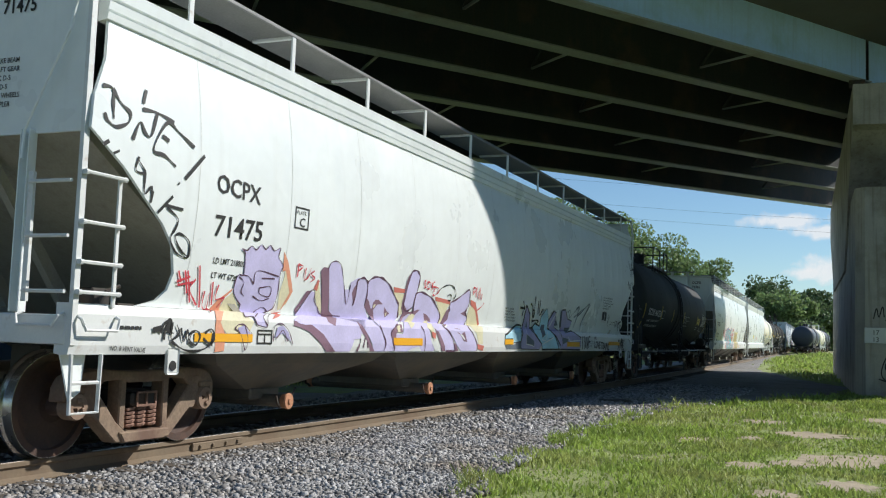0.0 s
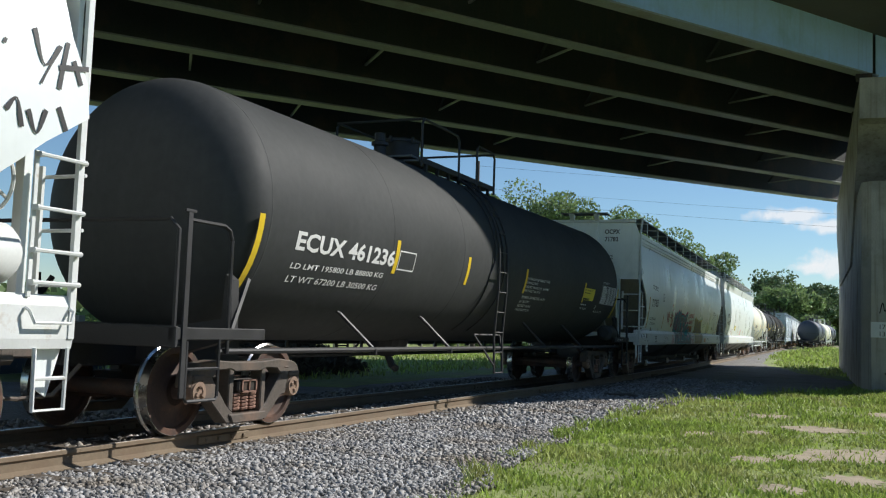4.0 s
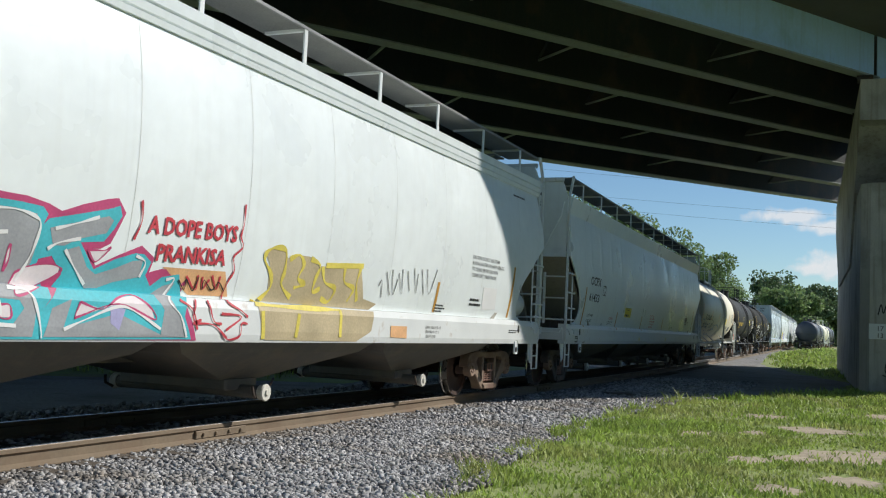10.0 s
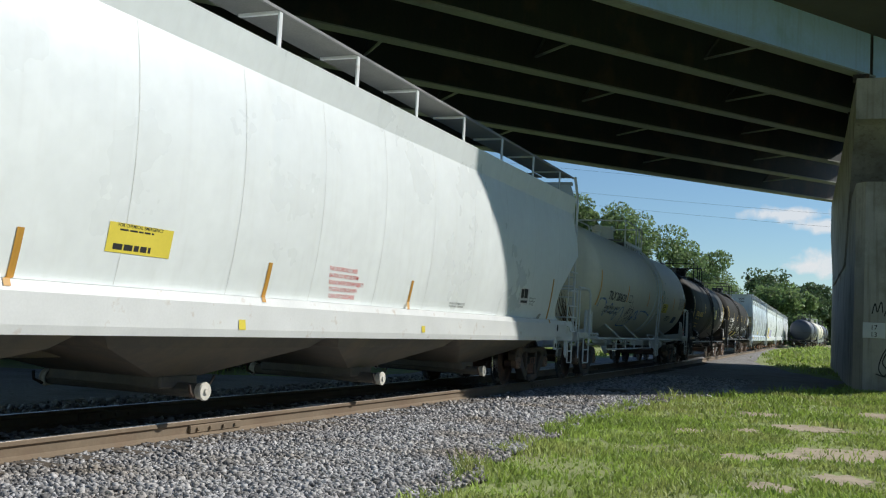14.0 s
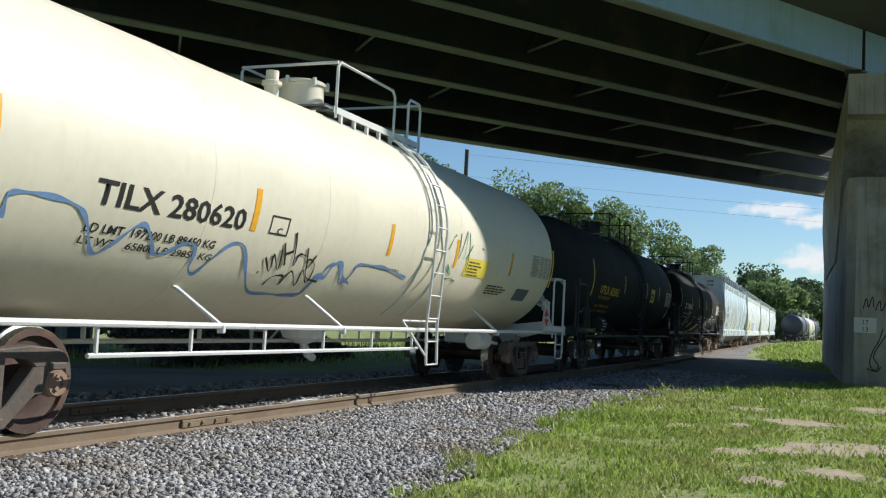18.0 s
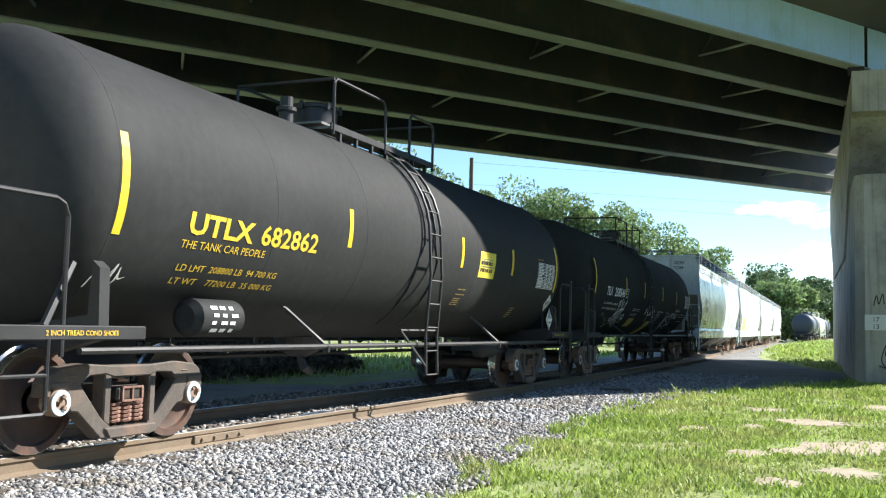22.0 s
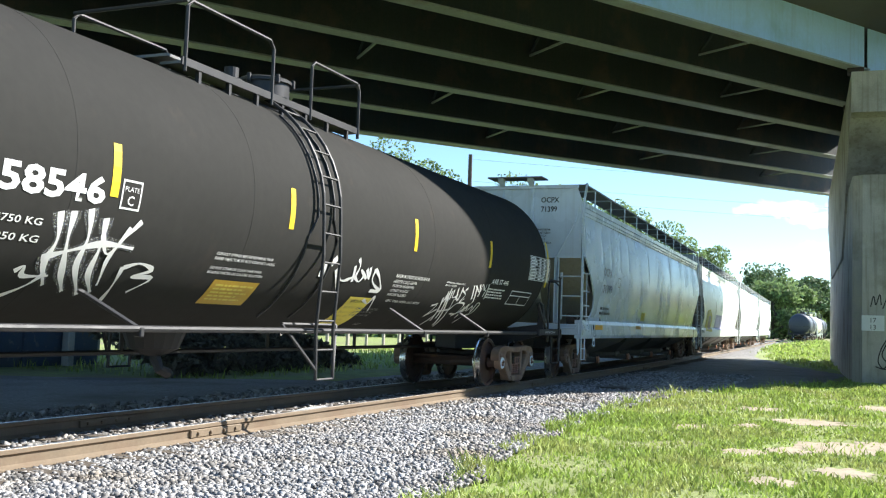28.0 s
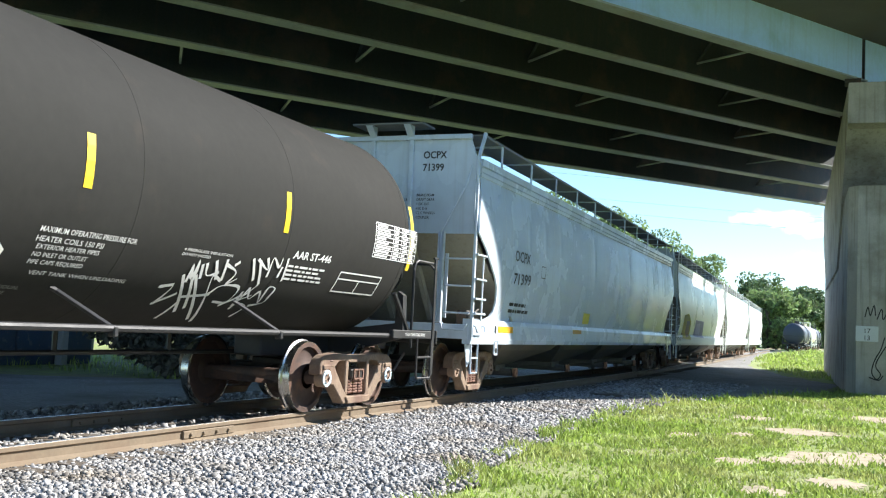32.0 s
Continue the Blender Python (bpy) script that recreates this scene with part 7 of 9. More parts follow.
        [(3.68, 1.85), (3.62, 1.81), (3.71, 1.77), (3.63, 1.72)]], 6)
    spray(A, SIDE, "redspray", 0.022, [
        [(6.72, 1.89), (6.76, 1.95), (6.77, 1.84), (6.85, 1.86)],
        [(6.85, 1.93), (6.83, 1.85), (6.92, 1.83), (6.93, 1.91), (6.85, 1.93)],
        [(6.99, 1.92), (7.03, 1.82)],
        [(7.09, 1.94), (7.04, 1.92), (7.03, 1.87), (7.12, 1.85), (7.09, 1.79)],
        [(7.07, 1.87), (7.24, 1.86), (7.27, 1.81), (7.15, 1.74), (7.08, 1.76)],
        [(8.65, 1.95), (8.67, 1.83)],
        [(8.65, 1.95), (8.77, 1.93), (8.69, 1.86)],
        [(8.79, 1.96), (8.81, 1.80)],
        [(8.90, 1.91), (8.91, 1.78)],
        [(8.94, 1.96), (8.98, 1.77)],
        [(9.05, 1.87), (9.05, 1.76)],
        [(8.95, 1.59), (9.17, 1.68), (9.20, 1.73)]], 6)
    spray(A, SIDE, "ink", 0.022, [
        [(7.26, 1.78), (7.35, 1.85), (7.52, 1.91), (7.72, 1.93), (7.88, 1.88), (7.96, 1.80), (7.90, 1.72)],
        [(7.65, 1.76), (7.71, 1.79), (7.79, 1.77), (7.79, 1.70), (7.69, 1.70)]], 3)
    spray(A, SIDE, "ink", 0.028, [
        [(1.07, 1.11), (1.13, 1.21), (1.12, 1.05)],
        [(1.13, 1.20), (1.20, 1.24), (1.15, 1.14), (1.25, 1.11)],
        [(1.23, 1.21), (1.22, 1.06), (1.33, 1.11), (1.29, 1.19)],
        [(1.35, 1.16), (1.40, 1.04), (1.45, 1.14), (1.48, 1.02)],
        [(1.50, 1.12), (1.58, 1.14), (1.64, 1.09), (1.59, 1.01), (1.49, 1.04), (1.51, 1.12)],
        [(1.71, 1.12), (1.81, 1.16), (1.86, 1.09), (1.79, 1.02), (1.69, 1.07)],
        [(1.22, 1.04), (1.39, 0.97), (1.59, 0.95), (1.76, 0.99), (1.87, 1.07)],
        [(1.84, 1.12), (1.82, 1.00)]], 7)
    spray(A, SIDE, "ink", 0.100, [
        [(1.02, 1.17), (1.03, 1.12)]], 7)
    tape(A, HOP, 1.56, 1.04, 0.95, 0.08, "orange", layer=5)
    tape(A, HOP, 5.81, 1.02, 0.94, 0.10, "orange", layer=5)
    tape(A, HOP, 10.26, 1.05, 0.45, 0.09, "orange", layer=5)
    tape(A, HOP, 14.21, 1.02, 1.02, 0.10, "orange", layer=5)
    tape(A, HOP, 18.13, 1.06, 0.99, 0.08, "orange", layer=5)
    fill(A, HOP, "slate", [(10.28, 1.04), (10.71, 1.04), (10.97, 1.10), (11.13, 1.11), (11.22, 0.97), (10.37, 0.97)], 1)
    fill(A, HOP, "aqua", [(10.27, 1.21), (10.98, 1.41), (11.22, 1.40), (11.19, 1.28), (11.12, 1.11), (10.73, 1.08), (10.70, 1.15), (10.28, 1.14)], 2)
    fill(A, HOP, "violet", [(11.45, 1.78), (11.69, 1.62), (11.72, 1.38), (11.84, 1.30), (12.43, 1.05), (12.25, 0.96), (11.18, 0.97), (11.13, 1.08), (11.27, 1.31), (11.34, 1.48)], 2)
    fill(A, HOP, "aqua", [(11.84, 1.36), (12.07, 1.46), (12.35, 1.41), (12.41, 1.60), (12.75, 1.77), (12.91, 1.56), (12.86, 1.39), (13.35, 1.24), (13.75, 1.03), (13.69, 0.96), (12.46, 0.96), (12.42, 1.06), (11.98, 1.27)], 2)
    fill(A, HOP, "violet", [(12.91, 1.53), (13.22, 1.73), (13.41, 1.71), (13.34, 1.41), (13.66, 1.35), (13.87, 1.14), (13.82, 0.96), (13.62, 0.96), (13.35, 1.21), (12.92, 1.40)], 2)
    fill(A, HOP, "violet", [(13.83, 1.77), (14.07, 1.79), (14.30, 1.60), (14.64, 1.57), (14.50, 1.42), (14.13, 1.40), (14.21, 1.31), (14.65, 1.36), (15.32, 1.22), (15.29, 0.95), (13.75, 0.96), (13.88, 1.11), (13.73, 1.32), (13.82, 1.43)], 2)
    fill(A, HOP, "slate", [(11.53, 1.49), (11.59, 1.37), (11.49, 1.37)], 3)
    fill(A, HOP, "slate", [(11.45, 1.25), (11.92, 1.12), (11.95, 1.03), (11.68, 1.04), (11.45, 1.06)], 3)
    fill(A, HOP, "slate", [(12.47, 1.44), (12.69, 1.45), (12.65, 1.25), (12.44, 1.18), (12.39, 1.31)], 3)
    fill(A, HOP, "slate", [(12.71, 1.30), (13.26, 1.20), (12.88, 1.16)], 3)
    fill(A, HOP, "slate", [(13.73, 1.75), (13.83, 1.77), (13.85, 1.43), (13.71, 1.40)], 3)
    fill(A, HOP, "slate", [(14.13, 1.42), (14.54, 1.42), (14.36, 1.33), (14.07, 1.29)], 3)
    fill(A, HOP, "slate", [(13.87, 1.21), (14.31, 1.18), (14.23, 1.12), (13.88, 1.06)], 3)
    fill(A, HOP, "slate", [(11.72, 1.38), (11.98, 1.38), (11.98, 1.27), (11.84, 1.29)], 3)
    fill(A, HOP, "slate", [(13.42, 1.59), (13.59, 1.46), (13.35, 1.42)], 3)
    spray(A, HOP, "ink", 0.032, [
        [(10.27, 1.21), (10.98, 1.41), (11.22, 1.40), (11.19, 1.28), (11.12, 1.11), (10.73, 1.08), (10.70, 1.15), (10.28, 1.14), (10.27, 1.21)],
        [(11.45, 1.78), (11.69, 1.62), (11.72, 1.38), (11.84, 1.30), (12.43, 1.05), (12.25, 0.96), (11.18, 0.97), (11.13, 1.08), (11.27, 1.31), (11.34, 1.48), (11.45, 1.78)],
        [(11.84, 1.36), (12.07, 1.46), (12.35, 1.41), (12.41, 1.60), (12.75, 1.77), (12.91, 1.56), (12.86, 1.39), (13.35, 1.24), (13.75, 1.03), (13.69, 0.96), (12.46, 0.96), (12.42, 1.06), (11.98, 1.27), (11.84, 1.36)],
        [(12.91, 1.53), (13.22, 1.73), (13.41, 1.71), (13.34, 1.41), (13.66, 1.35), (13.87, 1.14), (13.82, 0.96), (13.62, 0.96), (13.35, 1.21), (12.92, 1.40), (12.91, 1.53)],
        [(13.83, 1.77), (14.07, 1.79), (14.30, 1.60), (14.64, 1.57), (14.50, 1.42), (14.13, 1.40), (14.21, 1.31), (14.65, 1.36), (15.32, 1.22), (15.29, 0.95), (13.75, 0.96), (13.88, 1.11), (13.73, 1.32), (13.82, 1.43), (13.83, 1.77)]], 4, sharp=True)
    spray(A, HOP, "inkwhite", 0.022, [
        [(11.49, 1.37), (11.45, 1.06), (11.77, 1.04), (11.93, 1.01), (11.98, 1.11)],
        [(11.73, 1.61), (11.76, 1.40)],
        [(12.41, 1.15), (12.66, 1.13), (12.87, 1.38)],
        [(12.95, 1.38), (13.45, 1.72)],
        [(14.29, 1.22), (14.44, 1.13), (15.28, 1.16)],
        [(12.45, 1.06), (13.23, 1.20)]], 5, sharp=True)
    spray(A, HOP, "ink", 0.04, [
        [(11.09, 1.72), (11.34, 1.72)],
        [(11.25, 1.85), (11.30, 1.77), (11.34, 1.72), (11.28, 1.66), (11.23, 1.58)],
        [(11.70, 1.82), (11.81, 1.76), (11.86, 1.56)],
        [(11.96, 1.97), (11.94, 1.72), (11.92, 1.56)],
        [(11.82, 1.70), (11.96, 1.69), (11.92, 1.56)],
        [(12.16, 1.89), (12.17, 1.63)],
        [(12.28, 1.91), (12.27, 1.62), (12.49, 1.75)],
        [(11.83, 1.49), (12.09, 1.52), (12.25, 1.50), (12.10, 1.44)]], 4)
    spray(A, HOP, "slate", 0.022, [
        [(14.24, 1.74), (14.46, 1.80), (14.41, 1.64), (14.73, 1.75), (15.14, 1.88), (15.01, 1.67), (14.78, 1.42)],
        [(14.76, 1.65), (16.05, 1.99), (15.60, 1.70), (15.31, 1.47), (15.35, 1.37)]], 4)
    words(A, HOP, "'15", 10.72, 1.10, 0.14, 0.095, "ink", -0.00, 0.02)
    lines_of(A, HOP, ["NOTE: THIS CAR HAS FOUR", "COMPARTMENTS. THIS CAR IS", "EQUIPPED WITH 5226 PNEUMATIC", "OUTLETS. CAUTION: REMOVE BOTH", "CAPS BEFORE OPERATING OUTLETS."], 10.30, 1.70, 0.57, 0.26, "ink")
    lines_of(A, HOP, ["CAUTION: DO NOT USE STEAM BOILING", "WATER OR SHARP OBJECTS TO CLEAN", "ENTER CAR WITH CLEAN SOFT SOLED SHOES", "CAUTION OPEN HATCHES BEFORE", "UNLOADING COMPARTMENTS"], 17.26, 2.22, 1.06, 0.32, "ink")
    lines_of(A, HOP, ["CONSULT OWNER BEFORE", "REPAIRING HOPPER BODY"], 15.50, 1.57, 0.44, 0.09, "ink")
    lines_of(A, HOP, ["35480 COATING", "APPLIED MRT 8-93"], 18.14, 1.65, 0.68, 0.11, "ink")
    tape(A, HOP, 17.23, 1.60, 0.51, 0.28, "inkwhite", layer=1, name="reporting_panel")
    fill(A, HOP, "ink", [(17.28, 1.85), (17.51, 1.87), (17.49, 1.66), (17.28, 1.66)], 2)
    fill(A, HOP, "ink", [(17.54, 1.86), (17.71, 1.85), (17.70, 1.65), (17.53, 1.65)], 2)
    lines_of(A, HOP, ["EXW 10-8 H 15-1", "EW 10-1 H 15-0", "CU FT 6200"], 16.09, 1.16, 0.36, 0.16, "ink")
    spray(A, HOP, "ink", 0.035, [
        [(15.46, 1.25), (15.47, 0.95)],
        [(15.55, 1.23), (15.62, 1.24), (15.59, 1.16), (15.67, 1.12), (15.64, 0.99), (15.59, 0.97)],
        [(15.73, 1.23), (15.73, 0.99)],
        [(15.79, 1.24), (15.79, 0.99), (15.91, 1.12)],
        [(15.90, 1.24), (15.91, 0.97)],
        [(15.99, 1.24), (15.99, 0.99)],
        [(15.99, 1.24), (16.14, 1.26)],
        [(15.99, 1.13), (16.12, 1.14)]], 4)
    words(A, HOP, "WE", 16.52, 1.19, 0.21, 0.068, "ink", -0.00, 0.012)
    words(A, HOP, "LOVE TRAINS.", 16.55, 1.00, 1.49, 0.171, "ink", 0.06, 0.02)
    words(A, HOP, "RWK!", 18.98, 0.95, 0.69, 0.270, "ink", 0.00, 0.02)
    spray(A, HOP, "ink", 0.03, [
        [(18.72, 1.50), (18.74, 1.67), (18.90, 1.63), (18.77, 1.53)],
        [(18.93, 1.54), (19.06, 1.61), (19.00, 1.48)],
        [(19.10, 1.71), (19.08, 1.42)],
        [(18.99, 1.61), (19.30, 1.67)],
        [(19.36, 1.59), (19.27, 1.46), (19.21, 1.62), (19.35, 1.70)]], 4)
    tape(A, HOP, 17.92, 1.06, 1.01, 0.09, "orange", layer=3)
    spray(A, HOP, "ink", 0.04, [
        [(19.60, 3.02), (19.63, 3.01)],
        [(19.78, 3.14), (19.81, 3.13)],
        [(20.04, 3.31), (20.18, 3.05), (20.31, 3.24), (20.16, 2.90)],
        [(20.38, 3.29), (20.34, 2.90)],
        [(20.46, 3.16), (20.56, 2.98)],
        [(20.32, 3.07), (20.62, 3.13)],
        [(19.86, 2.64), (19.95, 2.74), (20.01, 2.54)],
        [(20.06, 2.68), (20.15, 2.52), (20.23, 2.71)],
        [(20.35, 2.76), (20.44, 2.59)]], 4)
    spray(A, HOP, "slate", 0.03, [
        [(14.91, 1.83), (15.14, 1.90), (15.07, 1.69), (15.98, 2.00), (15.69, 1.75), (15.41, 1.55), (15.38, 1.42)],
        [(14.93, 1.58), (15.12, 1.74)]], 3)
    spray(A, HOP, "ink", 0.02, [
        [(17.91, 1.80), (17.86, 1.55), (17.99, 1.78), (17.95, 1.52)]], 4)
    # white hopper with the teal piece
    words(C, HOP, "OCPX", 1.91, 2.55, 0.96, 0.140, "ink", 0.05, 0.012)
    words(C, HOP, "71783", 1.90, 2.03, 1.06, 0.226, "ink", -0.03, 0.012)
    words(C, HOP, "LD LMT 246300", 1.77, 1.65, 0.99, 0.077, "ink", 0.00, 0.012)
    words(C, HOP, "LT WT 67700", 1.85, 1.52, 0.86, 0.071, "ink", 0.02, 0.012)
    boxed(C, HOP, 3.84, 2.26, 0.28, 0.23, "ink", 0.018)
    words(C, HOP, "C", 3.94, 2.29, 0.11, 0.089, "ink", -0.00, 0.012)
    words(C, HOP, "PLATE", 3.89, 2.41, 0.19, 0.036, "ink", -0.01, 0.0)
    words(C, HOP, "NO. 8 VENT", 0.56, 1.10, 0.15, 0.083, "ink", -0.00, 0)
    words(C, HOP, "2 INCH HF COMP SHOES", 0.84, 1.03, 0.67, 0.027, "ink", 0.01, 0)
    boxed(C, HOP, 2.64, 1.01, 0.30, 0.17, "ink", 0.018, True)
    tape(C, HOP, 1.41, 1.41, 0.08, 0.88, "amber", layer=1)
    tape(C, HOP, 4.12, 1.42, 0.07, 0.43, "amber", layer=1)
    tape(C, HOP, 16.20, 1.37, 0.08, 0.44, "amber", layer=1)
    tape(C, HOP, 19.45, 1.37, 0.08, 0.89, "amber", layer=1)
    spray(C, HOP, "redspray", 0.05, [
        [(4.94, 1.96), (5.01, 1.62)],
        [(5.00, 1.81), (5.12, 1.91), (5.06, 1.77), (5.17, 1.62)],
        [(5.17, 1.94), (5.26, 1.64), (5.32, 1.95), (5.21, 1.92), (5.38, 1.80), (5.23, 1.59)],
        [(5.56, 1.82), (5.61, 1.77)],
        [(5.65, 1.94), (5.76, 1.62), (5.85, 1.90), (5.97, 1.58), (5.99, 1.97)],
        [(6.10, 2.06), (5.99, 2.01), (6.05, 1.89), (6.15, 1.82), (6.07, 1.59)],
        [(5.90, 2.11), (5.93, 2.19), (6.03, 2.23), (6.04, 2.15)],
        [(5.69, 1.55), (5.88, 1.59), (6.07, 1.56)],
        [(5.76, 1.51), (5.95, 1.53)]], 4)
    fill(C, SIDE, "magenta", [(6.52, 1.48), (6.45, 1.84), (6.48, 1.91), (6.58, 1.98), (6.65, 2.01), (6.75, 1.97), (6.85, 1.92), (6.95, 1.98), (7.07, 2.04), (7.12, 2.08), (7.14, 2.04), (7.21, 1.94), (7.23, 1.98), (7.29, 2.03), (7.40, 2.09), (7.47, 2.14), (7.53, 2.11), (7.61, 2.05), (7.71, 2.04), (7.77, 2.09), (7.85, 2.13), (7.93, 2.07), (8.02, 2.00), (8.12, 2.01), (8.39, 2.00), (8.59, 2.00), (8.81, 1.97), (8.95, 1.93), (9.16, 2.01), (9.43, 2.09), (9.54, 2.11), (9.65, 2.00), (9.60, 1.88), (9.53, 1.73), (9.43, 1.68), (9.30, 1.67), (9.41, 1.54), (9.66, 1.65), (9.91, 1.75), (10.10, 1.66), (10.07, 1.53), (10.22, 1.57), (10.53, 1.58), (10.61, 1.47), (10.51, 1.31), (10.65, 1.10), (10.73, 0.94), (6.59, 0.94), (6.56, 1.28), (6.54, 1.48)], 0)
    fill(C, SIDE, "teal", [(6.59, 1.44), (6.55, 1.65), (6.51, 1.81), (6.54, 1.87), (6.61, 1.94), (6.67, 1.96), (6.75, 1.93), (6.88, 1.86), (6.95, 1.94), (7.10, 2.02), (7.17, 1.95), (7.22, 1.91), (7.21, 1.85), (7.20, 1.71), (7.21, 1.53), (7.16, 1.46), (7.09, 1.41), (7.25, 1.40), (7.34, 1.38), (7.29, 1.31), (7.26, 1.27), (7.21, 1.20), (7.24, 1.04), (7.23, 0.94), (6.63, 0.94), (6.60, 1.24), (6.61, 1.36)], 1)
    fill(C, SIDE, "teal", [(7.35, 1.43), (7.33, 1.54), (7.29, 1.67), (7.30, 1.86), (7.30, 1.97), (7.38, 2.04), (7.50, 2.07), (7.60, 2.01), (7.67, 1.94), (7.75, 2.03), (7.87, 2.10), (7.95, 2.03), (8.04, 1.94), (8.09, 1.70), (8.09, 1.50), (8.12, 1.35), (8.08, 1.15), (8.12, 0.94), (7.26, 0.94), (7.28, 1.13), (7.29, 1.31), (7.34, 1.38)], 1)
    fill(C, SIDE, "teal", [(8.06, 1.59), (8.06, 1.79), (8.08, 1.93), (8.24, 1.95), (8.56, 1.95), (8.76, 1.94), (8.82, 1.89), (8.79, 1.81), (8.84, 1.65), (8.79, 1.49), (8.90, 1.34), (8.92, 1.26), (8.84, 1.17), (8.81, 0.94), (8.12, 0.94), (8.16, 1.08), (8.27, 1.36), (8.11, 1.45)], 1)
    fill(C, SIDE, "teal", [(8.79, 1.81), (8.84, 1.86), (9.09, 1.92), (9.45, 2.01), (9.57, 2.05), (9.61, 1.97), (9.54, 1.85), (9.45, 1.74), (9.20, 1.71), (9.28, 1.63), (9.40, 1.51), (9.62, 1.61), (9.85, 1.68), (9.96, 1.68), (10.07, 1.62), (10.03, 1.50), (10.12, 1.41), (10.25, 1.50), (10.48, 1.54), (10.57, 1.34), (10.53, 1.16), (10.65, 0.95), (8.81, 0.94), (8.84, 1.17), (8.95, 1.28), (9.07, 1.45), (8.93, 1.58), (8.78, 1.54)], 1)
    fill(C, SIDE, "ash", [(6.66, 1.49), (6.60, 1.78), (6.62, 1.84), (6.69, 1.88), (6.80, 1.82), (6.85, 1.81), (6.85, 1.63), (6.84, 1.44), (6.86, 1.38), (6.83, 1.25), (6.90, 1.08), (6.96, 0.94), (6.71, 0.94), (6.68, 1.24), (6.71, 1.37)], 2)
    fill(C, SIDE, "ash", [(6.93, 1.77), (6.94, 1.84), (7.04, 1.89), (7.12, 1.93), (7.17, 1.86), (7.14, 1.75), (7.14, 1.57), (7.13, 1.48), (6.98, 1.40), (6.91, 1.43), (6.97, 1.51), (6.96, 1.64)], 2)
    fill(C, SIDE, "ash", [(6.78, 1.33), (7.05, 1.30), (7.23, 1.26), (7.16, 1.09), (7.09, 0.94), (7.02, 0.94), (6.93, 1.08), (6.84, 1.23)], 2)
    fill(C, SIDE, "ash", [(7.36, 1.63), (7.36, 1.86), (7.40, 1.96), (7.46, 1.99), (7.55, 1.95), (7.63, 1.87), (7.63, 1.70), (7.57, 1.58), (7.50, 1.39), (7.47, 1.27), (7.44, 1.14), (7.45, 0.95), (7.30, 0.95), (7.32, 1.13), (7.29, 1.31), (7.37, 1.38)], 2)
    fill(C, SIDE, "ash", [(7.69, 1.80), (7.70, 1.95), (7.79, 2.02), (7.90, 2.00), (7.96, 1.93), (7.95, 1.68), (7.96, 1.54), (7.99, 1.34), (7.97, 1.15), (8.02, 0.96), (7.48, 0.96), (7.50, 1.04), (7.80, 1.04), (7.77, 1.15), (7.68, 1.28), (7.72, 1.40), (7.72, 1.57)], 2)
    fill(C, SIDE, "ash", [(8.09, 1.82), (8.15, 1.89), (8.50, 1.90), (8.71, 1.88), (8.76, 1.80), (8.76, 1.65), (8.74, 1.51), (8.67, 1.38), (8.58, 1.35), (8.73, 1.28), (8.78, 1.17), (8.76, 0.96), (8.17, 0.96), (8.16, 1.02), (8.55, 1.03), (8.66, 1.17), (8.61, 1.23), (8.37, 1.24), (8.32, 1.31), (8.25, 1.16), (8.30, 1.51), (8.33, 1.66), (8.13, 1.70)], 2)
    fill(C, SIDE, "ash", [(8.92, 1.66), (8.86, 1.79), (9.11, 1.86), (9.46, 1.95), (9.52, 1.92), (9.46, 1.81), (9.15, 1.73), (9.04, 1.67)], 2)
    fill(C, SIDE, "ash", [(9.07, 1.64), (9.19, 1.68), (9.32, 1.52), (9.43, 1.47), (9.65, 1.54), (9.83, 1.61), (9.96, 1.63), (9.95, 1.48), (9.65, 1.42), (9.48, 1.36), (9.34, 1.35)], 2)
    fill(C, SIDE, "ash", [(8.87, 0.96), (8.93, 1.18), (9.13, 1.26), (9.06, 1.03), (9.66, 1.16), (10.21, 0.99), (10.24, 1.21), (10.12, 1.33), (10.28, 1.42), (10.44, 1.46), (10.34, 1.31), (10.48, 1.13), (10.55, 0.97)], 2)
    fill(C, SIDE, "blush", [(7.57, 1.37), (7.60, 1.47), (7.64, 1.54), (7.59, 1.33), (7.65, 1.21), (7.69, 1.12), (7.48, 1.12), (7.50, 1.23)], 3)
    fill(C, SIDE, "blush", [(8.06, 1.40), (8.08, 1.55), (8.15, 1.56), (8.15, 1.40), (8.04, 1.30), (8.11, 1.23), (8.12, 1.08), (8.03, 1.09), (8.05, 1.25)], 3)
    fill(C, SIDE, "blush", [(8.61, 1.43), (8.71, 1.48), (8.89, 1.52), (9.03, 1.50), (9.03, 1.45), (8.73, 1.30), (8.57, 1.27)], 3)
    fill(C, SIDE, "blush", [(8.43, 1.19), (8.52, 1.19), (8.54, 1.10), (8.44, 1.10)], 3)
    fill(C, SIDE, "blush", [(8.50, 1.43), (8.50, 1.57), (8.52, 1.63), (8.53, 1.52)], 3)
    fill(C, SIDE, "blush", [(9.29, 1.66), (9.47, 1.67), (9.54, 1.70), (9.40, 1.57)], 3)
    fill(C, SIDE, "blush", [(9.22, 1.24), (9.46, 1.19), (9.65, 1.29), (9.85, 1.32), (10.07, 1.21), (10.11, 1.12), (9.65, 1.24), (9.23, 1.13), (9.17, 1.12)], 3)
    spray(C, SIDE, "magenta", 0.020, [
        [(7.57, 1.37), (7.60, 1.47), (7.64, 1.54), (7.59, 1.33), (7.65, 1.21), (7.69, 1.12), (7.48, 1.12), (7.50, 1.23), (7.57, 1.37)],
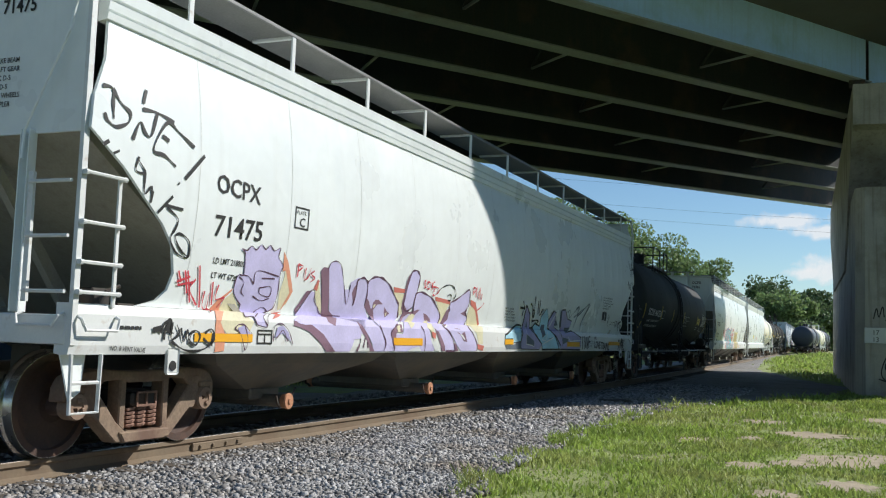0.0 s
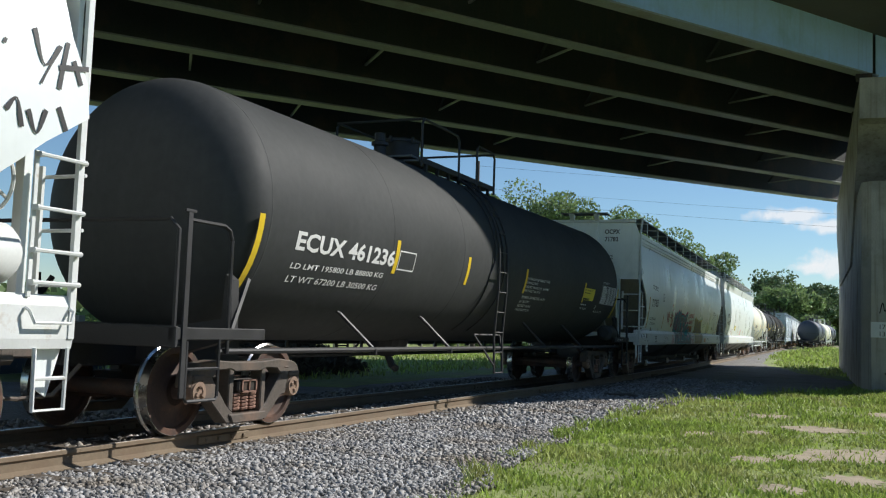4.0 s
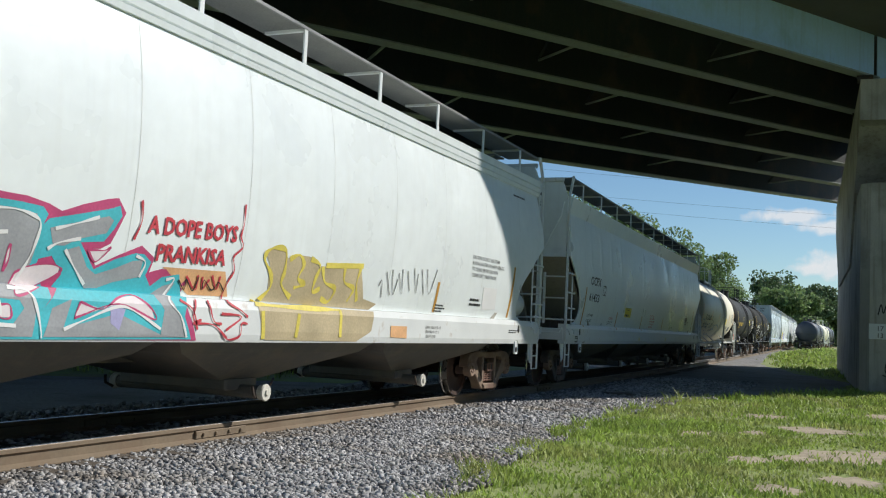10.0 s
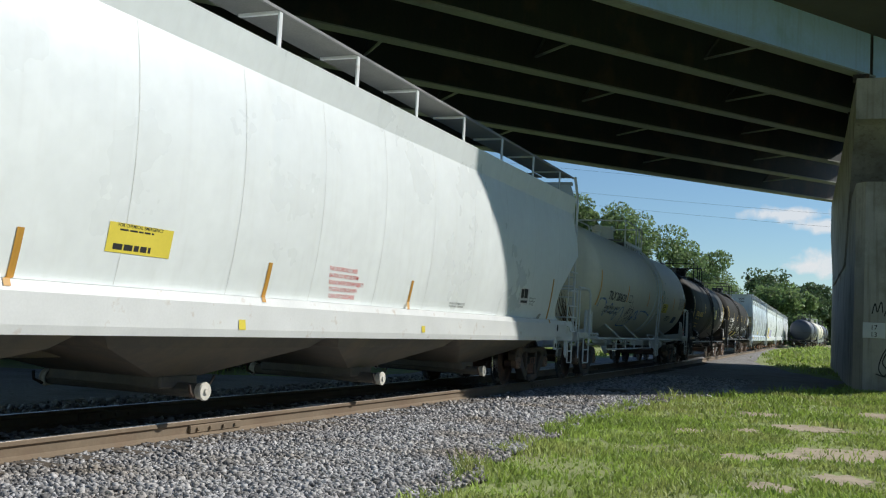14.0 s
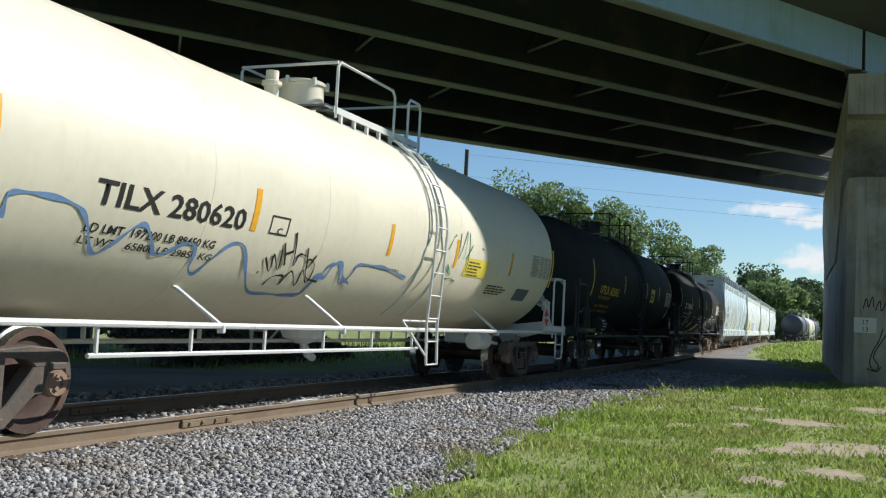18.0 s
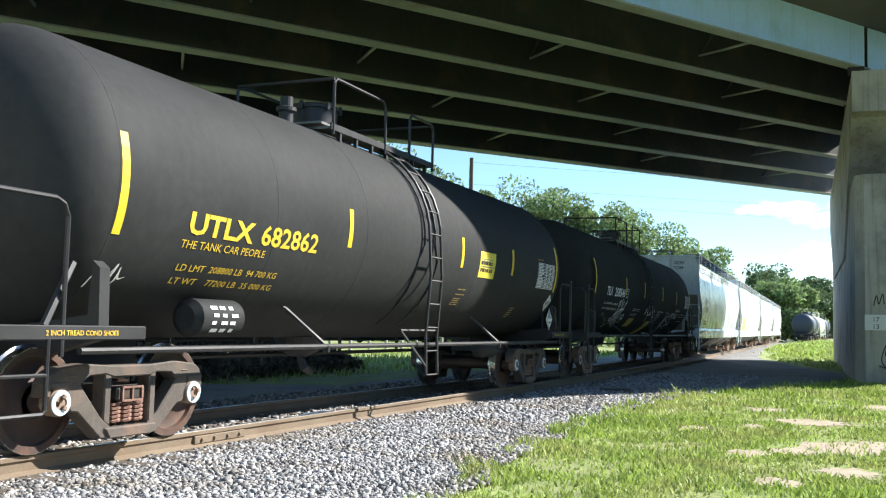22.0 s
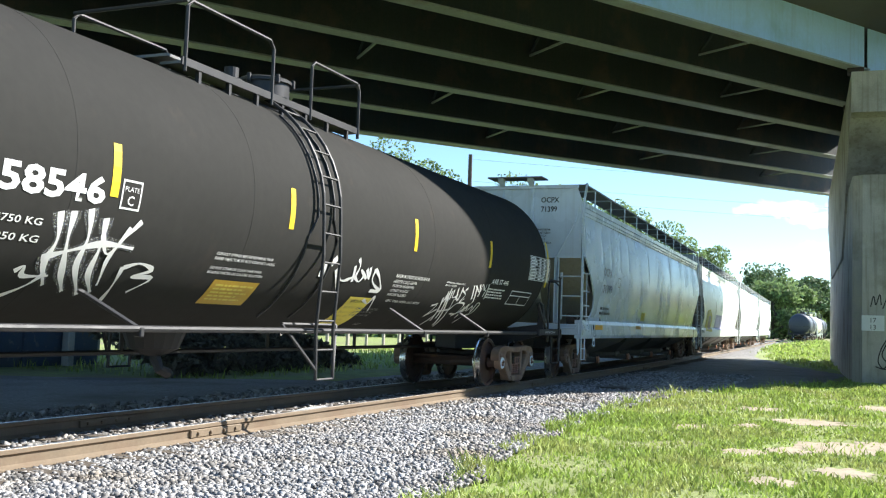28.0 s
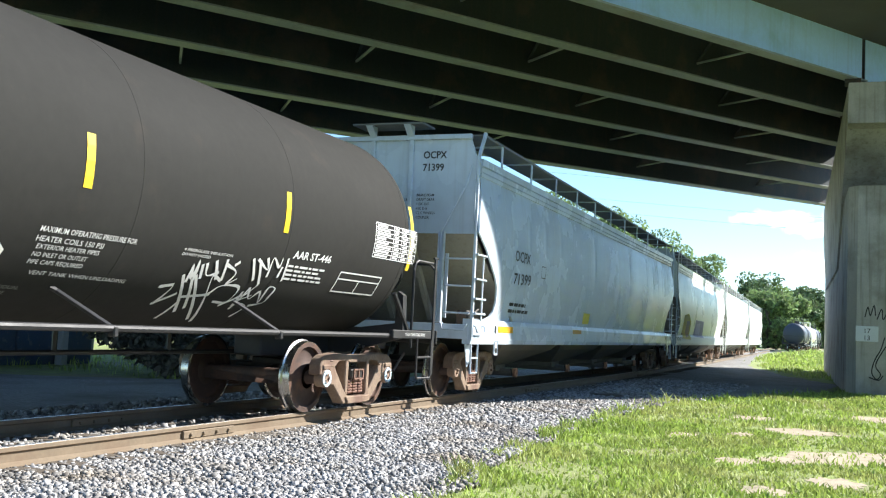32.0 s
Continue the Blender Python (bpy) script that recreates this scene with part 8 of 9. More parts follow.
        [(8.06, 1.40), (8.08, 1.55), (8.15, 1.56), (8.15, 1.40), (8.04, 1.30), (8.11, 1.23), (8.12, 1.08), (8.03, 1.09), (8.05, 1.25), (8.06, 1.40)],
        [(8.61, 1.43), (8.71, 1.48), (8.89, 1.52), (9.03, 1.50), (9.03, 1.45), (8.73, 1.30), (8.57, 1.27), (8.61, 1.43)],
        [(8.43, 1.19), (8.52, 1.19), (8.54, 1.10), (8.44, 1.10), (8.43, 1.19)],
        [(8.50, 1.43), (8.50, 1.57), (8.52, 1.63), (8.53, 1.52), (8.50, 1.43)],
        [(9.29, 1.66), (9.47, 1.67), (9.54, 1.70), (9.40, 1.57), (9.29, 1.66)],
        [(9.22, 1.24), (9.46, 1.19), (9.65, 1.29), (9.85, 1.32), (10.07, 1.21), (10.11, 1.12), (9.65, 1.24), (9.23, 1.13), (9.17, 1.12), (9.22, 1.24)],
        [(6.88, 1.44), (6.88, 1.64), (6.90, 1.66), (6.93, 1.51), (6.89, 1.44)],
        [(6.90, 1.21), (6.94, 1.22), (6.94, 1.17), (6.90, 1.17), (6.90, 1.21)]], 4)
    fill(C, SIDE, "violet", [(7.31, 1.13), (7.40, 1.11), (7.43, 1.02), (7.32, 1.00)], 3)
    fill(C, SIDE, "violet", [(9.56, 1.22), (9.74, 1.20), (9.68, 1.02), (9.57, 1.08)], 3)
    fill(C, SIDE, "lilac", [(6.90, 1.04), (6.96, 1.02), (6.96, 0.94), (6.91, 0.95)], 3)
    fill(C, SIDE, "violet", [(6.99, 1.76), (7.06, 1.81), (7.09, 1.74), (7.02, 1.70)], 3)
    spray(C, SIDE, "inkwhite", 0.028, [
        [(6.60, 1.80), (6.63, 1.86), (6.69, 1.89), (6.77, 1.85), (6.80, 1.82)],
        [(6.86, 1.81), (6.86, 1.68), (6.85, 1.55), (6.84, 1.42)],
        [(7.04, 1.91), (7.10, 1.94), (7.16, 1.86)],
        [(7.12, 1.84), (7.14, 1.66), (7.14, 1.53), (7.12, 1.46)],
        [(6.78, 1.29), (6.85, 1.18), (6.90, 1.06), (6.98, 0.94)],
        [(6.91, 1.32), (7.02, 1.31), (7.17, 1.32), (7.26, 1.28), (7.23, 1.20), (7.16, 1.06), (7.11, 0.97)],
        [(7.61, 1.77), (7.58, 1.63), (7.52, 1.51), (7.51, 1.37), (7.45, 1.25), (7.43, 1.16)],
        [(7.89, 1.85), (7.92, 1.68), (7.94, 1.49), (7.98, 1.34), (7.96, 1.22), (8.00, 0.96)],
        [(8.03, 1.89), (8.05, 1.69), (8.04, 1.57)],
        [(8.19, 1.87), (8.50, 1.89), (8.69, 1.86), (8.76, 1.80), (8.74, 1.64), (8.70, 1.51), (8.63, 1.37)],
        [(8.06, 1.67), (8.47, 1.72)],
        [(8.37, 1.29), (8.43, 1.21), (8.44, 1.11)],
        [(7.50, 1.06), (7.77, 1.07)],
        [(8.12, 1.06), (8.59, 1.04)],
        [(8.91, 1.79), (9.11, 1.85), (9.35, 1.93)],
        [(8.87, 1.63), (8.98, 1.69), (9.19, 1.74)],
        [(9.05, 1.64), (9.18, 1.51), (9.33, 1.38)],
        [(9.86, 1.66), (9.99, 1.61), (9.95, 1.48)],
        [(9.06, 1.02), (9.28, 1.10), (9.66, 1.22), (9.92, 1.16), (10.20, 1.04)],
        [(10.31, 1.48), (10.42, 1.49), (10.31, 1.30), (10.47, 1.16), (10.57, 0.97)],
        [(8.50, 1.32), (8.69, 1.30), (8.78, 1.17), (8.85, 0.95)]], 5)
    spray(C, SIDE, "teal", 0.030, [
        [(6.63, 1.78), (6.65, 1.66), (6.69, 1.53)],
        [(7.40, 1.89), (7.40, 1.73), (7.40, 1.59)],
        [(7.94, 1.93), (7.97, 1.73), (7.99, 1.54)]], 4)
    fill(C, SIDE, "peach", [(10.23, 1.59), (11.16, 1.61), (11.28, 1.37), (10.66, 1.36)], 0)
    words(C, SIDE, "A DOPE BOYS", 9.94, 1.87, 1.30, 0.156, "redspray", -0.04, 0.03, 5, "spray_lettering")
    words(C, SIDE, "PRANKISA", 10.11, 1.64, 1.01, 0.152, "redspray", -0.03, 0.03, 5, "spray_lettering")
    spray(C, SIDE, "redspray", 0.025, [
        [(11.31, 2.29), (11.32, 2.10), (11.30, 1.97), (11.36, 1.87), (11.24, 1.76), (11.29, 1.63), (11.22, 1.50), (11.19, 1.33), (11.40, 1.24), (11.52, 1.18)],
        [(9.82, 2.13), (9.85, 1.96), (9.79, 1.79)],
        [(10.46, 1.31), (10.64, 1.22), (10.72, 1.04)],
        [(10.69, 1.32), (10.65, 1.13), (10.77, 1.13)],
        [(10.87, 1.32), (10.96, 1.13), (11.09, 1.10)],
        [(11.08, 1.20), (11.41, 1.18), (11.16, 1.04)],
        [(10.65, 1.10), (10.96, 1.09), (11.16, 0.98), (11.23, 0.95), (11.40, 0.99), (11.42, 1.11), (11.52, 1.11)],
        [(10.58, 1.53), (10.75, 1.41), (10.75, 1.55)],
        [(10.82, 1.54), (10.85, 1.42), (10.93, 1.52)],
        [(10.96, 1.56), (11.07, 1.43), (11.09, 1.56)]], 5)
    spray(C, SIDE, "ink", 0.016, [
        [(10.48, 1.49), (10.59, 1.40), (10.59, 1.50), (10.71, 1.40), (10.76, 1.53)],
        [(10.85, 1.42), (10.85, 1.51), (11.00, 1.42), (11.08, 1.50), (11.19, 1.42)]], 6)
    fill(C, SIDE, "khaki", [(11.95, 1.46), (11.89, 1.74), (11.79, 1.84), (11.88, 1.91), (12.10, 1.92), (12.21, 1.83), (12.43, 1.88), (12.67, 1.88), (12.87, 1.79), (13.88, 1.85), (14.09, 1.47), (14.47, 1.42), (14.30, 1.34), (11.84, 1.35)], 0)
    fill(C, SIDE, "khaki", [(11.70, 1.33), (14.30, 1.32), (14.22, 1.07), (13.85, 0.94), (11.85, 0.95), (11.75, 1.18)], 0)
    spray(C, SIDE, "gold", 0.060, [
        [(11.81, 1.35), (11.98, 1.50), (11.94, 1.64), (11.79, 1.77), (11.80, 1.86), (11.95, 1.92), (12.15, 1.90), (12.19, 1.69), (12.18, 1.54), (12.41, 1.41)],
        [(12.25, 1.82), (12.43, 1.88), (12.55, 1.78), (12.48, 1.63), (12.64, 1.57), (12.43, 1.52)],
        [(12.68, 1.86), (12.90, 1.80), (12.85, 1.65), (12.84, 1.50), (12.99, 1.54)],
        [(12.96, 1.79), (13.07, 1.62), (13.33, 1.56), (13.24, 1.40), (13.05, 1.43)],
        [(13.48, 1.82), (13.52, 1.65), (13.78, 1.58), (13.68, 1.42)],
        [(13.88, 1.87), (13.83, 1.66), (13.92, 1.43)],
        [(13.03, 1.81), (13.93, 1.87)],
        [(11.67, 1.33), (11.96, 1.31), (12.91, 1.31), (13.43, 1.31)],
        [(11.79, 1.25), (11.82, 0.96)],
        [(12.50, 1.24), (12.45, 0.98)],
        [(13.43, 1.31), (13.43, 0.99)]], 2)
    spray(C, HOP, "redspray", 0.03, [
        [(5.92, 1.23), (5.97, 0.94)],
        [(5.98, 1.22), (6.07, 1.16), (5.98, 1.07), (6.12, 0.94)],
        [(6.14, 1.24), (6.19, 0.94), (6.26, 1.16)],
        [(6.27, 1.24), (6.31, 1.16), (6.20, 1.05), (6.39, 0.97)]], 4)
    spray(C, HOP, "inkgrey", 0.015, [
        [(4.34, 1.16), (4.41, 1.21), (4.50, 1.17), (4.54, 1.07), (4.45, 1.02), (4.38, 1.08)],
        [(4.29, 1.04), (4.31, 0.98), (4.39, 1.00)],
        [(4.59, 1.17), (4.64, 1.08), (4.74, 1.18)],
        [(4.77, 1.12), (4.86, 1.20), (4.98, 1.13)],
        [(4.95, 1.08), (5.02, 1.18), (5.14, 1.01)]], 3)
    spray(C, HOP, "inkgrey", 0.02, [
        [(14.38, 1.65), (14.47, 1.73), (14.46, 1.51)],
        [(14.60, 1.84), (14.70, 1.55)],
        [(14.77, 1.88), (14.79, 1.56), (14.93, 1.77)],
        [(14.96, 1.85), (15.06, 1.58), (15.07, 1.91)],
        [(15.23, 1.90), (15.30, 1.63)],
        [(15.43, 1.95), (15.51, 1.61), (15.56, 1.88)],
        [(15.68, 1.95), (15.77, 1.61)],
        [(15.86, 1.97), (15.95, 1.62), (16.21, 1.98)]], 3)
    lines_of(C, HOP, ["CAUTION: DO NOT USE STEAM", "BOILING WATER OR SHARP OBJECTS", "TO CLEAN. ENTER CAR WITH", "CLEAN SOFT SOLED SHOES."], 17.55, 2.31, 1.46, 0.37, "ink")
    lines_of(C, HOP, ["EXW 10-8 H 3-10", "EW 8-0 H 15-1", "CU FT 6200"], 15.88, 1.17, 0.52, 0.19, "ink")
    fill(C, HOP, "inkwhite", [(18.11, 1.83), (18.73, 1.84), (18.72, 1.49), (18.09, 1.47)], 1)
    bars(C, HOP, 17.54, 1.65, 0.54, 0.15, 2, "ink", 1)
    bars(C, HOP, 16.19, 1.50, 0.42, 0.13, 3, "ink", 1)
    bars(C, HOP, 19.38, 1.17, 0.49, 0.07, 2, "ink", 2)
    fill(C, HOP, "peach", [(14.76, 1.15), (15.26, 1.15), (15.26, 0.99), (14.77, 1.00)], 1)
    bars(C, HOP, 19.41, 3.56, 0.83, 0.06, 1, "ink", 1)
    # clean white hopper
    words(D, HOP, "OCPX", 2.01, 2.25, 1.00, 0.197, "ink", -0.00, 0.012)
    words(D, HOP, "61433", 1.95, 1.89, 0.97, 0.187, "ink", 0.01, 0.012)
    words(D, HOP, "LD LMT 196900", 1.89, 1.54, 0.57, 0.064, "ink", -0.00, 0.012)
    words(D, HOP, "LT WT 66100", 1.86, 1.42, 0.51, 0.059, "ink", 0.00, 0.012)
    boxed(D, HOP, 3.26, 2.06, 0.31, 0.23, "ink", 0.018)
    words(D, HOP, "C", 3.37, 2.08, 0.11, 0.075, "ink", -0.00, 0.012)
    words(D, HOP, "PLATE", 3.31, 2.22, 0.20, 0.041, "ink", -0.01, 0)
    tape(D, HOP, 1.52, 1.30, 0.08, 0.87, "amber", layer=1)
    tape(D, HOP, 4.98, 1.28, 0.07, 0.44, "amber", layer=1)
    tape(D, HOP, 8.35, 1.29, 0.07, 0.42, "amber", layer=1)
    tape(D, HOP, 11.93, 1.33, 0.07, 0.40, "amber", layer=1)
    tape(D, HOP, 18.58, 1.27, 0.08, 0.88, "amber", layer=1)
    words(D, HOP, "CAUTION", 4.19, 1.52, 0.39, 0.061, "inkred", -0.00, 0.012)
    lines_of(D, HOP, ["CONSULT OWNER BEFORE", "REPAIRING HOPPER BODY"], 4.02, 1.48, 0.59, 0.10, "ink")
    tape(D, HOP, 6.00, 1.62, 0.82, 0.25, "decal", layer=0, name="emergency_decal")
    lines_of(D, HOP, ["FOR CHEMICAL EMERGENCY"], 6.13, 1.87, 0.58, 0.05, "ink")
    bars(D, HOP, 6.15, 1.83, 0.58, 0.03, 1, "ink", 1)
    bars(D, HOP, 6.06, 1.72, 0.64, 0.10, 1, "ink", 1)
    lines_of(D, HOP, ["THIS CAR SPECIALLY LINED", "CAUTION: DO NOT USE STEAM", "BOILING WATER OR SHARP OBJECTS", "TO CLEAN. ENTER CAR WITH", "CLEAN SOFT SOLED SHOES"], 9.70, 1.77, 0.87, 0.40, "inkred")
    fill(D, HOP, "decal", [(7.93, 1.10), (8.04, 1.10), (8.06, 1.00), (7.94, 1.00)], 1)
    fill(D, HOP, "decal", [(12.38, 1.11), (12.50, 1.11), (12.51, 1.02), (12.39, 1.02)], 1)
    boxed(D, HOP, 0.79, 0.96, 0.23, 0.13, "ink", 0.018, True)
    lines_of(D, HOP, ["CONSULT OWNER BEFORE", "REPAIRING CASTINGS"], 13.40, 1.49, 0.63, 0.09, "ink")
    tape(D, HOP, 16.70, 1.58, 0.50, 0.30, "inkwhite", layer=1, name="reporting_panel")
    fill(D, HOP, "ink", [(16.75, 1.86), (16.92, 1.86), (16.92, 1.70), (16.76, 1.69)], 2)
    fill(D, HOP, "ink", [(16.94, 1.87), (17.14, 1.87), (17.14, 1.70), (16.95, 1.70)], 2)
    fill(D, HOP, "ink", [(16.75, 1.65), (17.14, 1.66), (17.13, 1.61), (16.75, 1.61)], 2)
    lines_of(D, HOP, ["EXW 10-8 H 9-3", "EW 8-0 H 15-0", "CU FT 6100"], 17.27, 1.73, 0.36, 0.17, "ink")
    words(D, HOP, "JACK HERE", 1.47, 0.95, 0.20, 0.028, "ink", 0.00, 0.012)
    # pale grey hopper
    words(H, HOP, "OCPX", 2.10, 2.44, 0.95, 0.207, "ink", 0.01, 0.012)
    words(H, HOP, "71399", 2.09, 2.02, 1.05, 0.208, "ink", -0.02, 0.012)
    boxed(H, HOP, 3.82, 2.23, 0.31, 0.24, "ink", 0.018)
    bars(H, HOP, 1.94, 1.71, 1.35, 0.24, 2, "ink", 1)
    tape(H, HOP, 1.34, 1.13, 0.84, 0.11, "orange", layer=1)
    tape(H, HOP, 6.53, 1.17, 0.81, 0.09, "amber", layer=1)
    fill(H, HOP, "gold", [(7.58, 1.66), (8.22, 1.66), (8.15, 1.41), (7.56, 1.41)], 1)
    # black tank with yellow stripes
    words(B, T_B, "ECUX 461236", -7.27, -0.41, 2.49, 0.209, "inkwhite", 0.02, 0.03)
    words(B, T_B, "LD LMT 195800 LB 88800 KG", -7.24, -0.64, 2.26, 0.072, "inkwhite", -0.03, 0.012)
    words(B, T_B, "LT WT 67200 LB 30500 KG", -7.21, -0.81, 2.21, 0.085, "inkwhite", -0.01, 0.012)
    tape(B, T_B, -8.06, -0.97, 0.10, 0.87, "yellow", layer=1)
    tape(B, T_B, -4.78, -0.53, 0.10, 0.46, "yellow", layer=1)
    tape(B, T_B, -2.18, -0.54, 0.10, 0.45, "yellow", layer=1)
    boxed(B, T_B, -4.66, -0.47, 0.52, 0.27, "inkwhite", 0.018)
    tape(B, T_B, 0.72, -0.54, 0.10, 0.46, "yellow", layer=1)
    tape(B, T_B, 4.88, -0.55, 0.10, 0.45, "yellow", layer=1)
    tape(B, T_B, 7.98, -0.88, 0.10, 0.79, "yellow", layer=1)
    lines_of(B, T_B, ["VALVE FLANGE GASKETS 3545", "O-RINGS 4273", "LIQUID VALVE 2 J.B. 3600MT", "RELT RELT 06-2016"], 0.83, -0.22, 1.45, 0.31, "inkwhite")
    lines_of(B, T_B, ["PRD MID A-2089 RBLT RELT 06-2016", "BOV JB AZFRC", "RBLT RELT 06-2016", "FLANGE GASKET 3545"], 0.81, -0.58, 1.45, 0.36, "inkwhite")
    tape(B, T_B, 4.86, -0.49, 0.95, 0.28, "decal", layer=1, name="emergency_decal")
    lines_of(B, T_B, ["FOR CHEMICAL EMERGENCY"], 4.94, -0.24, 0.71, 0.06, "ink")
    bars(B, T_B, 4.95, -0.30, 0.70, 0.04, 1, "ink", 1)
    bars(B, T_B, 4.94, -0.41, 0.70, 0.11, 1, "ink", 1)
    bars(B, T_B, 4.92, -0.57, 0.62, 0.06, 1, "inkwhite", 8)
    words(B, T_B, "RELT 06-2016", 4.97, -0.71, 0.55, 0.052, "inkwhite", 0.01, 0.012)
    words(B, T_B, "BUILT UTC 07-1995", 6.26, -0.76, 0.71, 0.054, "inkwhite", 0.00, 0.012)
    bars(B, T_B, 6.20, -0.58, 0.13, 0.10, 3, "inkwhite", 1)
    table(B, T_B, 6.46, -0.52, 1.38, 0.43, "inkwhite", 8)
    words(B, T_B, "DOT 111A100W1", 6.49, -0.04, 0.57, 0.056, "inkwhite", -0.01, 0.012)
    # cream tank
    words(E, T_E, "TILX 280620", -6.04, -0.47, 2.20, 0.222, "ink", 0.01, 0.02)
    words(E, T_E, "LD LMT  197200 LB 89450 KG", -6.03, -0.73, 1.83, 0.091, "ink", -0.00, 0.012)
    words(E, T_E, "LT WT   65800 LB 29850 KG", -6.03, -0.85, 1.87, 0.080, "ink", 0.02, 0.012)
    tape(E, T_E, -7.22, -0.69, 0.10, 0.89, "orange", layer=1)
    tape(E, T_E, -3.73, -0.47, 0.10, 0.45, "orange", layer=1)
    tape(E, T_E, -0.44, -0.48, 0.10, 0.44, "orange", layer=1)
    tape(E, T_E, 1.96, -0.48, 0.10, 0.45, "orange", layer=1)
    tape(E, T_E, 4.67, -0.45, 0.10, 0.43, "orange", layer=1)
    tape(E, T_E, 7.29, -0.56, 0.10, 0.79, "orange", layer=1)
    boxed(E, T_E, -3.37, -0.47, 0.37, 0.21, "ink", 0.018)
    words(E, T_E, "C", -3.21, -0.46, 0.10, 0.075, "ink", 0.00, 0.012)
    spray(E, T_E, "bluespray", 0.05, [
        [(-6.90, -0.72), (-6.92, -0.55), (-6.87, -0.50), (-6.68, -0.48), (-6.39, -0.49), (-6.16, -0.54), (-6.02, -0.66), (-5.85, -0.89), (-5.74, -0.93), (-5.61, -0.81), (-5.46, -0.65), (-5.32, -0.59), (-5.15, -0.73), (-5.03, -0.87), (-4.89, -0.84), (-4.65, -0.71), (-4.48, -0.75), (-4.41, -0.98), (-4.27, -1.04), (-4.15, -0.86), (-3.94, -0.65), (-3.70, -0.66), (-3.45, -0.94), (-3.11, -1.22), (-2.71, -1.24), (-2.35, -1.24), (-2.03, -1.18), (-1.97, -0.98), (-1.92, -0.86), (-1.77, -0.92), (-1.71, -0.73), (-1.52, -0.68), (-1.33, -0.87), (-1.07, -0.96)]], 3)
    spray(E, T_E, "bluespray", 0.05, [
        [(-2.28, -1.23), (-2.05, -1.23), (-1.99, -1.07), (-1.98, -0.87), (-1.87, -0.94), (-1.82, -0.76), (-1.70, -0.70), (-1.54, -0.70), (-1.36, -0.95), (-1.23, -0.94), (-1.14, -0.80), (-1.08, -0.67), (-0.65, -0.65), (-0.30, -0.66), (0.22, -0.73), (0.46, -0.76)]], 3)
    spray(E, T_E, "ink", 0.03, [
        [(-3.23, -0.74), (-3.02, -0.91), (-3.10, -0.69), (-2.87, -0.88), (-2.99, -0.61)],
        [(-2.98, -0.54), (-2.79, -0.81)],
        [(-2.88, -0.67), (-2.73, -0.62)],
        [(-2.81, -0.40), (-2.61, -0.80), (-2.59, -0.65), (-2.38, -0.66)],
        [(-2.46, -0.56), (-2.29, -0.81), (-2.21, -0.63)],
        [(-2.95, -1.11), (-2.89, -0.98), (-2.68, -0.95), (-2.65, -1.09), (-2.57, -0.87), (-2.30, -1.07), (-2.35, -0.84), (-2.10, -1.01), (-2.15, -0.76), (-2.35, -0.70), (-2.19, -0.93), (-1.87, -0.98)],
        [(-3.23, -0.93), (-3.21, -0.94)]], 4)
    words(E, T_E, "VENT TANK WHEN UNLOADING", -1.01, -0.68, 1.15, 0.044, "ink", 0.02, 0.012)
    tape(E, T_E, 2.47, -0.59, 1.05, 0.31, "decal", layer=1, name="emergency_decal")
    bars(E, T_E, 2.61, -0.32, 0.65, 0.27, 5, "ink", 1)
    bars(E, T_E, 3.83, -0.67, 1.09, 0.20, 4, "ink", 3)
    table(E, T_E, 5.92, -0.38, 1.31, 0.41, "inkpale", 8)
    tape(E, T_E, 5.47, -0.93, 0.76, 0.26, "slate", layer=1, name="reporting_panel")
    spray(E, T_E, "greenspray", 0.025, [
        [(1.64, -0.22), (1.79, -0.04), (1.91, 0.04)],
        [(2.11, 0.07), (2.09, -0.34), (2.39, 0.14), (2.32, -0.32)],
        [(2.42, -0.31), (2.66, -0.07)],
        [(2.50, 0.12), (2.55, -0.52)],
        [(1.57, -0.46), (1.96, -0.61), (1.75, -0.45)],
        [(1.77, -0.70), (2.05, -0.67), (2.28, -0.71)],
        [(3.10, -0.08), (3.20, -0.10)],
        [(2.81, 0.44), (2.82, 0.38)]], 3)
    # black tank with yellow stencils
    words(F, T_F, "UTLX", -5.57, -0.41, 1.08, 0.215, "inkyellow", 0.01, 0.03)
    words(F, T_F, "682862", -4.35, -0.42, 1.17, 0.221, "inkyellow", -0.00, 0.02)
    words(F, T_F, "THE TANK CAR PEOPLE", -5.62, -0.56, 1.42, 0.085, "inkyellow", 0.0, 0.0)
    words(F, T_F, "LD LMT  208800 LB  94 700 KG", -5.54, -0.80, 1.73, 0.078, "inkyellow", -0.01, 0)
    words(F, T_F, "LT WT    77200 LB  35 000 KG", -5.53, -0.95, 1.75, 0.077, "inkyellow", 0.00, 0)
    tape(F, T_F, -6.57, -0.52, 0.10, 0.91, "yellow", layer=1)
    tape(F, T_F, -2.48, -0.29, 0.10, 0.48, "yellow", layer=1)
    tape(F, T_F, 1.25, -0.30, 0.10, 0.48, "yellow", layer=1)
    tape(F, T_F, 3.68, -0.29, 0.10, 0.47, "yellow", layer=1)
    tape(F, T_F, 6.44, -0.49, 0.10, 0.94, "yellow", layer=1)
    tape(F, T_F, 2.08, -0.41, 0.74, 0.44, "decal", layer=0, name="emergency_decal")
    bars(F, T_F, 2.16, 0.01, 0.60, 0.07, 2, "gold", 1)
    bars(F, T_F, 2.22, -0.08, 0.46, 0.06, 2, "slate", 2)
    bars(F, T_F, 2.13, -0.10, 0.72, 0.12, 1, "ink", 3)
    bars(F, T_F, 2.22, -0.21, 0.46, 0.03, 1, "slate", 5)
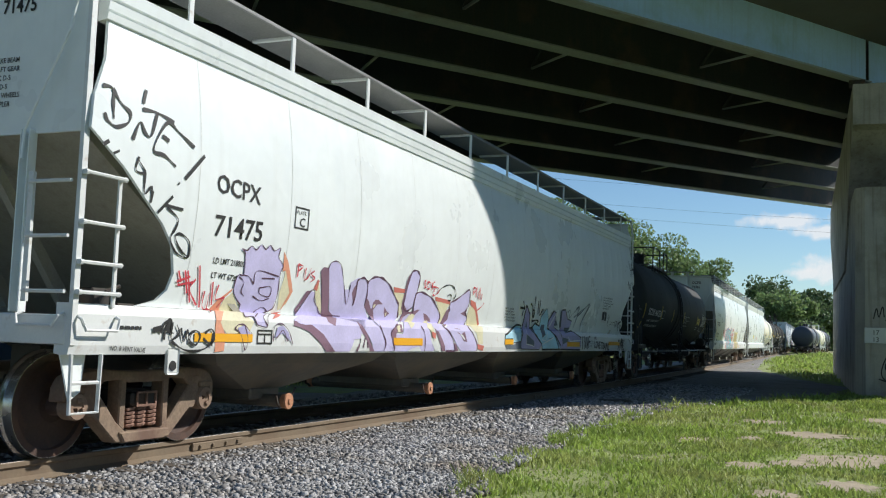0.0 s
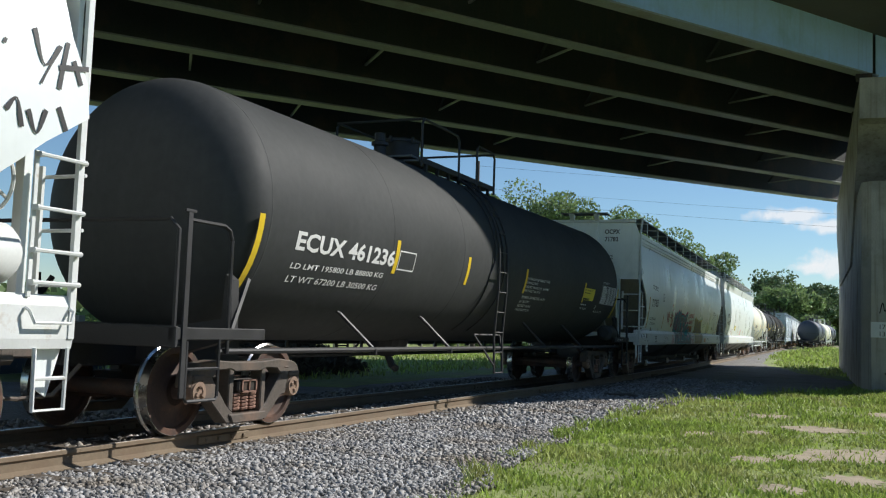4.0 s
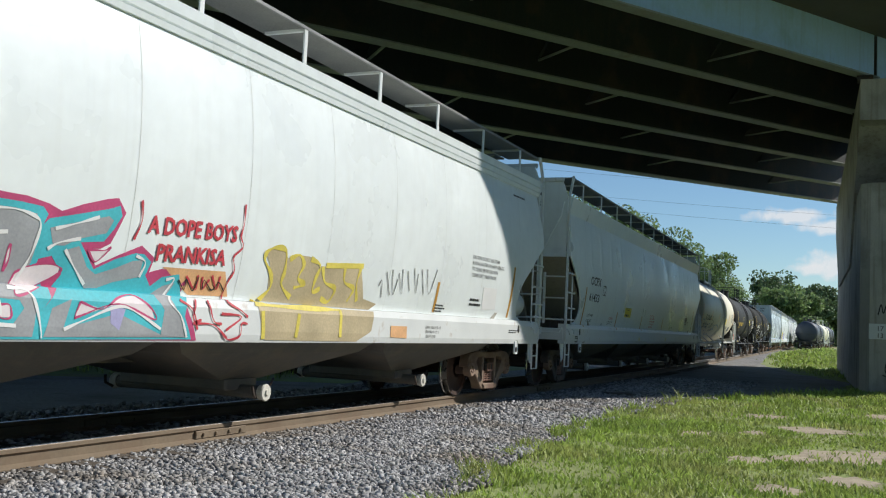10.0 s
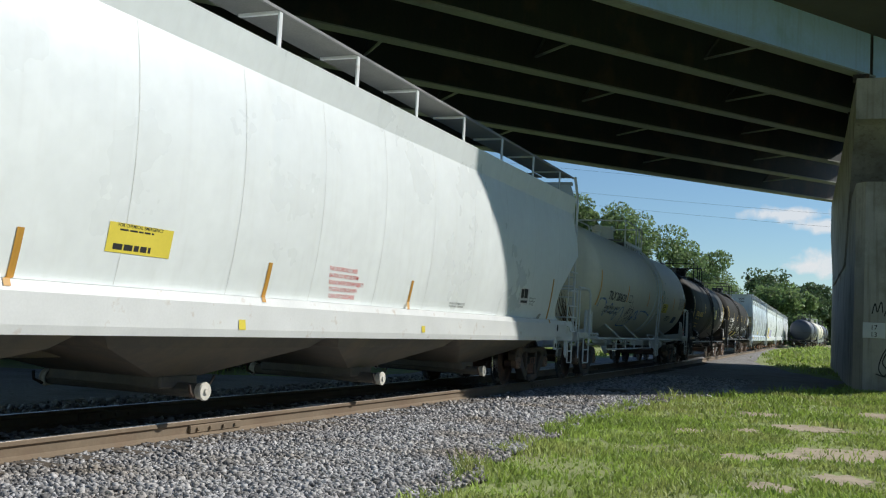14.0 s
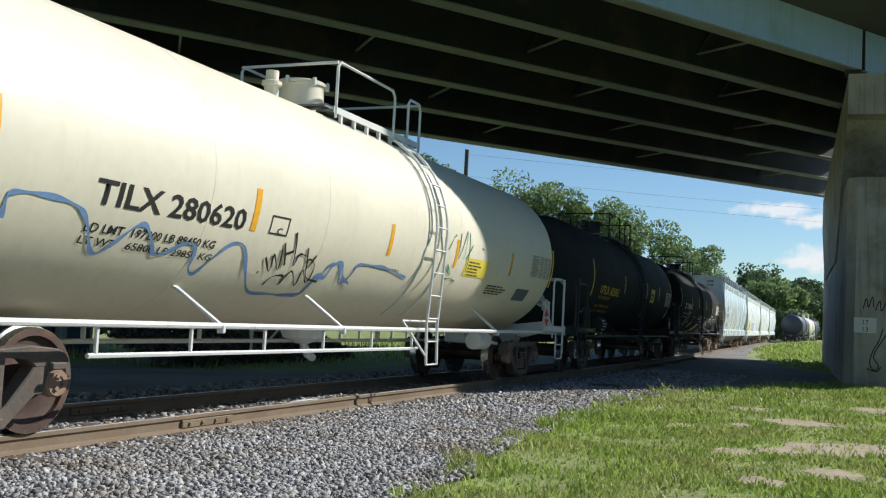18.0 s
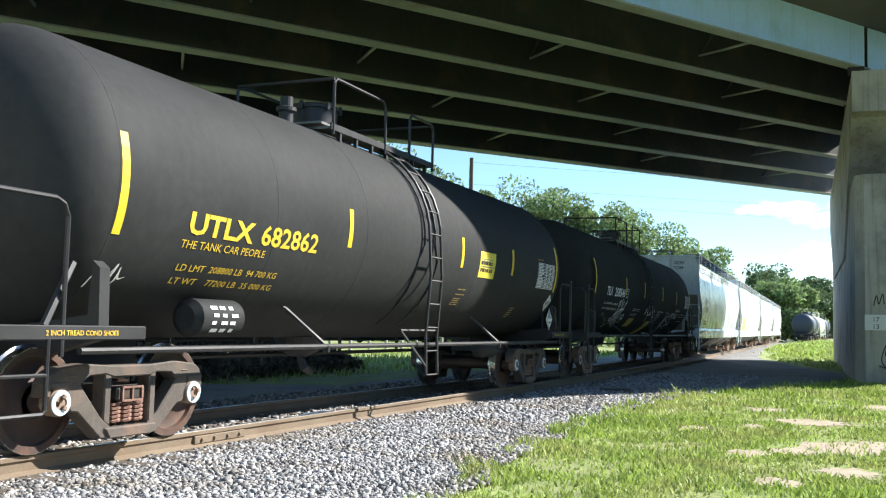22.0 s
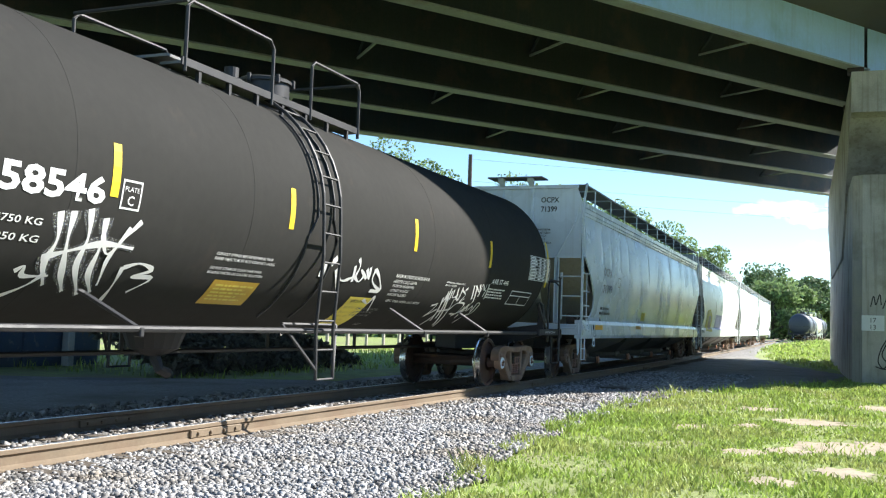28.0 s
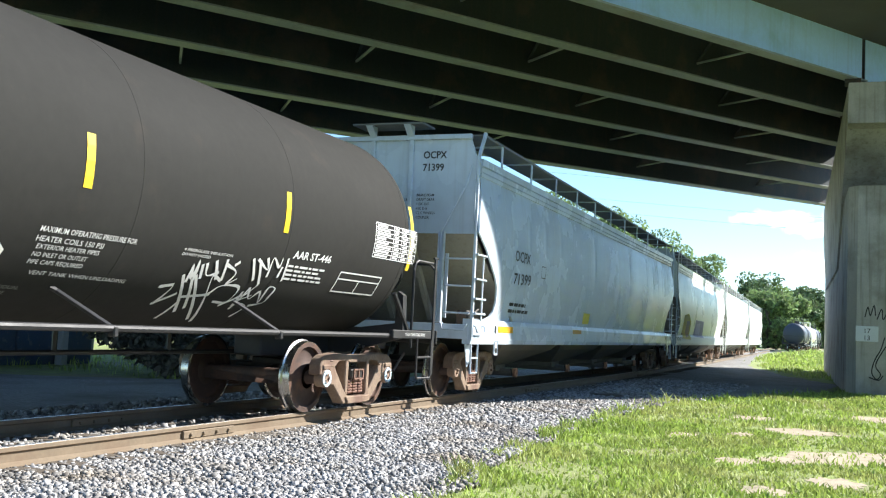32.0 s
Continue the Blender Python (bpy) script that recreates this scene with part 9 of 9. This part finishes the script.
    bars(F, T_F, 2.13, -0.22, 0.72, 0.12, 1, "ink", 7)
    tape(F, T_F, 2.10, -0.222, 0.70, 0.010, "slate", layer=2, name="rule")
    bars(F, T_F, 1.46, -0.64, 0.42, 0.034, 1, "dullgold", 4)
    bars(F, T_F, 1.46, -0.73, 0.42, 0.034, 1, "dullgold", 5)
    bars(F, T_F, 1.46, -0.81, 0.33, 0.15, 4, "dullgold", 6)
    table(F, T_F, 5.26, -0.44, 1.09, 0.49, "inkwhite", 9)
    words(F, T_F, "DOT 111A100W1", 5.25, 0.085, 0.31, 0.041, "inkyellow", -0.02, 0)
    bars(F, T_F, 4.41, -0.90, 0.26, 0.26, 5, "dullgold", 6)
    fill(F, T_F, "inkwhite", [(6.38, -0.54), (6.63, -0.69), (6.50, -0.95), (6.25, -0.77)], 0)
    words(F, T_F, "HOT", 6.33, -0.79, 0.22, 0.100, "ink", -0.00, 0.03)
    spray(F, T_F, "inkwhite", 0.02, [
        [(-6.59, -1.06), (-6.54, -0.88), (-6.47, -0.83), (-6.48, -1.02), (-6.38, -0.92), (-6.32, -0.79), (-6.35, -1.01), (-6.27, -0.97), (-6.27, -0.82), (-6.24, -0.94), (-6.16, -0.92)]], 3)
    # brown-black tank with white graffiti
    words(G, T_G, "TILX", -6.87, -0.35, 0.68, 0.226, "inkwhite", -0.01, 0.03)
    words(G, T_G, "258546", -5.92, -0.345, 1.35, 0.224, "inkwhite", -0.01, 0.03)
    words(G, T_G, "LD LMT 209000 LB  94750 KG", -6.83, -0.59, 1.67, 0.062, "inkwhite", 0.00, 0.012)
    words(G, T_G, "LT WT   77000 LB 34950 KG", -6.84, -0.74, 1.71, 0.065, "inkwhite", 0.00, 0.012)
    tape(G, T_G, -4.52, -0.26, 0.10, 0.46, "yellow", layer=1)
    tape(G, T_G, -8.23, -0.45, 0.10, 0.94, "yellow", layer=1)
    tape(G, T_G, -1.68, -0.25, 0.10, 0.46, "yellow", layer=1)
    tape(G, T_G, 1.66, -0.23, 0.10, 0.46, "yellow", layer=1)
    tape(G, T_G, 4.76, -0.27, 0.10, 0.46, "yellow", layer=1)
    tape(G, T_G, 8.09, -0.46, 0.10, 0.93, "yellow", layer=1)
    boxed(G, T_G, -4.38, -0.35, 0.25, 0.26, "inkwhite", 0.018)
    words(G, T_G, "PLATE", -4.345, -0.19, 0.18, 0.044, "inkwhite", -0.00, 0)
    words(G, T_G, "C", -4.295, -0.31, 0.08, 0.087, "inkwhite", 0.00, 0.012)
    spray(G, T_G, "mist", 0.15, [
        [(-5.01, -0.45), (-4.94, -0.70), (-4.95, -0.91), (-4.80, -1.15)],
        [(-4.87, -0.43), (-4.83, -0.69), (-4.70, -1.00), (-4.54, -1.21)],
        [(-4.69, -0.39), (-4.62, -0.64), (-4.59, -0.92), (-4.34, -1.24)],
        [(-4.49, -0.45), (-4.44, -0.71), (-4.40, -0.98), (-4.21, -1.20)],
        [(-5.01, -0.87), (-4.74, -0.77), (-4.42, -0.68), (-4.03, -0.69)]], 2)
    spray(G, T_G, "inkwhite", 0.065, [
        [(-5.01, -0.45), (-4.94, -0.70), (-4.95, -0.91), (-4.80, -1.15)],
        [(-4.87, -0.43), (-4.83, -0.69), (-4.70, -1.00), (-4.54, -1.21)],
        [(-4.69, -0.39), (-4.62, -0.64), (-4.59, -0.92), (-4.34, -1.24)],
        [(-4.49, -0.45), (-4.44, -0.71), (-4.40, -0.98), (-4.21, -1.20)],
        [(-5.01, -0.87), (-4.74, -0.77), (-4.42, -0.68), (-4.03, -0.69)]], 3)
    spray(G, T_G, "inkwhite", 0.05, [
        [(-4.05, -0.43), (-4.21, -0.63), (-4.28, -0.83), (-4.20, -1.11)],
        [(-5.19, -1.02), (-5.12, -0.96), (-5.08, -1.06), (-4.82, -1.04)],
        [(-5.17, -1.33), (-4.97, -1.16), (-4.87, -1.01)],
        [(-4.04, -0.88), (-4.01, -1.10), (-3.99, -1.32)],
        [(-4.03, -0.89), (-3.84, -0.83), (-3.64, -0.89), (-3.86, -0.98), (-3.58, -0.98), (-3.77, -1.17)],
        [(-4.47, -0.59), (-4.31, -0.77), (-4.16, -0.50)]], 3)
    spray(G, T_G, "inkgrey", 0.02, [
        [(-6.57, -0.92), (-6.48, -0.84), (-6.48, -0.97)],
        [(-6.46, -0.83), (-6.34, -0.93), (-6.35, -0.85), (-6.20, -0.92), (-6.22, -0.84)],
        [(-6.17, -0.86), (-6.03, -1.03), (-6.03, -0.91)],
        [(-5.89, -1.02), (-5.91, -0.93), (-5.77, -1.04), (-5.76, -0.91)],
        [(-5.71, -1.07), (-5.54, -1.19), (-5.58, -1.02), (-5.33, -1.30)],
        [(-5.52, -0.96), (-5.30, -1.22)],
        [(-5.46, -1.10), (-5.34, -1.07)]], 3)
    lines_of(G, T_G, ["CONSULT OWNER BEFORE REPAIRING TANK", "SHARP OBJECTS MUST NOT CONTACT LINING", "", "DO NOT STEAM OR CLEAN TANK WITH", "BOILING WATER OR CAUSTIC SOLUTION"], -2.82, -0.61, 1.10, 0.27, "inkwhite")
    tape(G, T_G, -2.62, -1.275, 0.82, 0.345, "ochre_decal", layer=0, name="warning_decal")
    tape(G, T_G, 0.42, -1.69, 0.63, 0.68, "decal", layer=0, name="warning_decal")
    words(G, T_G, "IMPORTANT", 0.53, -1.11, 0.41, 0.056, "ink", 0.00, 0.0)
    bars(G, T_G, -2.55, -0.97, 0.70, 0.25, 5, "gold", 2)
    bars(G, T_G, 0.49, -1.16, 0.48, 0.46, 5, "gold", 1)
    spray(G, T_G, "inkwhite", 0.05, [
        [(-0.36, -0.64), (-0.11, -0.90), (0.05, -1.02)],
        [(-0.30, -0.68), (-0.10, -0.78), (0.06, -0.75), (0.20, -0.69)],
        [(0.09, -0.56), (0.18, -0.78)],
        [(0.20, -0.69), (0.21, -0.55), (0.13, -0.46)],
        [(0.17, -0.70), (0.35, -0.77), (0.41, -0.67), (0.28, -0.60), (0.52, -0.72)],
        [(0.43, -0.58), (0.59, -0.72), (0.51, -0.55)],
        [(0.67, -0.56), (0.72, -0.74), (1.09, -0.87), (0.89, -0.69), (0.67, -0.56)],
        [(0.80, -0.89), (1.08, -0.89)],
        [(0.81, -1.04), (1.02, -1.11), (1.07, -0.98), (1.23, -1.25)]], 3)
    spray(G, T_G, "inkwhite", 0.12, [
        [(-0.51, -0.50), (-0.45, -0.57)]], 3)
    fill(G, T_G, "inkwhite", [(-0.74, -0.56), (-0.62, -0.56), (-0.57, -0.77), (-0.70, -0.76)], 2)
    lines_of(G, T_G, ["MAXIMUM OPERATING PRESSURE FOR", "HEATER COILS 150 PSI"], 1.36, -0.59, 1.14, 0.17, "inkwhite")
    lines_of(G, T_G, ["EXTERIOR HEATER PIPES", "NO INLET OR OUTLET", "PIPE CAPS REQUIRED"], 1.40, -0.75, 0.71, 0.22, "inkwhite")
    words(G, T_G, "VENT TANK WHEN UNLOADING", 1.48, -1.05, 1.16, 0.045, "inkwhite", 0.01, 0)
    lines_of(G, T_G, ["REMOVE ALL RESIDUAL", "COMMODITY BEFORE", "CLOSING TANK CAR"], 0.86, -1.19, 0.66, 0.21, "inkgrey")
    words(G, T_G, "INLET", 1.38, -1.62, 0.18, 0.063, "inkgrey", 0.01, 0)
    lines_of(G, T_G, ["4 FIBERGLASS INSULATION", "DO NOT EXCEED"], 3.18, -0.60, 0.80, 0.10, "inkwhite")
    words(G, T_G, "AAR ST-446", 5.11, -0.54, 0.86, 0.096, "inkwhite", -0.01, 0.02)
    bars(G, T_G, 5.09, -0.61, 0.99, 0.22, 4, "inkwhite", 9)
    spray(G, T_G, "inkwhite", 0.036, [
        [(3.25, -1.31), (3.48, -1.13)],
        [(3.27, -1.31), (3.33, -1.04), (3.17, -1.06)],
        [(3.14, -1.06), (3.33, -1.02)],
        [(3.60, -1.57), (3.62, -1.23)],
        [(3.74, -1.42), (3.37, -0.89)],
        [(4.12, -1.56), (3.56, -0.88)],
        [(3.82, -1.35), (3.54, -0.93)],
        [(4.23, -1.61), (3.84, -0.91), (4.01, -0.92)],
        [(3.55, -1.18), (4.00, -1.11)],
        [(3.47, -0.98), (3.43, -0.76), (3.51, -0.93), (3.49, -0.71), (3.56, -0.95)],
        [(3.57, -0.75), (3.65, -0.92)],
        [(3.96, -1.11), (4.08, -0.98), (4.40, -0.98), (4.39, -1.20), (4.15, -1.21)],
        [(4.32, -1.27), (4.57, -1.08)],
        [(3.63, -0.73), (3.72, -0.87), (3.89, -0.82)],
        [(3.76, -0.69), (3.91, -0.91)],
        [(3.93, -0.66), (4.01, -0.92)],
        [(3.96, -0.72), (4.18, -0.80), (4.13, -0.95), (4.26, -0.87)],
        [(4.09, -0.72), (4.16, -0.67)],
        [(4.57, -1.32), (4.60, -0.97), (4.60, -1.08), (4.71, -0.92)],
        [(4.76, -1.46), (4.81, -1.25), (4.56, -1.19), (4.74, -1.07)],
        [(4.56, -1.26), (4.53, -1.03)],
        [(4.60, -0.97), (4.74, -1.13), (4.84, -1.01), (4.98, -1.18), (4.95, -0.95), (5.09, -0.95), (5.08, -1.11)],
        [(4.85, -1.24), (5.07, -1.17), (5.09, -1.06)],
        [(4.37, -0.61), (4.56, -0.87)],
        [(4.51, -0.62), (4.71, -0.92)],
        [(4.46, -0.61), (4.72, -0.72), (4.63, -0.58)],
        [(4.77, -0.81), (4.74, -0.57), (4.91, -0.67), (4.92, -0.56)],
        [(4.98, -0.80), (4.98, -0.66)],
        [(5.11, -0.84), (5.03, -0.55)]], 3)
    boxed(G, T_G, 6.32, -0.91, 1.17, 0.30, "inkwhite", 0.02, True)
    table(G, T_G, 6.99, -0.35, 1.30, 0.46, "inkwhite", 8)
    for car, text, x, z, w, mt in ((B, "2 INCH HF COMP SHOES", 8.1, 1.03, 0.72, "inkwhite"), (E, "2 INCH TREAD COND SHOES", -8.0, 1.03, 0.95, "ink"), (F, "2 INCH TREAD COND SHOES", -7.35, 1.03, 0.85, "inkyellow"), (F, "2 INCH TREAD COND SHOES", 6.35, 1.03, 0.72, "inkyellow"), (G, "2 INCH TREAD COND SHOES", 8.05, 1.03, 0.72, "inkwhite")):
        letters("stencil", text, 0.058, mt, car, Matrix.Translation((x, -1.462, z)) @ Matrix.Rotation(math.pi / 2, 4, "X"), w / 0.80, 0.01)
    # hand-painted marks on the air reservoir
    for k in range(4):
        bm = bmesh.new()
        for i in range(3):
            a, w = -5.16 + 0.15 * i + 0.02 * (k % 2), 0.11 - 0.02 * ((i + k) % 3)
            z = 1.32 - 0.075 * k
            y = [-1.22 - math.sqrt(0.192 ** 2 - (q - 1.2) ** 2) - 0.003 for q in (z, z - 0.035)]
            bm.faces.new([bm.verts.new(v) for v in ((a, y[0], z), (a + w, y[0], z), (a + w, y[1], z - 0.035), (a, y[1], z - 0.035))])
        part("small_writing", bm, "inkwhite", F)
    # hazard placards
    placard(E, 6.95, -1.52, 1.28, 0.21, "1294", "inkred")
    placard(F, 5.75, -1.52, 1.36, 0.21, "", "ink")

# ---------------------------------------------------------------- the train
def train():
    """Each car with the place of its reference point along the train and its two truck points."""
    cars = []

    def add(car, x0, a, b):
        cars.append((car, x0, a, b))
        return car

    h = add(hopper(20.6, "white covered hopper car with lilac and blue graffiti", marks=("OCPX", "71475")), 5.96, 1.53, 19.35)
    t = add(tank(15.7, 7.56, "matte black tank car with yellow stripes and white stencils", "faded", "blackiron", ladder_at=-0.83, zr=0.88, struts=(-5.48, -2.94, 1.97, 4.66), tanks=((8.05, 1.22),)), 37.25, -7.56, 7.56)
    h = add(hopper(21.1, "white covered hopper car with teal and red graffiti", cap="valve_pale", marks=("OCPX", "71783")), 47.40, 1.53, 19.8)
    h = add(hopper(20.35, "clean white covered hopper car with amber stripes", fluted=False, cap="valve_pale", dark_trucks=True, marks=("OCPX", "61433"), reservoir=False), 70.14, 1.53, 18.97)
    t = add(tank(14.4, 6.83, "cream tank car with black stencils and a blue scrawl", "cream", "white", r=1.50, zc=2.45, ladder_at=1.1, zr=0.975, struts=(-4.34, -1.76, 4.04), dome=-1.66, rails_=((-2.0, -0.2), (0.3, 0.75)), over=2.45, hoop=1.15), 100.37, -6.83, 6.83)
    t = add(tank(13.2, 5.9, "black tank car with yellow stencils and stripes", "black", "blackiron", r=1.44, zc=2.41, head=0.76, blue=True, ladder_at=-0.02, zr=0.90, struts=(-3.15, 2.9), tanks=((-4.95, 1.2),), over=2.35, hoop=0.98), 118.1, -5.9, 5.9)
    t = add(tank(15.9, 7.4, "dark brown-black tank car with white graffiti and stencils", "brown", "blackiron", r=1.45, zc=2.41, dark=False, blue=True, ladder_at=-0.9, zr=1.03, struts=(-4.29, 1.91, 4.58), dome=0.75, rails_=((-1.9, -0.25), (0.65, 1.95)), cylinder=False), 136.05, -7.4, 7.4)
    h = add(hopper(20.6, "pale grey covered hopper car", "hopper_grey", "hopper_grey", marks=("OCPX", "71399")), 146.31, 1.53, 19.07)
    x = 168.4
    for i in range(3):
        add(hopper(20.4, "white covered hopper car further back in the train"), x, 1.53, 18.87)
        x += 21.9
    return cars


TRAVEL = [0.00, 5.29, 10.59, 15.69, 20.62, 25.59, 30.60, 35.62, 40.57, 45.65, 50.61, 55.42, 60.37, 65.23, 69.81, 74.26, 78.79, 83.40, 87.94, 92.23, 96.35, 100.59, 104.92, 108.92, 112.78, 116.32, 119.59, 122.49, 125.02, 127.24, 129.01, 130.45, 131.48]


def gone(t):
    """How far the train has rolled after t seconds, smooth between the whole seconds."""
    i = max(0, min(len(TRAVEL) - 2, int(t)))
    p = [TRAVEL[max(0, min(len(TRAVEL) - 1, i + k))] for k in (-1, 0, 1, 2)]
    if i == 0:
        p[0] = 2 * p[1] - p[2]
    if i == len(TRAVEL) - 2:
        p[3] = 2 * p[2] - p[1]
    u = t - i
    m0, m1 = (p[2] - p[0]) / 2, (p[3] - p[1]) / 2
    return (2 * u ** 3 - 3 * u * u + 1) * p[1] + (u ** 3 - 2 * u * u + u) * m0 + (3 * u * u - 2 * u ** 3) * p[2] + (u ** 3 - u * u) * m1


def car_pose(x0, a, b, s):
    A, B = on_track(x0 + a - s), on_track(x0 + b - s)
    d = B - A
    yaw, tilt = math.atan2(d.y, d.x), -math.asin(d.z / d.length)
    turn = Euler((0, tilt, yaw)).to_matrix().to_4x4()
    return Matrix.Translation(A) @ turn @ Matrix.Translation((-a, 0, 0))


def motions():
    steps = [i * 0.5 for i in range(65)]
    for car, x0, a, b in CARS:
        walk(car, [(t, car_pose(x0, a, b, gone(t))) for t in steps])
    fine = [i * 0.1 for i in range(321)]
    for k, (ax, dx) in enumerate(WHEELSETS):
        walk(ax, [(t, pose(dx, 0, R_WHEEL, 0, -math.degrees(gone(t) / R_WHEEL) + k * 47 % 360, 0)) for t in fine])


ground()
gravel_bed()
rails()
pier_at = bridge()
CARS = train()
markings()
heads(CARS[4][0], CARS[5][0], CARS[6][0])
crossover_rails(CARS[4][0], CARS[6][0])
far_hopper_paint(CARS[8][0])
woods()
clouds()
pole_and_wires()
parked_cars()
back_yard()
pier_paint()
sand_patches()
ballast()
grass()

motions()
